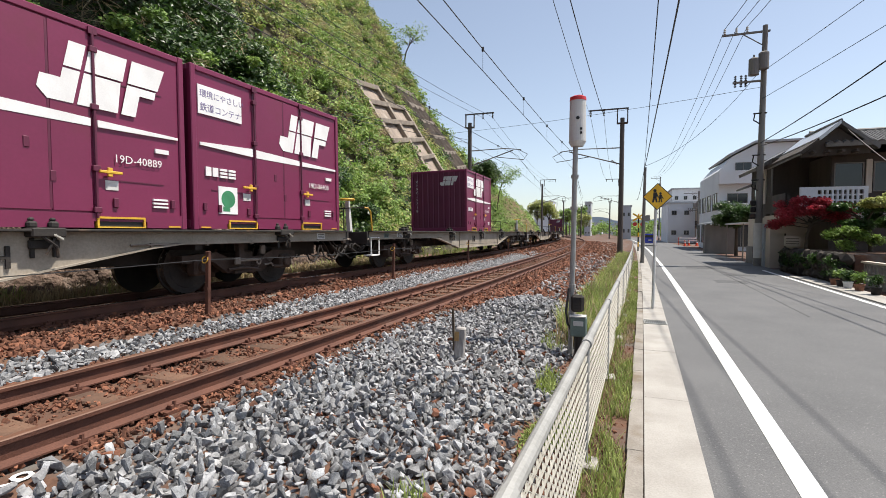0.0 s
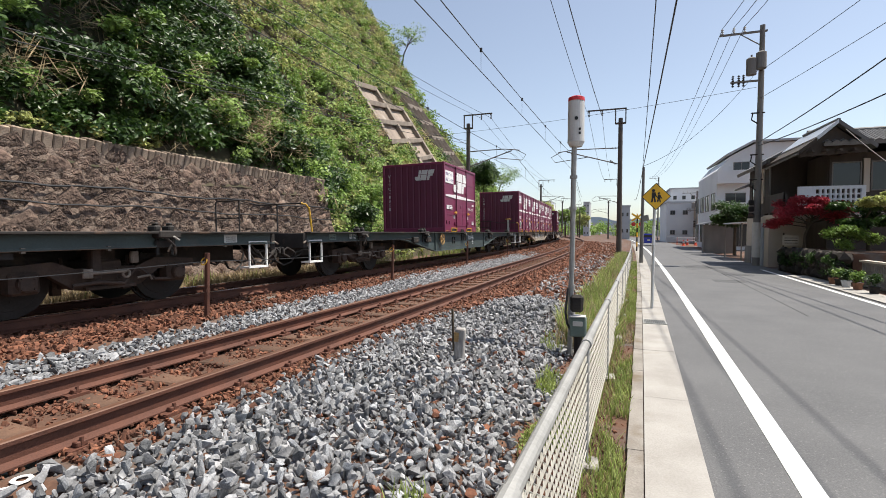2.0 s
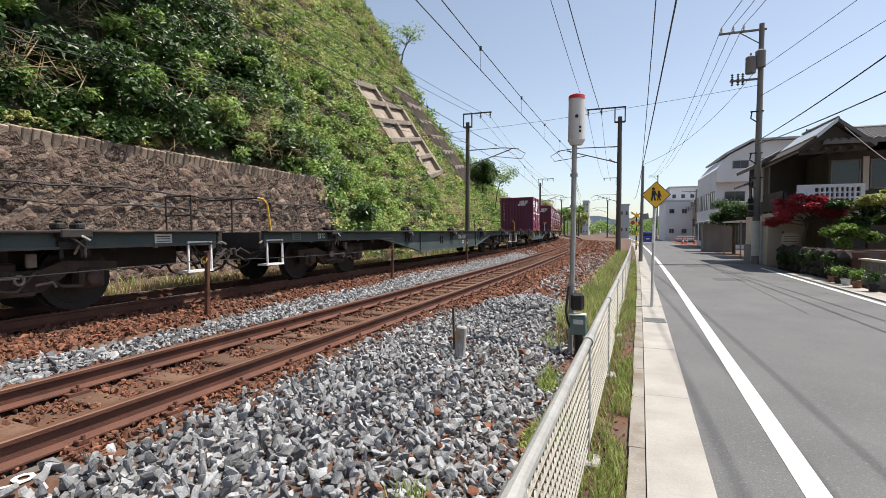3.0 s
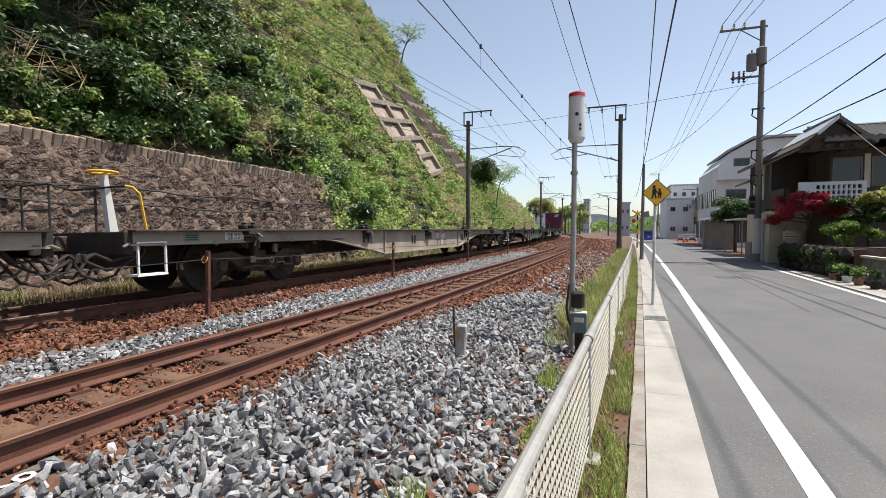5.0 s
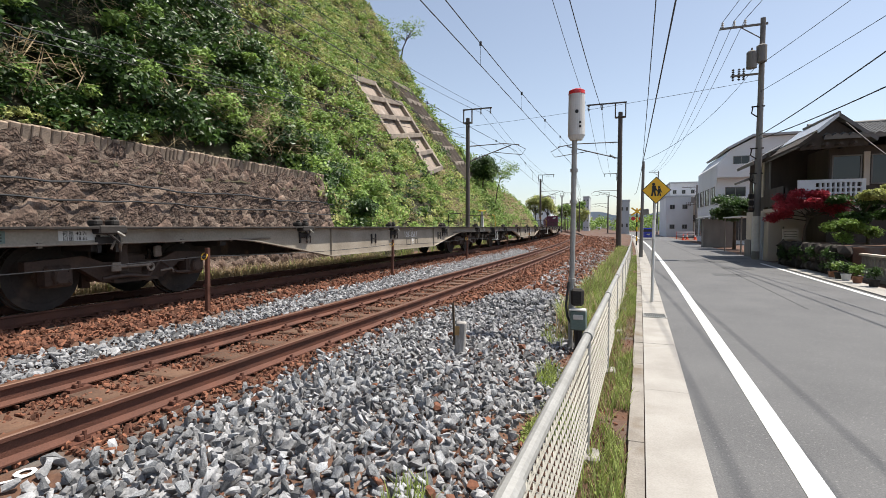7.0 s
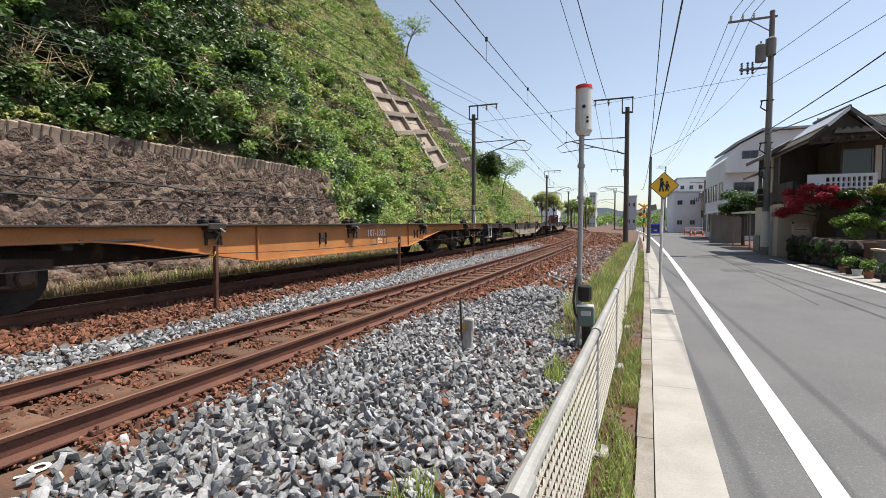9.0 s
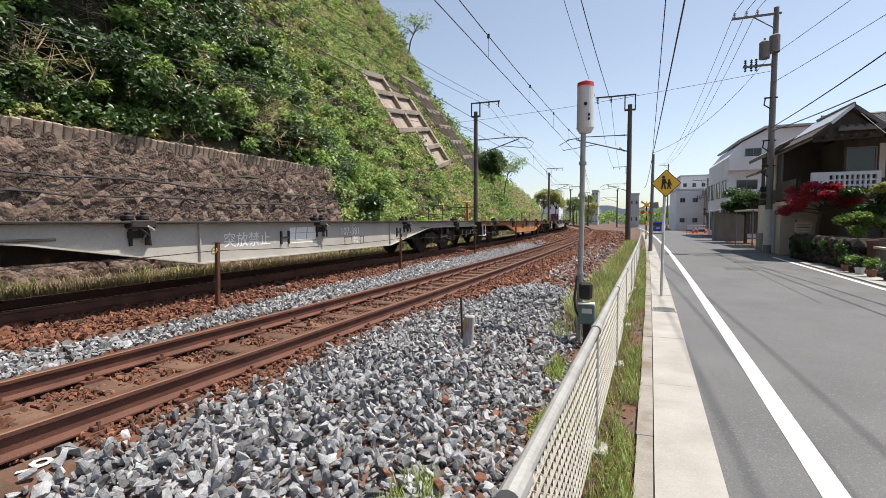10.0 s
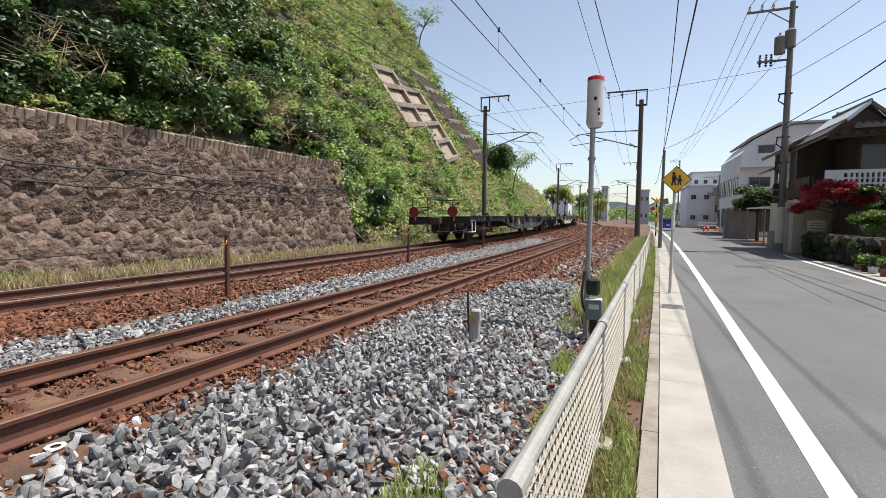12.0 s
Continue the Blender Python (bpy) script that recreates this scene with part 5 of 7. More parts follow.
# ---- buildings ----
def window(parent, x0, x1, y, z0, z1, axis="y", mullions=1, frame_mat=None, out=-1):
    """A window in a wall that faces -y (axis y) or -x (axis x): a frame standing proud, glass behind it."""
    fm = frame_mat or M_POLE

    def bx(bm, a0, a1, d0, d1, c0, c1):
        if axis == "y":
            box(bm, a0, a1, y + d0, y + d1, c0, c1)
        else:
            box(bm, y + d0, y + d1, a0, a1, c0, c1)
    bm = bmesh.new()
    w = 0.05
    bx(bm, x0, x1, -0.05, 0.02, z0, z0 + w)
    bx(bm, x0, x1, -0.05, 0.02, z1 - w, z1)
    bx(bm, x0, x0 + w, -0.05, 0.02, z0 + w, z1 - w)
    bx(bm, x1 - w, x1, -0.05, 0.02, z0 + w, z1 - w)
    for k in range(mullions):
        u = x0 + (x1 - x0) * (k + 1) / (mullions + 1)
        bx(bm, u - w / 2, u + w / 2, -0.05, 0.02, z0 + w, z1 - w)
    win = part("window", bm, fm, parent)
    bm = bmesh.new()
    bx(bm, x0 + w, x1 - w, -0.02, -0.012, z0 + w, z1 - w)
    part("pane", bm, M_GLASS, win)
    return win


def wall_block(parent, name, x0, x1, y0, y1, z0, z1, material, label=""):
    bm = bmesh.new()
    box(bm, x0, x1, y0, y1, z0, z1)
    return part(name, bm, material, parent, label)


def tiled_slope(parent, p00, p10, p01, p11, rows, cols, name="roof"):
    """A roof face with its own overlapping tiles between four corners: eave left, eave right, ridge left, ridge right."""
    p00, p10, p01, p11 = (Vector(p) for p in (p00, p10, p01, p11))
    nrm = (p10 - p00).cross(p01 - p00).normalized()
    if nrm.z < 0:
        nrm = -nrm
    bm = bmesh.new()
    a = [bm.verts.new(p) for p in (p00, p10, p11, p01)]
    b = [bm.verts.new(p - nrm * 0.12) for p in (p00, p10, p11, p01)]
    bm.faces.new(a)
    bm.faces.new(b[::-1])
    for i in range(4):
        bm.faces.new((a[i], b[i], b[(i + 1) % 4], a[(i + 1) % 4]))
    bmesh.ops.recalc_face_normals(bm, faces=bm.faces)
    deck = part(name, bm, M_TILE, parent, "weathered grey clay tile roof")
    v, f = [], []
    for j in range(rows):
        for i in range(cols):
            u0, u1 = (i + 0.06) / cols, (i + 0.94) / cols
            w0, w1 = j / rows, (j + 1.12) / rows
            w1 = min(w1, 1.0)

            def at(u, w):
                return p00.lerp(p10, u).lerp(p01.lerp(p11, u), w)
            base = len(v)
            for u, lift in ((u0, 0.01), ((u0 + u1) / 2, 0.075), (u1, 0.01)):
                v.append(at(u, w0) + nrm * (lift + 0.03))
                v.append(at(u, w1) + nrm * lift)
                v.append(at(u, w0) + nrm * 0.0)
            for k in (0, 3):
                f.append((base + k, base + k + 3, base + k + 4, base + k + 1))
                f.append((base + k + 2, base + k + 5, base + k + 3, base + k))
    arrays("tiles", np.array([tuple(p) for p in v]), np.array(f), M_TILE, deck, kind="stuff")
    return deck


def build_house():
    h = thing("wooden_house", "old two-storey house, dark boards, beige plaster and tiled roof", "house", pose(-0.7, 0, ROAD_Z - 0.25))
    g = 0.0
    # ground floor: garage wall facing the road, upper storey set back behind a balcony
    wall_block(h, "wall", 7.45, 16.5, 26.2, 30.2, g, 2.62, M_PLASTER, "beige plaster ground floor wall")
    wall_block(h, "garage_shutter", 7.40, 7.45, 26.9, 28.9, g + 0.02, 2.3, M_GREYB, "grey roller shutter")
    wall_block(h, "plinth", 7.38, 7.45, 28.95, 30.2, g, 1.15, M_POLE, "grey cement plinth")
    wall_block(h, "upper_wall", 7.55, 16.5, 26.6, 30.2, 2.62, 5.4, M_DARKWOOD, "dark weathered board wall of the upper storey")
    wall_block(h, "wall_panel", 7.5, 7.56, 27.4, 28.1, 3.3, 5.0, M_PLASTER, "beige plaster panel")
    wall_block(h, "balcony_floor", 7.3, 9.1, 23.6, 26.6, 2.5, 2.66, M_PLASTER)
    wall_block(h, "wall", 8.9, 16.5, 23.9, 26.2, g, 5.1, M_DARKWOOD, "dark weathered board wall")
    for i in range(4):
        wall_block(h, "balcony_post", 7.32, 7.46, 23.7 + i * 0.9, 23.82 + i * 0.9, 2.66, 3.5, M_DARKWOOD)
    wall_block(h, "balcony_board", 7.3, 7.36, 23.7, 26.5, 2.75, 3.55, M_DARKWOOD, "dark balcony boarding")
    # the white pierced block parapet
    y, z0 = 23.45, 3.0
    for a, b, c, d in ((7.75, 8.35, 2.66, 3.75), (9.85, 10.0, 2.66, 3.75), (8.35, 9.85, 2.66, z0), (8.35, 9.85, z0 + 0.62, 3.75)):
        wall_block(h, "parapet", a, b, y, y + 0.12, c, d, M_WHITEB, "white block balcony parapet")
    for i in range(1, 9):
        u = 8.35 + i * 1.5 / 9
        wall_block(h, "block_upright", u - 0.035, u + 0.035, y, y + 0.12, z0, z0 + 0.62, M_WHITEB)
    for j in (0.21, 0.42):
        wall_block(h, "block_course", 8.35, 9.85, y + 0.004, y + 0.116, z0 + j - 0.03, z0 + j + 0.03, M_WHITEB)
    wall_block(h, "balcony_floor", 7.25, 10.6, 23.4, 23.95, 2.5, 2.66, M_PLASTER)
    window(h, 9.0, 10.0, 23.9, 3.75, 4.75, mullions=0)
    window(h, 10.3, 11.6, 23.9, 3.55, 4.75)
    wall_block(h, "shutter_box", 8.92, 9.0, 23.83, 23.9, 3.5, 4.9, M_DARKWOOD)
    wall_block(h, "door_post", 10.05, 10.25, 23.82, 23.9, 3.5, 4.85, M_PLASTER)
    window(h, 28.2, 29.6, 7.55, 3.4, 4.6, axis="x")
    # roofs
    tiled_slope(h, (8.3, 22.6, 5.35), (17.2, 22.6, 5.35), (8.9, 26.2, 6.35), (17.2, 26.2, 6.35), 12, 34)
    tiled_slope(h, (17.2, 29.6, 5.3), (8.9, 29.6, 5.3), (17.2, 26.2, 6.35), (8.9, 26.2, 6.35), 8, 30)
    bm = bmesh.new()
    prism(bm, [(8.05, 5.62), (8.75, 6.25), (8.75, 6.1), (8.1, 5.5)], "y", 22.6, 27.0)
    part("side_roof", bm, M_SHEET, h, "pale sheet-metal roof face towards the road")
    bm = bmesh.new()
    prism(bm, [(7.5, 5.12), (8.1, 5.6), (8.1, 5.46), (7.54, 5.0)], "y", 22.7, 27.2)
    part("eave_roof", bm, M_DARKWOOD, h, "dark eave below the sheet roof")
    bm = bmesh.new()
    prism(bm, [(8.75, 6.25), (10.0, 5.2), (9.95, 5.08), (8.75, 6.08)], "y", 22.6, 24.0)
    part("gable_roof", bm, M_TILE, h, "tiled edge of the gable")
    bm = bmesh.new()
    prism(bm, [(7.6, 5.0), (8.75, 6.02), (9.8, 5.1), (9.8, 4.98), (7.6, 4.9)], "y", 22.9, 23.0)
    part("gable_board", bm, M_DARKWOOD, h)
    for u in (7.9, 8.35, 8.8, 9.25):
        wall_block(h, "bracket", u - 0.05, u + 0.05, 22.45, 23.9, 5.0, 5.1, M_DARKWOOD)
    bm = bmesh.new()
    tube(bm, (8.75, 22.62, 6.24), (8.75, 26.3, 6.3), 0.06, n=10)
    part("ridge", bm, M_TILE, h)
    bm = bmesh.new()
    tube(bm, (8.85, 26.2, 6.42), (17.2, 26.2, 6.42), 0.09, n=10)
    part("ridge", bm, M_TILE, h)
    bm = bmesh.new()
    prism(bm, [(7.0, 5.05), (8.75, 6.1), (8.75, 5.95), (7.05, 4.9)], "y", 27.2, 30.6)
    part("side_roof", bm, M_TILE, h, "dark tiled side roof")
    bm = bmesh.new()
    prism(bm, [(6.9, 4.25), (7.6, 4.55), (7.6, 4.42), (6.92, 4.15)], "y", 28.4, 30.6)
    part("lean_to_roof", bm, M_TILE, h, "small tiled lean-to roof")
    bm = bmesh.new()
    tube(bm, (7.5, 22.75, 5.0), (7.5, 27.1, 4.94), 0.04, n=8)
    tube(bm, (7.55, 26.55, 0), (7.55, 26.55, 4.9), 0.04, n=8)
    part("rain_gutter", bm, M_POLE, h)


def build_white_house():
    h = thing("white_building", "white rendered three-storey building with recessed balconies", "building", Matrix.Translation((0, 0, ROAD_Z)) @ Matrix.Scale(1.15, 4))
    x0, x1, y0, y1 = 7.5, 15.0, 43.0, 52.0
    bm = bmesh.new()
    prism(bm, [(x0, 0), (x1, 0), (x1, 8.3), (x0 + 2.6, 8.3), (x0 + 0.9, 7.4), (x0, 6.3)], "y", y0, y1)
    part("wall", bm, M_WHITEB, h)
    bm = bmesh.new()
    prism(bm, [(x0 + 2.4, 8.35), (x1, 8.35), (x1, 8.5), (x0 + 2.35, 8.5), (x0 + 0.6, 7.55), (x0 + 0.75, 7.43)], "y", y0 - 0.3, y1)
    part("roof", bm, M_GREYB, h, "grey sheet roof edge")
    for u0, u1, z0, z1 in ((x0 + 1.1, x0 + 2.2, 5.9, 6.9), (x0 + 3.0, x0 + 4.6, 5.9, 7.0), (x0 + 0.6, x0 + 2.0, 2.9, 4.5), (x0 + 3.2, x0 + 5.0, 3.1, 4.4), (x0 + 0.8, x0 + 2.4, 0.3, 2.1)):
        window(h, u0, u1, y0, z0, z1)
    for z in (2.7, 5.2):
        wall_block(h, "balcony", x0 - 0.1, x0 + 2.6, y0 - 0.8, y0 - 0.01, z, z + 0.15, M_WHITEB)
        wall_block(h, "parapet", x0 - 0.1, x0 + 2.6, y0 - 0.8, y0 - 0.7, z + 0.15, z + 1.0, M_WHITEB)
    for i in range(4):
        window(h, y0 + 0.6 + i * 2.6, y0 + 2.2 + i * 2.6, x0, 3.2, 4.6, axis="x")
        window(h, y0 + 0.6 + i * 2.6, y0 + 2.2 + i * 2.6, x0, 0.5, 2.2, axis="x")
    c = thing("carport", "low carport with a pale sheet roof on thin posts", "carport", pose(0, 0, ROAD_Z))
    bm = bmesh.new()
    box(bm, 6.7, 8.6, 31.4, 36.0, 2.15, 2.22, pose(0, 0, 0))
    part("roof", bm, M_WHITEB, c)
    for x, y in ((6.8, 31.5), (6.8, 35.8), (8.5, 31.5), (8.5, 35.8)):
        bm = bmesh.new()
        tube(bm, (x, y, 0), (x, y, 2.15), 0.04, n=8)
        part("post", bm, M_POLE, c)
    s = thing("street_shed", "small dark roadside shed with a sloping roof", "shed", pose(0, 0, ROAD_Z))
    wall_block(s, "wall", 6.5, 8.5, 42.0, 42.9, 0, 2.2, M_POLE)
    bm = bmesh.new()
    prism(bm, [(6.1, 2.2), (8.6, 2.6), (8.6, 2.7), (6.1, 2.3)], "y", 41.4, 43.0)
    part("roof", bm, M_GREYB, s)


def far_block(name, label, x0, x1, y0, y1, h, material, cols=4, rows=3, roof=True, sides=True):
    b = thing(name, label, "building", pose(0, 0, ROAD_Z))
    wall_block(b, "wall", x0, x1, y0, y1, 0, h, material)
    if roof:
        wall_block(b, "roof", x0 - 0.15, x1 + 0.15, y0 - 0.15, y1 + 0.15, h, h + 0.25, M_GREYB)
    dx, dz = (x1 - x0) / cols, h / rows
    for i in range(cols):
        for j in range(rows):
            window(b, x0 + dx * (i + 0.3), x0 + dx * (i + 0.7), y0, dz * (j + 0.4), dz * (j + 0.62), mullions=1)
    return b


build_house()
build_white_house()
b = far_block("grey_building", "low grey rendered factory building with small windows", 7.6, 13.0, 84, 96, 6.3, M_WHITEB, 3, 2)
far_block("grey_building", "pale grey block behind the factory", 9.5, 15.5, 98, 110, 9.6, M_WHITEB, 4, 3)
far_block("tan_building", "tan rendered building with a plain side", 11.5, 14.5, 76, 84, 5.9, M_TANB, 1, 2)
for name, lab, x0, x1, y, hh, mm, c, r in (
        ("green_building", "pale green building behind the level crossing", 0.9, 3.0, 118, 7.6, M_GREYB, 2, 2),
        ("apartment_tower", "far grey apartment tower above the line", -11.8, -9.6, 190, 13.0, M_GREYB, 2, 5),
        ("office_block", "far white office block above the trees", -31.0, -24.0, 190, 13.5, M_WHITEB, 3, 3),
        ("low_building", "distant low building at the end of the line", -3.0, 1.0, 260, 5.0, M_WHITEB, 3, 1)):
    far_block(name, lab, x0, x1, y, y + 12, hh, mm, c, r)
for k in range(9):
    y = 300 + 34 * k
    x = y * (-0.085 + 0.011 * k + 0.012 * (k % 2))
    far_block("town_house", "distant pale house at the far end of the line", x - 5, x + 5, y, y + 12, 6 + 5 * ((k * 7) % 5) / 4, M_GREYB if k % 3 else M_WHITEB, 3, 2)
bm = bmesh.new()
v = []
for i in range(60):
    a = i / 59
    x = -900 + 1800 * a
    v.append((x, 70 + 55 * noise.noise((a * 5, 3.1, 0)) + 22 * noise.noise((a * 19, 1.1, 0))))
prism(bm, [(-900, -5)] + v + [(900, -5)], "y", 2400, 2420)
tagged(part("far_hills", bm, M_HAZE), "pale hazy hills far behind the town", "backdrop", kind="structure")


def build_car():
    c = thing("blue_car", "small blue hatchback seen from behind on the road", "car", pose(3.75, 63.5, ROAD_Z, 0, 0, -1.5))
    bm = bmesh.new()
    prism(bm, [(-1.75, 0.3), (1.75, 0.3), (1.8, 0.7), (1.1, 0.85), (0.5, 1.42), (-1.45, 1.45), (-1.72, 0.95)], "x", -0.74, 0.74)
    bmesh.ops.bevel(bm, geom=list(bm.edges), offset=0.07, segments=2, affect="EDGES")
    part("body", bm, M_BLUECAR, c)
    bm = bmesh.new()
    prism(bm, [(-0.58, 1.0), (0.58, 1.0), (0.5, 1.33), (-0.5, 1.33)], "y", -1.70, -1.50)
    part("rear_window", bm, M_GLASS, c)
    for x in (-0.66, 0.66):
        bm = bmesh.new()
        box(bm, x - 0.07, x + 0.07, -1.79, -1.68, 0.72, 1.02, bevel=0.02)
        part("tail_light", bm, M_REDP, c)
    for x in (-0.66, 0.66):
        for y in (-1.1, 1.15):
            bm = bmesh.new()
            tube(bm, (x - 0.09, y, 0.29), (x + 0.09, y, 0.29), 0.29, n=18)
            wh = part("wheel", bm, M_TYRE, c)
            bm = bmesh.new()
            tube(bm, (x - 0.095, y, 0.29), (x + 0.095, y, 0.29), 0.18, n=14)
            part("rim", bm, M_GALV, wh)
    bm = bmesh.new()
    box(bm, -0.7, 0.7, -1.84, -1.7, 0.34, 0.52, bevel=0.03)
    part("bumper", bm, M_BLUECAR, c)
    bm = bmesh.new()
    box(bm, -0.17, 0.17, -1.85, -1.79, 0.6, 0.76)
    part("plate_bar", bm, M_LAMPWH, c)


build_car()
for i, (x, y) in enumerate(((8.4, 66.0), (9.3, 66.0), (7.6, 63.0))):
    c = thing("traffic_cone", "red traffic cone with white bands", "traffic cone", pose(x, y, ROAD_Z), group="traffic cones")
    bm = bmesh.new()
    tube(bm, (0, 0, 0.04), (0, 0, 0.75), 0.15, 0.03, 14)
    part("cone", bm, M_CONE, c)
    bm = bmesh.new()
    box(bm, -0.2, 0.2, -0.2, 0.2, 0, 0.04, bevel=0.01)
    part("base", bm, M_CONE, c)
    bm = bmesh.new()
    tube(bm, (0, 0, 0.36), (0, 0, 0.52), 0.104, 0.076, 14)
    part("band", bm, M_WHITE, c)
bar = thing("barrier", "white barrier rail across a yard entrance", "barrier", pose(8.8, 66.6, ROAD_Z))
for z in (0.55, 0.85):
    bm = bmesh.new()
    box(bm, -1.6, 1.6, -0.03, 0.03, z, z + 0.14)
    part("rail", bm, M_WHITE, bar)
for x in (-1.5, 1.5):
    bm = bmesh.new()
    tube(bm, (x, 0, 0), (x, 0, 1.0), 0.04, n=8)
    part("post", bm, M_CONE, bar)


# ---- leaves ----
def leaf_cloud(name, pts, size, material, parent=None, label="", category="", kind="", aspect=0.55):
    """Many single leaves: each a folded pair of triangles round its place."""
    n = len(pts)
    pts = np.asarray(pts, float)
    size = np.broadcast_to(size, (n,)) * rng.uniform(0.6, 1.4, n)
    nn = rng.normal(0, 0.5, (n, 3)) + np.array((0.5, -0.2, 0.75))
    nn /= np.linalg.norm(nn, axis=1)[:, None]
    d = np.cross(nn, rng.normal(0, 1, (n, 3)))
    d /= np.linalg.norm(d, axis=1)[:, None] + 1e-9
    s = np.cross(nn, d)
    L_, W_ = size[:, None], size[:, None] * aspect
    v = np.empty((n, 4, 3))
    v[:, 0] = pts - d * L_ * 0.5
    v[:, 1] = pts + s * W_ * 0.5 + nn * W_ * 0.15
    v[:, 2] = pts + d * L_ * 0.5
    v[:, 3] = pts - s * W_ * 0.5 + nn * W_ * 0.15
    f = np.arange(n * 4).reshape(n, 4)
    return arrays(name, v.reshape(-1, 3), f, material, parent, kind, label, category)


def clumps(n, centres, radius, squash=0.8, shell=0.55):
    """Points in the outer part of ellipsoids round random centres."""
    c = np.asarray(centres)[rng.integers(0, len(centres), n)]
    r = np.asarray(radius)
    r = r[rng.integers(0, len(r), n)] if r.ndim else np.full(n, float(r))
    d = rng.normal(0, 1, (n, 3))
    d /= np.linalg.norm(d, axis=1)[:, None]
    d *= (rng.uniform(shell, 1.0, n) * r)[:, None]
    d[:, 2] *= squash
    return c + d


def on_hill(n, y0, y1, d0, d1, out=0.25):
    """Random places on the hillside, standing a little off it."""
    ys = rng.uniform(y0, y1, n)
    ds = rng.uniform(d0, d1, n)
    p = np.array([tuple(hill_pt(a, b)) for a, b in zip(ys, ds)])
    return p + np.array((0.82, 0, 0.57)) * rng.uniform(0, out, n)[:, None]


# concrete lattices of the slope: y at the foot and head, z at the foot and head, width, columns, rows, rise across
LATTICES = ((33.0, 34.0, 4.1, 11.4, 9.0, 2, 5, 1.8), (46.9, 43.4, 5.6, 14.4, 5.2, 3, 6, 0.8))


def in_lattice(p):
    """True where a place lies on one of the concrete lattices of the slope."""
    hit = np.zeros(len(p), bool)
    for y0, y1, z0, z1, w, c, r, rise in LATTICES:
        across = np.clip((p[:, 1] - (y0 + y1) / 2) / w + 0.5, 0, 1)
        u = (p[:, 2] - z0 - rise * across) / (z1 - z0)
        dy = p[:, 1] - (y0 + (y1 - y0) * u)
        u = np.where((c == 2) & (across < 0.5) & (u < 0.4), -1, u)
        hit |= (u > 0) & (u < 1) & (dy > -w / 2 - (0.25 if c == 2 else 0.7)) & (dy < w / 2 + (0.3 if c == 2 else 0.8))
    return hit


def hill_leaves():
    def cover(name, lab, n_clump, per, size, material, y0, y1, d0, d1, rad, squash=0.7, out=0.3, aspect=0.55):
        c = on_hill(n_clump, y0, y1, d0, d1, out)
        c = c[~in_lattice(c)]
        rr = rng.uniform(0.5, 1.0, len(c)) * rad
        k = rng.integers(0, len(c), n_clump * per)
        d = rng.normal(0, 1, (len(k), 3))
        d /= np.linalg.norm(d, axis=1)[:, None]
        p = c[k] + d * (rr[k] * rng.uniform(0.4, 1, len(k)))[:, None] * np.array((1, 1, squash))
        leaf_cloud(name, p, size, material, label=lab, category="creepers", kind="stuff", aspect=aspect)
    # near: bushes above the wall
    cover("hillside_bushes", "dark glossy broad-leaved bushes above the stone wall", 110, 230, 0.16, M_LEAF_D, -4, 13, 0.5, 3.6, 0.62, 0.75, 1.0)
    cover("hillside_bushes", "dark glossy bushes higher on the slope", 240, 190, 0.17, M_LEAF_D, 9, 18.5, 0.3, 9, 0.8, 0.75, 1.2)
    cover("hillside_bushes", "fresh green leaves catching the sun above the wall", 38, 210, 0.14, M_LEAF, 4, 17, 0.4, 2.6, 0.55, 0.6, 1.3)
    cover("hillside_bushes", "fresh green leaves at the edge of the woods", 150, 110, 0.18, M_LEAF, 14, 24, 0.4, 7, 0.7, 0.7, 0.9)
    cover("wall_top_creeper", "low yellowish creeper on the wall coping", 110, 40, 0.08, M_LEAF_Y, -1, 9.0, 0.05, 0.35, 0.16, 0.6, 0.2)
    cover("hanging_roots", "pale bare roots and dead vines over the wall top", 30, 60, 0.55, M_DRY, 9, 14.5, 0.2, 1.6, 0.6, 1.0, 0.9, 0.035)
    cover("hanging_roots", "dead bare vines among the dark bushes", 60, 20, 0.7, M_DRY, -3, 14, 0.4, 3.5, 0.6, 1.0, 1.0, 0.03)
    cover("wall_top_bushes", "dark low bushes behind the coping of the wall", 120, 110, 0.13, M_LEAF_D, -3, 15, 0.05, 1.0, 0.42, 0.8, 0.4)
    cover("wall_top_bushes", "small bright leaves behind the coping of the wall", 30, 90, 0.11, M_LEAF, -3, 15, 0.05, 1.2, 0.34, 0.8, 0.6)
    cover("shade_creeper", "ivy with the slope's shade in its dark colour", 420, 60, 0.13, M_LEAF_D, -4, 20, 0.1, 7, 0.6, 0.6, 0.2)
    # middle: creepers over the open slope
    cover("slope_creeper", "green creepers spread over the open slope", 1750, 60, 0.20, M_LEAF, 13.5, 50, 0.0, 20, 0.75, 0.55, 0.25)
    cover("slope_creeper", "yellowish herbs and vines on the open slope", 2300, 42, 0.19, M_LEAF_Y, 14, 52, 0.0, 19, 0.7, 0.5, 0.2)
    cover("slope_creeper", "green shrubs darkened for the shade in hollows of the slope", 210, 60, 0.22, M_LEAF_D, 14, 62, 0.0, 20, 0.95, 0.7, 0.35)
    cover("slope_creeper", "green creepers over the far end of the hill", 1100, 42, 0.30, M_LEAF, 46, 118, 0.0, 13, 1.1, 0.6, 0.3)
    cover("slope_creeper", "yellowish growth over the far end of the hill", 420, 36, 0.30, M_LEAF_Y, 46, 118, 0.0, 10, 1.0, 0.6, 0.3)
    cover("dry_stems", "dry brown stems and dead vines on the slope", 640, 60, 0.5, M_DRY, 12, 60, 0.0, 17, 0.75, 0.6, 0.25, 0.06)
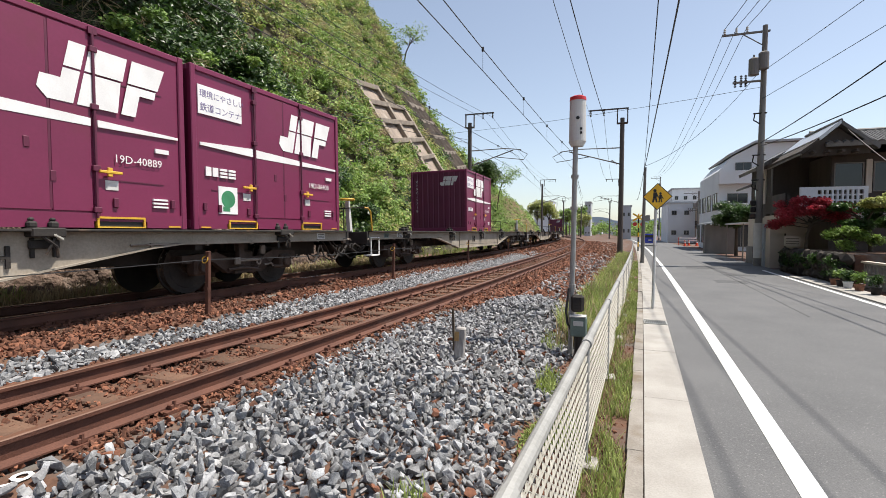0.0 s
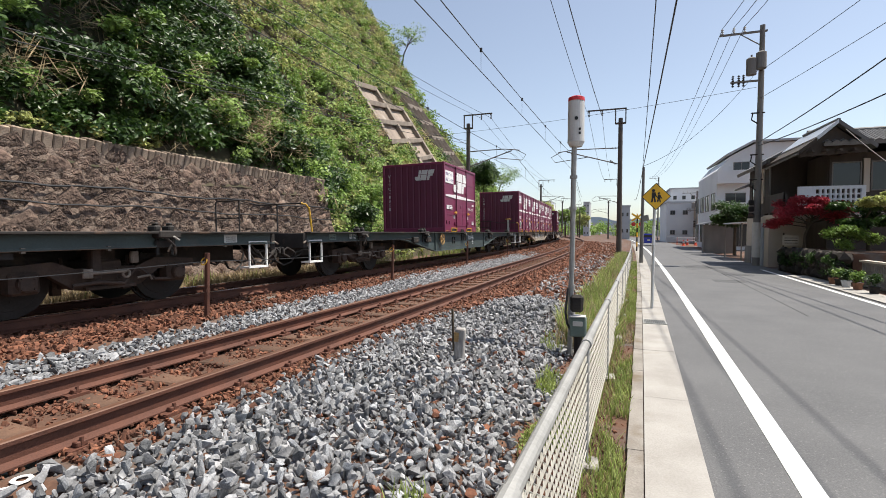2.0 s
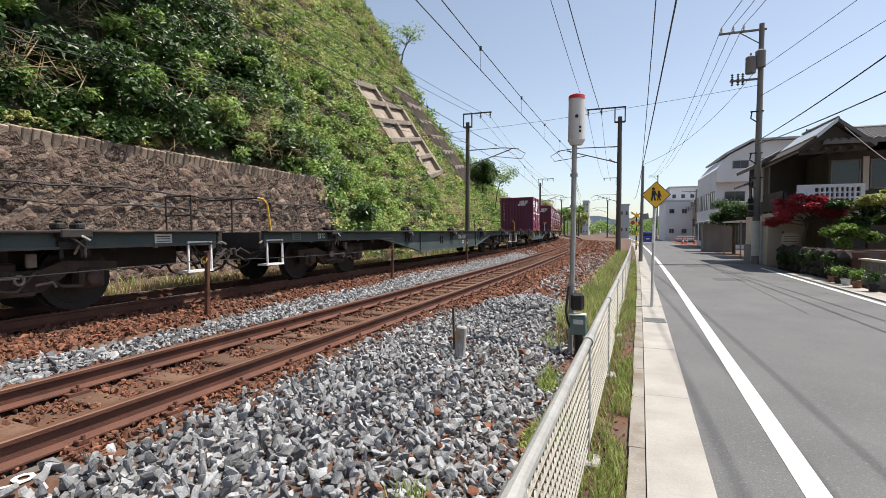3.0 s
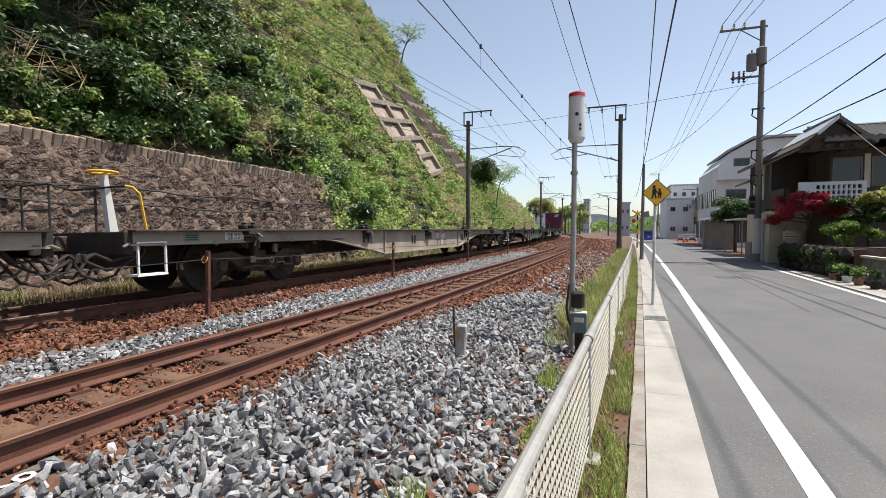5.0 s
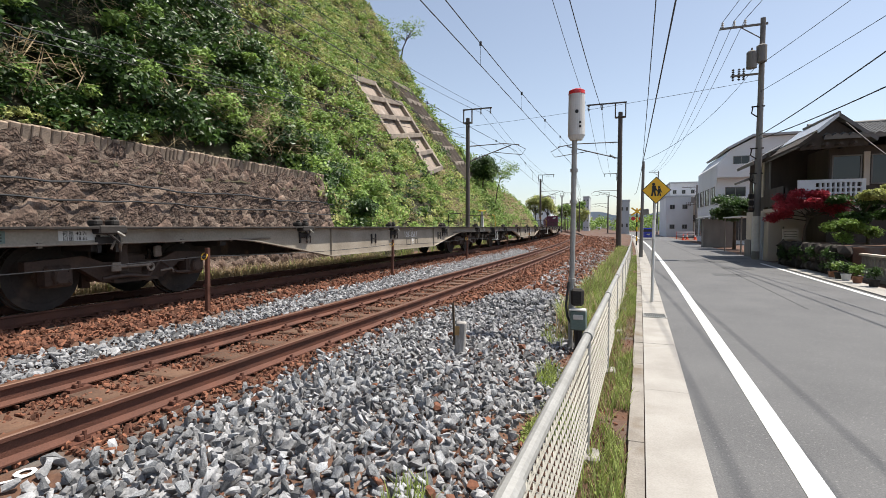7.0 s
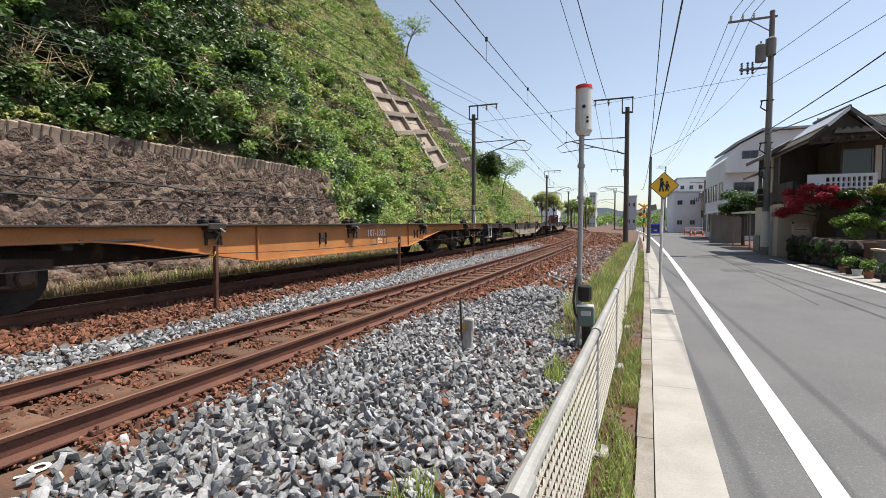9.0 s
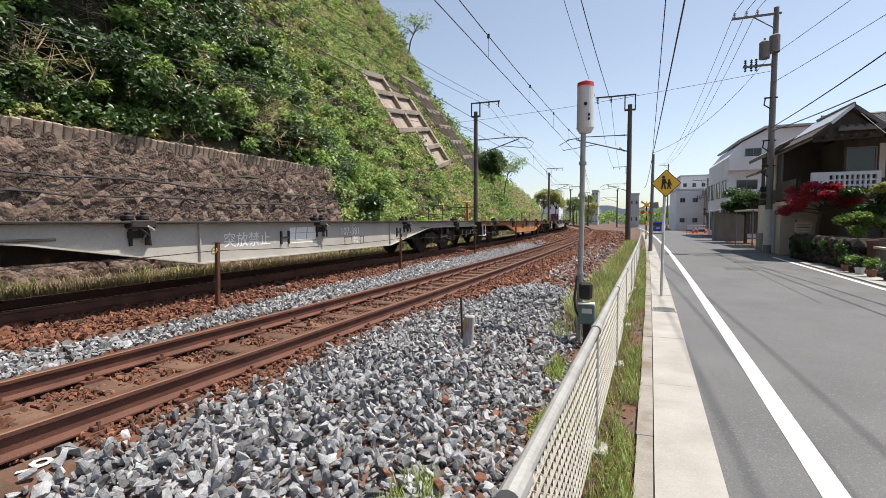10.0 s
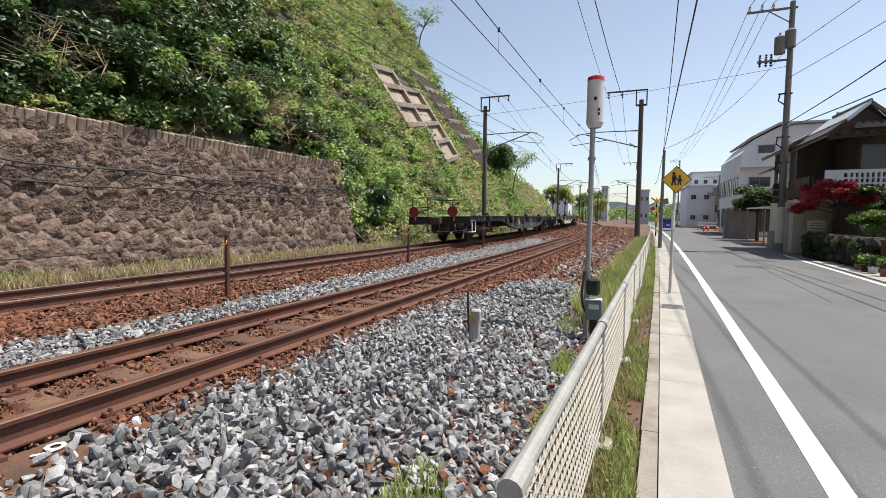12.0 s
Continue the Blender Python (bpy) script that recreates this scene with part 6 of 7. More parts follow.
    cover("dry_stems", "dry brown reeds at the foot of the far slope", 260, 110, 0.7, M_DRY, 50, 78, 0.2, 3.6, 0.9, 0.8, 0.3, 0.07)
    cover("slope_shrubs", "leafy shrubs at the foot of the slope by the mast", 70, 110, 0.2, M_LEAF, 45, 58, 0.8, 4.2, 1.0, 0.9, 0.8)
    # the ridge against the sky
    ys = rng.uniform(44, 60, 240)
    c = np.array([tuple(hill_pt(y, (hill_crest(y) - 0.6) / 1.45)) for y in ys]) + rng.normal(0, 0.35, (240, 3))
    p = clumps(24000, c, rng.uniform(0.4, 1.0, 240), 0.8)
    leaf_cloud("ridge_shrubs", p, 0.26, M_LEAF, label="green shrubs along the ridge of the hill", category="shrubs", kind="stuff")


def tree(name, label, x, y, z, h, spread, n_leaf, size, material, seed, trunk_r=0.12, lean=(0, 0), squash=0.6, limbs=9, clump_r=0.45, cat="tree"):
    t = thing(name, label, cat, pose(x, y, z))
    r = random.Random(seed)
    bm = bmesh.new()
    top = Vector((lean[0], lean[1], h * 0.72))
    mid = Vector((lean[0] * 0.3 + r.uniform(-0.1, 0.1), lean[1] * 0.3, h * 0.35))
    tube(bm, (0, 0, 0), mid, trunk_r, trunk_r * 0.75, 10)
    tube(bm, mid, top, trunk_r * 0.75, trunk_r * 0.3, 10)
    ends = []
    for i in range(limbs):
        a = 2 * math.pi * i / limbs + r.uniform(-0.4, 0.4)
        u = r.uniform(0.3, 1.0)
        s = mid.lerp(top, u)
        e = s + Vector((math.cos(a) * spread * r.uniform(0.5, 1.0), math.sin(a) * spread * r.uniform(0.5, 1.0), h * r.uniform(0.02, 0.26)))
        k = s.lerp(e, 0.5) + Vector((0, 0, h * 0.03))
        tube(bm, s, k, trunk_r * 0.4, trunk_r * 0.25, 6)
        tube(bm, k, e, trunk_r * 0.25, trunk_r * 0.08, 6)
        ends += [tuple(e), tuple(k.lerp(e, 0.6) + Vector((r.uniform(-0.2, 0.2) * spread, r.uniform(-0.2, 0.2) * spread, 0.06 * h)))]
    ends.append((top.x, top.y, h * 0.9))
    part("trunk", bm, M_BARK, t)
    p = clumps(n_leaf, ends, np.full(len(ends), clump_r), squash, 0.2)
    leaf_cloud("crown", p, size, material, t)
    return t


hill_leaves()
tree("red_maple", "red-leaved garden maple on a slim dark trunk", 7.15, 23.0, ROAD_Z + 0.7, 2.35, 1.3, 17000, 0.10, M_RED_LEAF, 3, 0.07, (0.3, 0), 0.5, 20, 0.36)
tree("garden_pine", "clipped garden pine with layered green pads", 8.8, 21.8, ROAD_Z + 0.4, 2.3, 1.05, 12000, 0.11, M_LEAF_D, 5, 0.09, (-0.2, 0), 0.4, 10, 0.38)
tree("garden_tree", "yellow-green garden tree with layered foliage", 8.5, 19.4, ROAD_Z + 0.7, 2.5, 1.0, 13000, 0.11, M_LEAF_Y, 8, 0.07, (0.2, 0), 0.4, 9, 0.34)
tree("garden_shrub", "low green garden shrub behind the planter", 7.9, 21.2, ROAD_Z + 0.4, 1.5, 0.8, 5200, 0.1, M_LEAF, 9, 0.05, (0, 0), 0.6, 8, 0.32, "shrub")
tree("clipped_tree", "layered green clipped roadside tree", 7.9, 38.5, ROAD_Z, 3.9, 1.5, 13000, 0.16, M_LEAF_D, 12, 0.12, (0, 0), 0.6, 20, 0.6)
tree("hill_tree", "dark bushy tree beside the masts", -13.4, 48.6, 2.8, 5.6, 1.3, 11000, 0.2, M_LEAF_D, 15, 0.12, (0.3, 0), 0.95, 16, 0.7)
tree("thin_tree", "slender light-leaved tree leaning from the slope", -11.9, 49.0, 3.4, 5.0, 2.0, 1500, 0.18, M_LEAF, 16, 0.06, (0.8, 0), 0.8, 16, 0.75)
tree("ridge_tree", "sparse light tree leaning out from the ridge", -22.9, 49.3, 19.6, 4.6, 1.6, 700, 0.22, M_LEAF, 21, 0.09, (1.3, 0), 0.7, 12, 0.95)
for i, (x, y, hh) in enumerate(((-17, 128, 9.5), (-13.5, 140, 8), (-21, 134, 10.5), (-12, 165, 10), (-10.6, 152, 7))):
    tree("street_tree", "far green tree beside the line", x, y, -0.3, hh, 2.3, 3200, 0.45, M_LEAF if i % 2 else M_LEAF_Y, 30 + i, 0.2, (0, 0), 0.8, 10, 1.3)
# dark woods high on the near slope: bare trunks, unseen crowns leaning out to shade it
for i in range(22):
    y = -3.0 + i * 0.66 + rng.uniform(-0.3, 0.3)
    d = rng.uniform(2.6, 6.5)
    b = hill_pt(y, d)
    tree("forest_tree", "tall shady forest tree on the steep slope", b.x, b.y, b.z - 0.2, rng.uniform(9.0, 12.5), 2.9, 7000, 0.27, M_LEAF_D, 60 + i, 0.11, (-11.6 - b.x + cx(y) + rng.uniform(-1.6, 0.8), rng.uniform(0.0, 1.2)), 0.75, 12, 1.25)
p = clumps(16000, [(rng.uniform(-60, 40), rng.uniform(190, 260), rng.uniform(0.5, 4.5)) for i in range(130)], np.full(130, 3.0), 0.8, 0.3)
leaf_cloud("far_trees", p, 0.9, M_LEAF, label="far green trees between the town's houses", category="trees", kind="stuff")


# ---- concrete lattices on the slope ----
def lattice(name, y_low, y_high, z_low, z_high, width, cols, rows, rise):
    t = thing(name, "weathered concrete lattice frame holding the slope", "slope lattice", kind="structure")

    def at(u, v):
        y = y_low + (y_high - y_low) * v + (u - 0.5) * width
        z = z_low + (z_high - z_low) * v + rise * u
        fz = hill_pt(y, 0).z
        p = hill_pt(y, (z - fz) / 1.45)
        return p + Vector((0.82, 0, 0.57)) * 0.34

    def beam(p, q, w, name_):
        bm = bmesh.new()
        d = (q - p)
        m = Matrix.Translation((p + q) / 2) @ d.to_track_quat("Y", "X").to_matrix().to_4x4()
        box(bm, -w, w, -d.length / 2 - w * 0.9, d.length / 2 + w * 0.9, -w, w, m, bevel=0.02)
        part(name_, bm, M_CONC_OLD, t)
    # the stepped outline of the nearer lattice: no field low at the near side nor at the far upper corner
    gone = {(0, 0), (0, 1), (1, 4)} if cols == 2 else set()
    for i in range(cols + 1):
        for j in range(rows):
            if any((k, j) not in gone for k in (i - 1, i) if 0 <= k < cols):
                beam(at(i / cols, j / rows), at(i / cols, (j + 1) / rows), 0.15, "rib")
    for j in range(rows + 1):
        for i in range(cols):
            if all((i, k) in gone for k in (j - 1, j) if 0 <= k < rows):
                continue
            beam(at(i / cols, j / rows), at((i + 1) / cols, j / rows), 0.17, "cross_beam")
    for i in range(cols):
        for j in range(rows):
            if (i, j) in gone:
                continue
            bm = bmesh.new()
            q = [at(u, v) - Vector((0.82, 0, 0.57)) * 0.22 for u, v in ((i / cols, j / rows), ((i + 1) / cols, j / rows), ((i + 1) / cols, (j + 1) / rows), (i / cols, (j + 1) / rows))]
            bm.faces.new([bm.verts.new(p) for p in q])
            part("infill_panel", bm, M_INFILL, t, "stained sprayed concrete panel")


for spec in LATTICES:
    lattice("slope_lattice", *spec)


# ---- garden front: planters and pots ----
def build_garden():
    g = thing("garden_wall", "low stone garden wall, shade put into its dark colour, planting on top", "garden wall", pose(0, 0, ROAD_Z))
    for i in range(23):
        for j in range(3):
            bm = bmesh.new()
            y = 18.3 + i * 0.26
            w = rng.uniform(0.20, 0.25)
            k = rng.uniform(0.17, 0.27)
            for q in rng.normal(0, 1, (16, 3)):
                q = Vector(q).normalized()
                bm.verts.new(Vector((6.75 + rng.uniform(-0.02, 0.02), y, 0.17 + j * 0.31)) + Vector((q.x * 0.26, q.y * k, q.z * 0.25)))
            bmesh.ops.convex_hull(bm, input=bm.verts[:])
            part("boulder", bm, M_ROCK, g)
    bm = bmesh.new()
    box(bm, 6.95, 9.5, 18.2, 24.4, 0, 0.95)
    part("soil_bed", bm, M_DIRT, g)
    leaf_cloud("rock_shrubs", clumps(7000, [(6.62 + rng.uniform(-0.05, 0.25), 18.4 + i * 0.42, rng.uniform(0.2, 0.75)) for i in range(14)], np.full(14, 0.3), 0.8, 0.3) + np.array((0, 0, ROAD_Z)), 0.08, M_LEAF_D, label="dark low shrubs over the garden rocks", category="shrubs", kind="stuff")
    s = thing("notice_board", "small yellowish notice board on a post", "notice board", pose(6.9, 24.6, ROAD_Z + 0.7))
    bm = bmesh.new()
    box(bm, -0.02, 0.02, -0.05, 0.05, 0, 0.9)
    part("post", bm, M_BARK, s)
    bm = bmesh.new()
    box(bm, -0.04, 0.55, -0.06, -0.02, 0.35, 0.8)
    part("board", bm, M_PLASTER, s, "faded yellowish board")
    for j in range(3):
        bm = bmesh.new()
        box(bm, 0.02, 0.5, -0.066, -0.06, 0.44 + j * 0.11, 0.47 + j * 0.11)
        part("text_bar", bm, M_BARK, s)
    f = thing("block_fence", "low fence of pierced concrete blocks", "block fence", pose(0, 0, ROAD_Z))
    for i in range(9):
        for j in range(2):
            bm = bmesh.new()
            y0 = 14.3 + i * 0.4
            for a, b, c_, d in ((0, 0.38, 0, 0.05), (0, 0.38, 0.25, 0.3), (0, 0.05, 0.05, 0.25), (0.33, 0.38, 0.05, 0.25), (0.165, 0.215, 0.05, 0.25)):
                box(bm, 7.05, 7.17, y0 + a, y0 + b, 0.1 + j * 0.31 + c_, 0.1 + j * 0.31 + d)
            part("block", bm, M_POLE, f)
    bm = bmesh.new()
    box(bm, 7.0, 7.22, 14.2, 18.0, 0.0, 0.1)
    part("base", bm, M_POLE, f)
    bm = bmesh.new()
    box(bm, 7.02, 7.2, 14.2, 18.0, 0.72, 0.78)
    part("coping", bm, M_PLASTER, f)
    for i, (y, mm) in enumerate(((17.9, M_TERRA), (17.45, M_BLACK), (17.0, M_WHITEB), (16.3, M_TERRA), (15.4, M_BLACK))):
        x = 6.35
        p = thing("flower_pot", "potted green plant by the garden wall", "flower pot", pose(x, y, ROAD_Z), group="flower pots")
        bm = bmesh.new()
        tube(bm, (0, 0, 0), (0, 0, 0.2), 0.09, 0.12, 14)
        tube(bm, (0, 0, 0.185), (0, 0, 0.215), 0.13, 0.13, 14)
        part("pot", bm, mm, p)
        leaf_cloud("plant", clumps(420, [(0, 0, 0.36), (0.06, 0.04, 0.44), (-0.06, -0.04, 0.4)], np.array([0.2, 0.16, 0.17]), 0.8, 0.1), 0.075, M_LEAF if i % 2 else M_LEAF_D, p, kind="stuff")
    r = thing("side_pavement", "pale concrete apron in front of the garden", "pavement", kind="structure")
    a = ribbon("slab", 5.12, 5.75, ROAD_Z + 0.03, 4, 21, M_CONC, 0.06)
    a.parent = r


build_garden()


# ---- grass ----
def blades(name, label, n, place, h, material, w=0.006):
    """Grass: bent narrow blades."""
    p = place(n)
    n = len(p)
    a = rng.uniform(0, 2 * math.pi, n)
    hh = h * rng.uniform(0.4, 1.3, n)
    lean = rng.uniform(0.1, 0.7, n)[:, None] * hh[:, None] * np.stack([np.cos(a), np.sin(a), np.zeros(n)], 1)
    sd = np.stack([-np.sin(a), np.cos(a), np.zeros(n)], 1) * w
    up = np.array((0, 0, 1.0)) * hh[:, None]
    v = np.empty((n, 6, 3))
    v[:, 0], v[:, 1] = p - sd, p + sd
    v[:, 2], v[:, 3] = p + sd * 0.8 + up * 0.55 + lean * 0.35, p - sd * 0.8 + up * 0.55 + lean * 0.35
    v[:, 4], v[:, 5] = p + sd * 0.15 + up * 0.95 + lean, p - sd * 0.15 + up * 0.95 + lean
    b = np.arange(n)[:, None] * 6
    f = np.concatenate([b + np.array((0, 1, 2, 3)), b + np.array((3, 2, 4, 5))])
    arrays(name, v.reshape(-1, 3), f, material, label=label, category="grass", kind="stuff")


def strip(o0, o1, y0, y1, z=None, fn=rx, patch=0.0, seed=0.0):
    def place(n):
        y = y0 + (y1 - y0) * rng.uniform(0, 1, n) ** 1.5
        o = rng.uniform(o0, o1, n)
        if patch:
            keep = np.array([noise.noise((a * 0.9 + seed, b * 2.2, seed)) > patch for a, b in zip(y, o)])
            y, o = y[keep], o[keep]
        zz = np.array([ground_z(a) for a in o]) if z is None else np.full(len(o), z)
        return np.stack([o + np.array([fn(t) for t in y]), y, zz], 1)
    return place


blades("verge_grass", "bright green weeds along the concrete edging", 6500, strip(-0.22, -0.075, 1.0, 28, patch=-0.12, seed=4.0), 0.11, M_GRASS, 0.004)
blades("verge_grass", "thin green weeds under the fence", 2600, strip(-0.36, -0.2, 1.0, 28, patch=0.0, seed=8.0), 0.13, M_GRASS, 0.004)
blades("verge_grass", "dry yellow grass between the fence and the gutter", 9000, strip(-0.34, -0.075, 0.5, 18, patch=-0.3, seed=11.0), 0.055, M_DRY, 0.004)
leaf_cloud("verge_weeds", strip(-0.24, -0.09, 1.5, 20, patch=0.05, seed=4.0)(2600) + np.array((0, 0, 0.04)), 0.026, M_GRASS, label="small broad-leaved weeds beside the edging", category="weeds", kind="stuff")
blades("fence_weeds", "green weeds on the railway side of the fence", 9000, strip(-0.95, -0.36, 1.5, 9, patch=0.18, seed=2.0), 0.12, M_GRASS, 0.005)
leaf_cloud("fence_weeds", strip(-0.95, -0.4, 1.8, 8, patch=0.15, seed=2.0)(9000) + np.array((0, 0, 0.05)), 0.03, M_GRASS, label="small yellowish weeds beside the fence", category="weeds", kind="stuff")
blades("fence_weeds", "tall bright grass along the fence beyond the beacon", 19000, strip(-1.15, -0.34, 6.8, 34, patch=-0.2, seed=1.0), 0.34, M_GRASS, 0.008)
blades("fence_weeds", "pale dry stalks among the grass along the fence", 2200, strip(-1.1, -0.34, 6.5, 32), 0.42, M_DRY, 0.006)
blades("ballast_weeds", "tuft of yellow-green weeds in the ballast", 3600, strip(-1.25, -0.75, 2.0, 7.5, patch=0.2, seed=5.0), 0.12, M_GRASS, 0.005)
blades("wall_foot_grass", "tall pale dry grass at the foot of the stone wall", 13000, strip(-9.95, -8.7, 0.5, 17, z=-0.12, fn=cx, patch=0.0, seed=7.0), 0.26, M_DRY, 0.007)
blades("wall_foot_grass", "green grass at the foot of the stone wall", 6000, strip(-9.95, -9.0, 4.0, 34, z=-0.12, fn=cx, patch=0.16, seed=9.0), 0.32, M_GRASS, 0.009)


# ---- crossing signal and boxes far along the verge ----
t = thing("crossing_signal", "yellow and black level crossing signal post", "crossing signal", pose(1.72, 44.0, ROAD_Z))
for k in range(8):
    bm = bmesh.new()
    tube(bm, (0, 0, k * 0.4), (0, 0, k * 0.4 + 0.4), 0.06, n=10)
    part("band", bm, M_SIGNY if k % 2 else M_SIGNB, t)
bm = bmesh.new()
for a in (-35, 35):
    box(bm, -0.55, 0.55, -0.02, 0.02, -0.07, 0.07, pose(0, -0.09 - 0.03 * (a > 0), 2.9, 0, a, 0))
part("crossed_boards", bm, M_SIGNY, t)
for x in (-0.3, 0.3):
    bm = bmesh.new()
    tube(bm, (x, -0.06, 2.3), (x, -0.2, 2.3), 0.17, n=16)
    part("lamp", bm, M_REDP, t)


# ---- ballast stones ----
def rock_shapes(k=18):
    """Angular crushed stones of unit size: the hull of a few points on a flattened block."""
    out = []
    for i in range(k):
        r = np.random.default_rng(100 + i)
        size = np.array((r.uniform(0.62, 0.85), r.uniform(0.42, 0.62), r.uniform(0.26, 0.45)))
        p = r.uniform(-1, 1, (13, 3))
        p /= (np.abs(p) ** 5).sum(1)[:, None] ** 0.2
        bm = bmesh.new()
        for q in p * r.uniform(0.86, 1.0, (13, 1)) * size:
            bm.verts.new(q)
        res = bmesh.ops.convex_hull(bm, input=bm.verts[:])
        bmesh.ops.delete(bm, geom=[g for g in res["geom_interior"] if isinstance(g, bmesh.types.BMVert)], context="VERTS")
        bmesh.ops.triangulate(bm, faces=bm.faces[:])
        bm.verts.index_update()
        out.append((np.array([tuple(v.co) for v in bm.verts]), np.array([[v.index for v in f.verts] for f in bm.faces])))
        bm.free()
    return out


SHAPES = rock_shapes()


def stones(name, label, places, size, material, parent=None):
    """Thousands of stones joined: too many to count."""
    pick = rng.integers(0, len(SHAPES), len(places))
    vs, fs, base = [], [], 0
    for i, (sv, sf) in enumerate(SHAPES):
        at = places[pick == i]
        n = len(at)
        s = size * np.exp(rng.normal(0, 0.3, n))
        q = rng.normal(0, 1, (n, 4))
        q[:, 0] += 0.8
        q /= np.linalg.norm(q, axis=1)[:, None]
        w, x, y, z = q.T
        R = np.stack([1 - 2 * (y * y + z * z), 2 * (x * y - z * w), 2 * (x * z + y * w), 2 * (x * y + z * w), 1 - 2 * (x * x + z * z), 2 * (y * z - x * w),
                      2 * (x * z - y * w), 2 * (y * z + x * w), 1 - 2 * (x * x + y * y)], 1).reshape(n, 3, 3)
        v = np.einsum("nij,kj->nki", R, sv) * s[:, None, None] + at[:, None, :]
        vs.append(v.reshape(-1, 3))
        fs.append((np.arange(n)[:, None, None] * len(sv) + sf[None]).reshape(-1, 3) + base)
        base += n * len(sv)
    return arrays(name, np.concatenate(vs), np.concatenate(fs), material, parent, "stuff", label, "ballast")


def bed(n, o0, o1, y0, y1, power=1.6, lift=0.02, keep=None):
    y = y0 + (y1 - y0) * rng.uniform(0, 1, n) ** power
    o = rng.uniform(o0, o1, n)
    if keep is not None:
        k = keep(o, y)
        y, o = y[k], o[k]
    z = np.array([ground_z(a) for a in o]) + rng.uniform(-0.01, lift, len(o))
    b = np.clip((o + 1.7) / 1.3, 0, 1)
    x = o + np.array([cx(t) for t in y]) * (1 - b) + np.array([rx(t) for t in y]) * b
    return np.stack([x, y, z], 1)


def packed(o0, o1, y0, y1, cell, lift, keep=None, fill=1.0):
    """Stones side by side on a jittered lattice, so that each stands apart from the next."""
    o, y = np.meshgrid(np.arange(o0, o1, cell), np.arange(y0, y1, cell))
    o, y = o.ravel() + rng.normal(0, cell * 0.2, o.size), y.ravel() + rng.normal(0, cell * 0.2, y.size)
    k = rng.uniform(0, 1, o.size) < fill
    o, y = o[k], y[k]
    if keep is not None:
        k = keep(o, y)
        o, y = o[k], y[k]
    z = np.interp(o, [p[0] for p in PROFILE], [p[1] for p in PROFILE]) + lift + rng.uniform(-0.008, 0.008, len(o))
    b = np.clip((o + 1.7) / 1.3, 0, 1)
    x = o + np.array([cx(t) for t in y]) * (1 - b) + np.array([rx(t) for t in y]) * b
    return np.stack([x, y, z], 1)


def rusty_edge(o, y):
    """Where rust-stained stones give way to fresh grey ones beside the near track."""
    e = -2.9 + 0.05 * np.sin(y * 0.9) + 0.04 * np.sin(y * 2.3) + np.where(y > 6, (y - 6) * 0.06, 0)
    return o > e + rng.normal(0, 0.08, len(o))


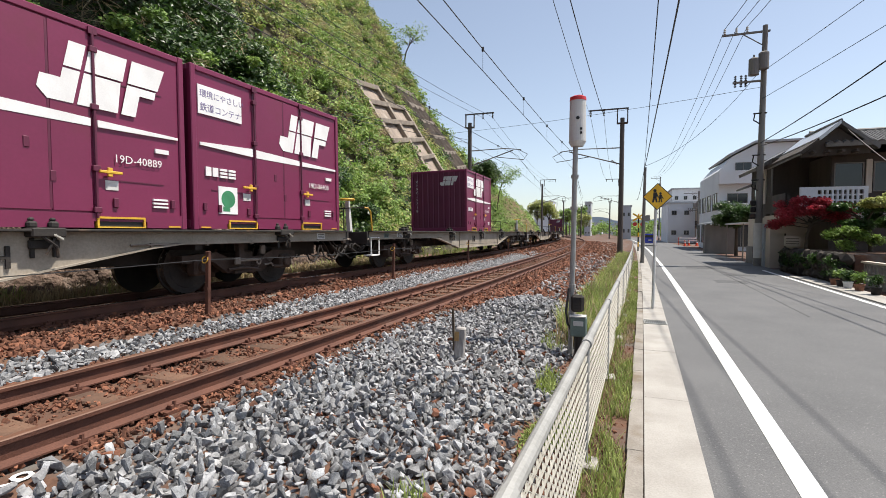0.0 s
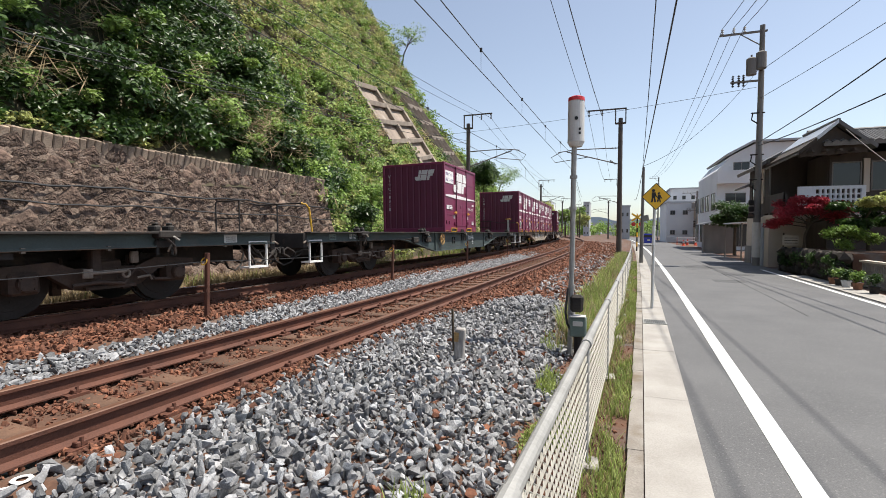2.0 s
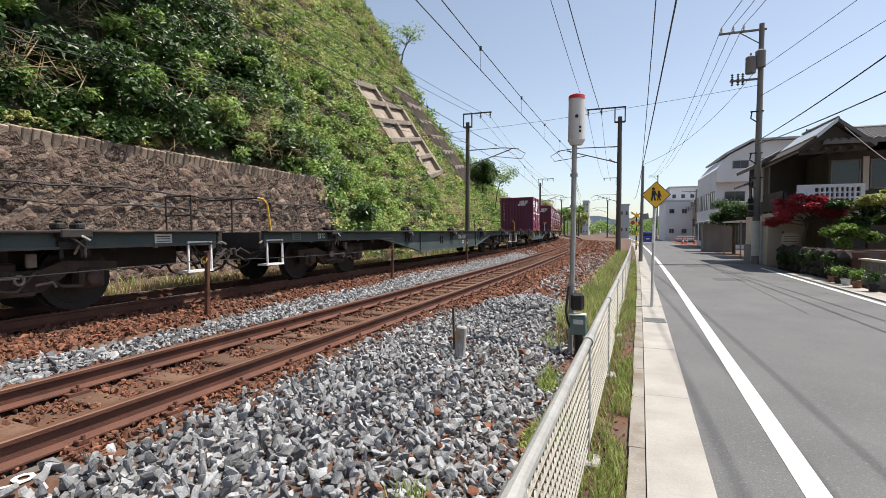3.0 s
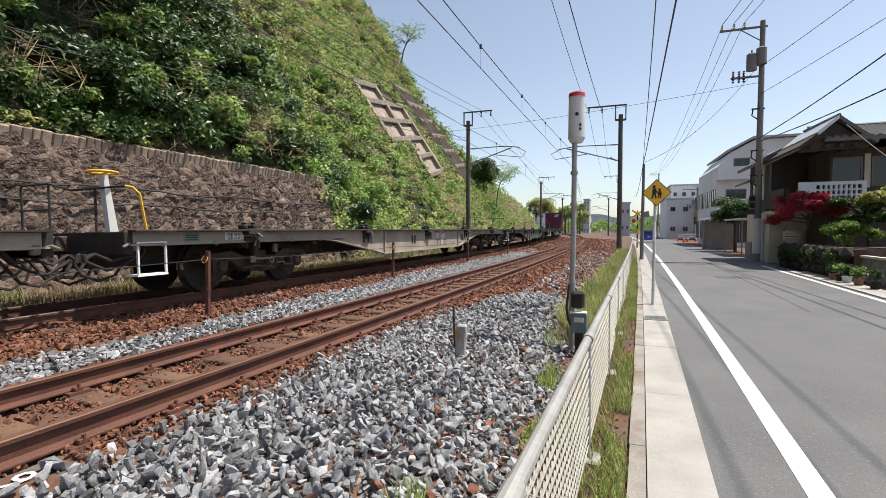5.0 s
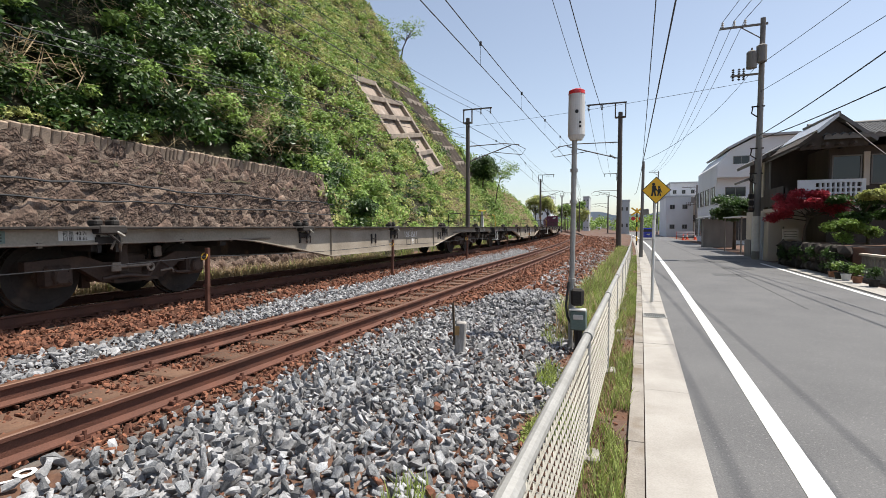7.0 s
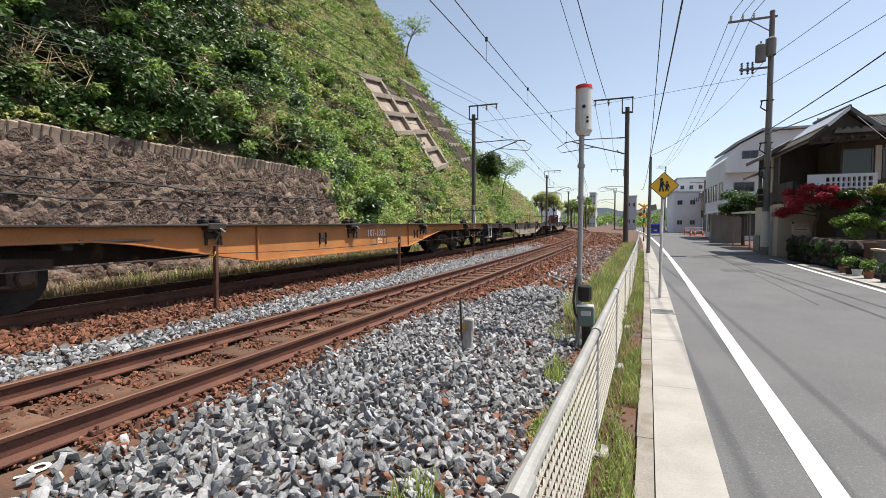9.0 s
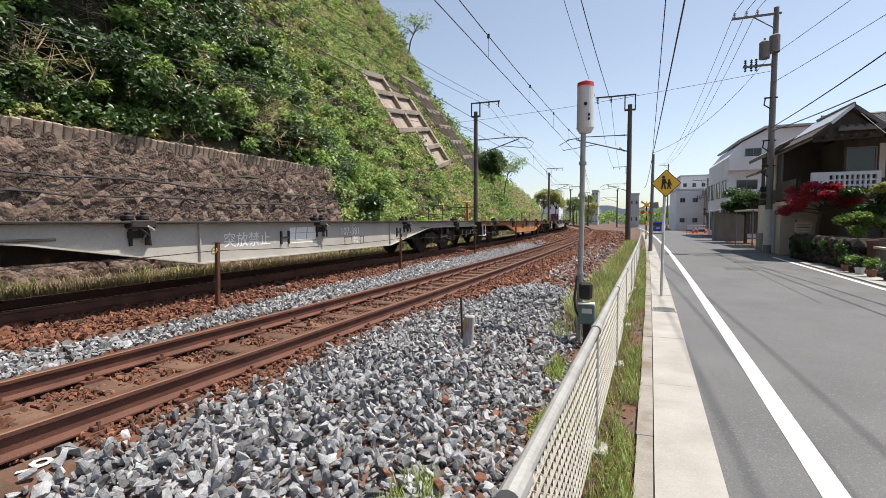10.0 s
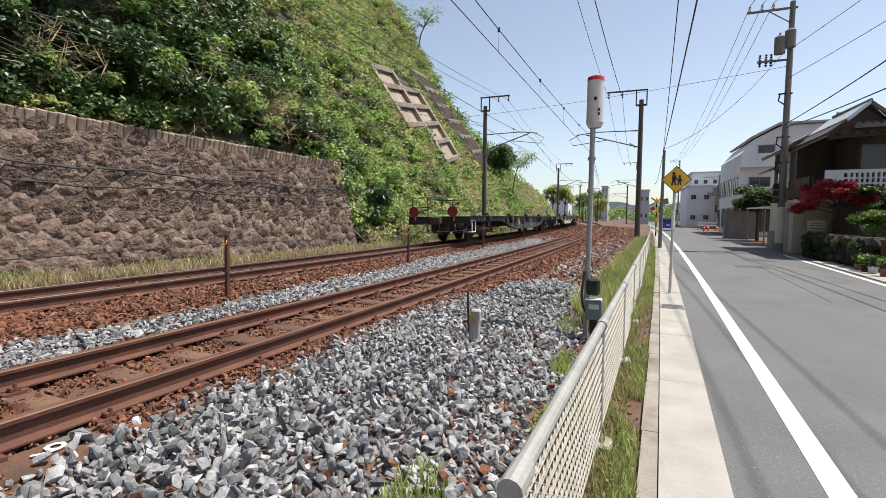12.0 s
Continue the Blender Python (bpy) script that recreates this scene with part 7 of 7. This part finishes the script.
def build_ballast():
    grey = lambda o, y: rusty_edge(o, y) & ((o < -0.75 + 0.12 * np.sin(y * 3)) | (rng.uniform(0, 1, len(o)) < 0.15))
    near = [packed(-3.0, -0.6, 0.8, 7.5, 0.054, 0.0, grey), packed(-3.0, -0.6, 0.8, 7.5, 0.06, 0.034, grey, 0.85)]
    # the heap at the end of the fresh stones
    for k in range(5):
        near.append(packed(-3.0, -0.6, 6.5, 10.6, 0.066, 0.045 * k, lambda o, y: grey(o, y) & (((o + 1.85) / 0.95) ** 2 + ((y - 8.3) / 2.0) ** 2 < (1.1 - 0.19 * k) ** 2)))
    g = stones("grey_ballast", "fresh angular blue-grey ballast stones beside the track", np.concatenate(near), 0.045, M_STONE)
    stones("grey_ballast", "weathered grey stones further along the track", packed(-2.3, -0.75, 9, 32, 0.085, 0.015, None, 0.45), 0.07, M_STONE)
    stones("rusty_ballast", "rust-stained stones beyond the fresh ballast", packed(-2.9, -0.8, 8, 32, 0.075, 0.01, None, 0.7), 0.07, M_STONE_R)
    stones("grey_ballast", "grey ballast stones between the two tracks", packed(-5.85, -4.8, 1.0, 30, 0.046, 0.02, lambda o, y: np.abs(o + 5.28) < 0.36 + 0.1 * np.sin(y * 1.1) + np.clip((y - 7) * 0.05, 0, 0.25) - rng.uniform(0, 0.15, len(o))), 0.043, M_STONE)
    stones("rusty_ballast", "rust-stained brown ballast stones under the near track", bed(20000, -5.0, -2.2, 0.8, 26, 1.7, 0.03, lambda o, y: ~rusty_edge(o, y) & ((o < -3.16) | (y < 1.3) | (y > 1.8))), 0.029, M_STONE_R)
    stones("rusty_ballast", "rust-stained brown ballast stones between the tracks", bed(9000, -6.1, -4.7, 2.0, 30, 1.5, 0.04, lambda o, y: np.abs(o + 5.28) > 0.22 + rng.uniform(0, 0.18, len(o))), 0.042, M_STONE_R)
    stones("rusty_ballast", "rust-stained ballast stones under the far track", bed(15000, -8.9, -5.6, 3.0, 34, 1.5, 0.035), 0.044, M_STONE_R)
    stones("rusty_ballast", "brown ballast stones further along the line", bed(8000, -9.0, -0.9, 26, 75, 1.3, 0.04), 0.10, M_STONE_R)
    stones("rusty_ballast", "rust-stained stones heaped along the rail foot", bed(2400, -3.15, -2.8, 0.8, 18, 1.4, 0.03, lambda o, y: (y < 1.3) | (y > 1.8)), 0.026, M_STONE_R)
    stones("rusty_ballast", "scattered brown stones on the fresh ballast", bed(240, -2.3, -0.7, 1.0, 9, 0.9, 0.06), 0.05, M_STONE_R)
    stones("verge_pebbles", "small grey and brown pebbles in the verge", bed(5200, -0.95, -0.08, 1.2, 16, 1.5, 0.01), 0.016, M_STONE_R)
    # behind the eye
    stones("grey_ballast", "fresh grey ballast stones at the start of the fence", packed(-2.9, -0.6, -7, 0.8, 0.09, 0.01, grey), 0.085, M_STONE)
    stones("rusty_ballast", "rust-stained ballast stones at the start of the track", bed(4200, -5.9, -2.2, -7, 0.9, 1.0, 0.03, lambda o, y: ~rusty_edge(o, y)), 0.06, M_STONE_R)
    stones("rusty_ballast", "rust-stained ballast stones beside the far track", bed(3500, -8.9, -5.6, -7, 3.2, 1.0, 0.03), 0.07, M_STONE_R)
    # the nearest stones, each by itself
    made = []
    for i, s in enumerate(SHAPES):
        me = bpy.data.meshes.new("stone")
        me.from_pydata([tuple(p) for p in s[0]], [], [tuple(f) for f in s[1]])
        me.materials.append(M_STONE_ONE)
        made.append(me)
    p = packed(-2.75, -1.15, 1.5, 4.2, 0.122, 0.07)
    for i, q in enumerate(p):
        o = new("stone", made[i % len(made)])
        o.parent = g
        k = float(rng.uniform(0.04, 0.066))
        o.matrix_basis = Matrix.LocRotScale(Vector(q), Euler(rng.uniform(0, 6.28, 3)), (k, k, k))


M_STONE_ONE = mat("grey_ballast_stone", (0.31, 0.316, 0.328), (0.115, 0.119, 0.126), 1.2, 0.8, bump=0.5, fine=10, objrand=0.6)
build_ballast()
chalk = thing("chalk_mark", "white painted survey figure on the ground beside the rail", "paint mark", pose(-2.99, 1.44, -0.158, 0, 0, 12))
letters("9", 0.26, M_WHITE, chalk, pose(0, 0, 0))


# ---- stones of the retaining wall ----
def build_wall_stones():
    shapes = []
    for i in range(8):
        r = np.random.default_rng(300 + i)
        m = 12
        ang = np.linspace(0, 2 * math.pi, m, endpoint=False) + r.normal(0, 0.12, m)
        rad = r.uniform(0.84, 1.1, m) / (np.abs(np.cos(ang)) + np.abs(np.sin(ang))) ** 0.8 * 1.3
        v = []
        for h, q, jit in ((-0.3, 1.0, 0.0), (0.42, 0.86, 0.08), (0.78, 0.58, 0.14), (0.9, 0.26, 0.14)):
            v += [(h + r.normal(0, jit), q * rad[k] * math.cos(ang[k]) * r.uniform(0.9, 1.1), q * rad[k] * math.sin(ang[k]) * r.uniform(0.9, 1.1)) for k in range(m)]
        v.append((0.85 + r.normal(0, 0.2), 0.0, 0.0))
        f = [(b * m + k, b * m + (k + 1) % m, b * m + m + (k + 1) % m, b * m + m + k) for b in range(3) for k in range(m)] + [(3 * m + k, 3 * m + (k + 1) % m, 4 * m) for k in range(m)]
        shapes.append((v, f))
    meshes = []
    for v, f in shapes:
        me = bpy.data.meshes.new("stone")
        me.from_pydata(v, [], f)
        me.shade_smooth()
        me.materials.append(M_WALL)
        meshes.append(me)
    rows, pitch = 13, 0.49
    far_v, far_f, count = [], [], 0
    for j in range(rows):
        z = -0.15 + j * 0.235
        ny = int((WALL_END + 2.0) / pitch)
        for i in range(ny):
            y = -1.8 + (i + (j % 2) * 0.5) * pitch + rng.normal(0, 0.045)
            if z > 2.85 or y > WALL_END - 0.12:
                continue
            zz = z + rng.normal(0, 0.035)
            s = pitch * 0.54 * rng.uniform(0.78, 1.12)
            m = Matrix.Translation((wall_x(zz) - 0.068 + cx(y), y, zz)) @ Matrix.Rotation(0.235, 4, "Y") @ Matrix.Rotation(rng.normal(0, 0.35), 4, "X") @ Matrix.Diagonal((0.066 * rng.uniform(0.65, 1.3), s, s * rng.uniform(0.95, 1.08), 1))
            if 5.0 < y and count < 300 and z > 0.9 and rng.uniform() < 0.9:
                o = new("stone", meshes[(i * 7 + j * 3) % 8])
                o.parent = WALL
                o.matrix_basis = m
                count += 1
            else:
                v, f = shapes[(i * 7 + j * 3) % 8]
                b = len(far_v)
                far_v += [tuple(m @ Vector(p)) for p in v]
                for t in f:
                    far_f.append(tuple(b + k for k in t) if len(t) == 4 else (b + t[0], b + t[1], b + t[2], b + t[2]))
    me = bpy.data.meshes.new("masonry")
    me.from_pydata(far_v, [], [f if f[2] != f[3] else f[:3] for f in far_f])
    me.shade_smooth()
    me.materials.append(M_WALLST)
    o = new("masonry", me)
    o.parent = WALL
    tagged(o, "rounded dark masonry stones", kind="stuff")
    # coping of upright stones
    y = -2.0
    while y < WALL_END - 0.1:
        w = rng.uniform(0.10, 0.2)
        bm = bmesh.new()
        hgt = rng.uniform(0.22, 0.32)
        box(bm, -0.2, 0.06, 0, w - 0.012, -hgt, 0.05 + rng.uniform(-0.02, 0.02), bevel=0.018)
        o = part("coping_stone", bm, M_COPE, WALL)
        o.matrix_basis = Matrix.Translation((wall_x(3.0) + 0.0 + cx(y), y, 3.06)) @ Matrix.Rotation(0.235, 4, "Y")
        y += w
    # dark cable clipped along the wall
    bm = bmesh.new()
    pipe(bm, [(wall_x(z) + 0.1 + cx(y), y, z) for y, z in [(q, 2.13 - 0.008 * q + 0.035 * math.sin(q * 1.9) + 0.012 * math.sin(q * 7)) for q in np.arange(-3, 15.3, 0.25)]], 0.022, 6)
    tagged(part("wall_cable", bm, M_WIRE), "dark cable running along the stone wall", "cable")
    bm = bmesh.new()
    pipe(bm, [(wall_x(z) + 0.1 + cx(y), y, z) for y, z in [(q, 1.79 - 0.011 * q + 0.03 * math.sin(q * 1.6 + 1) + 0.012 * math.sin(q * 6)) for q in np.arange(-3, 15.3, 0.25)]], 0.018, 6)
    tagged(part("wall_cable", bm, M_WIRE), "dark cable running along the stone wall", "cable")


build_wall_stones()


motions()
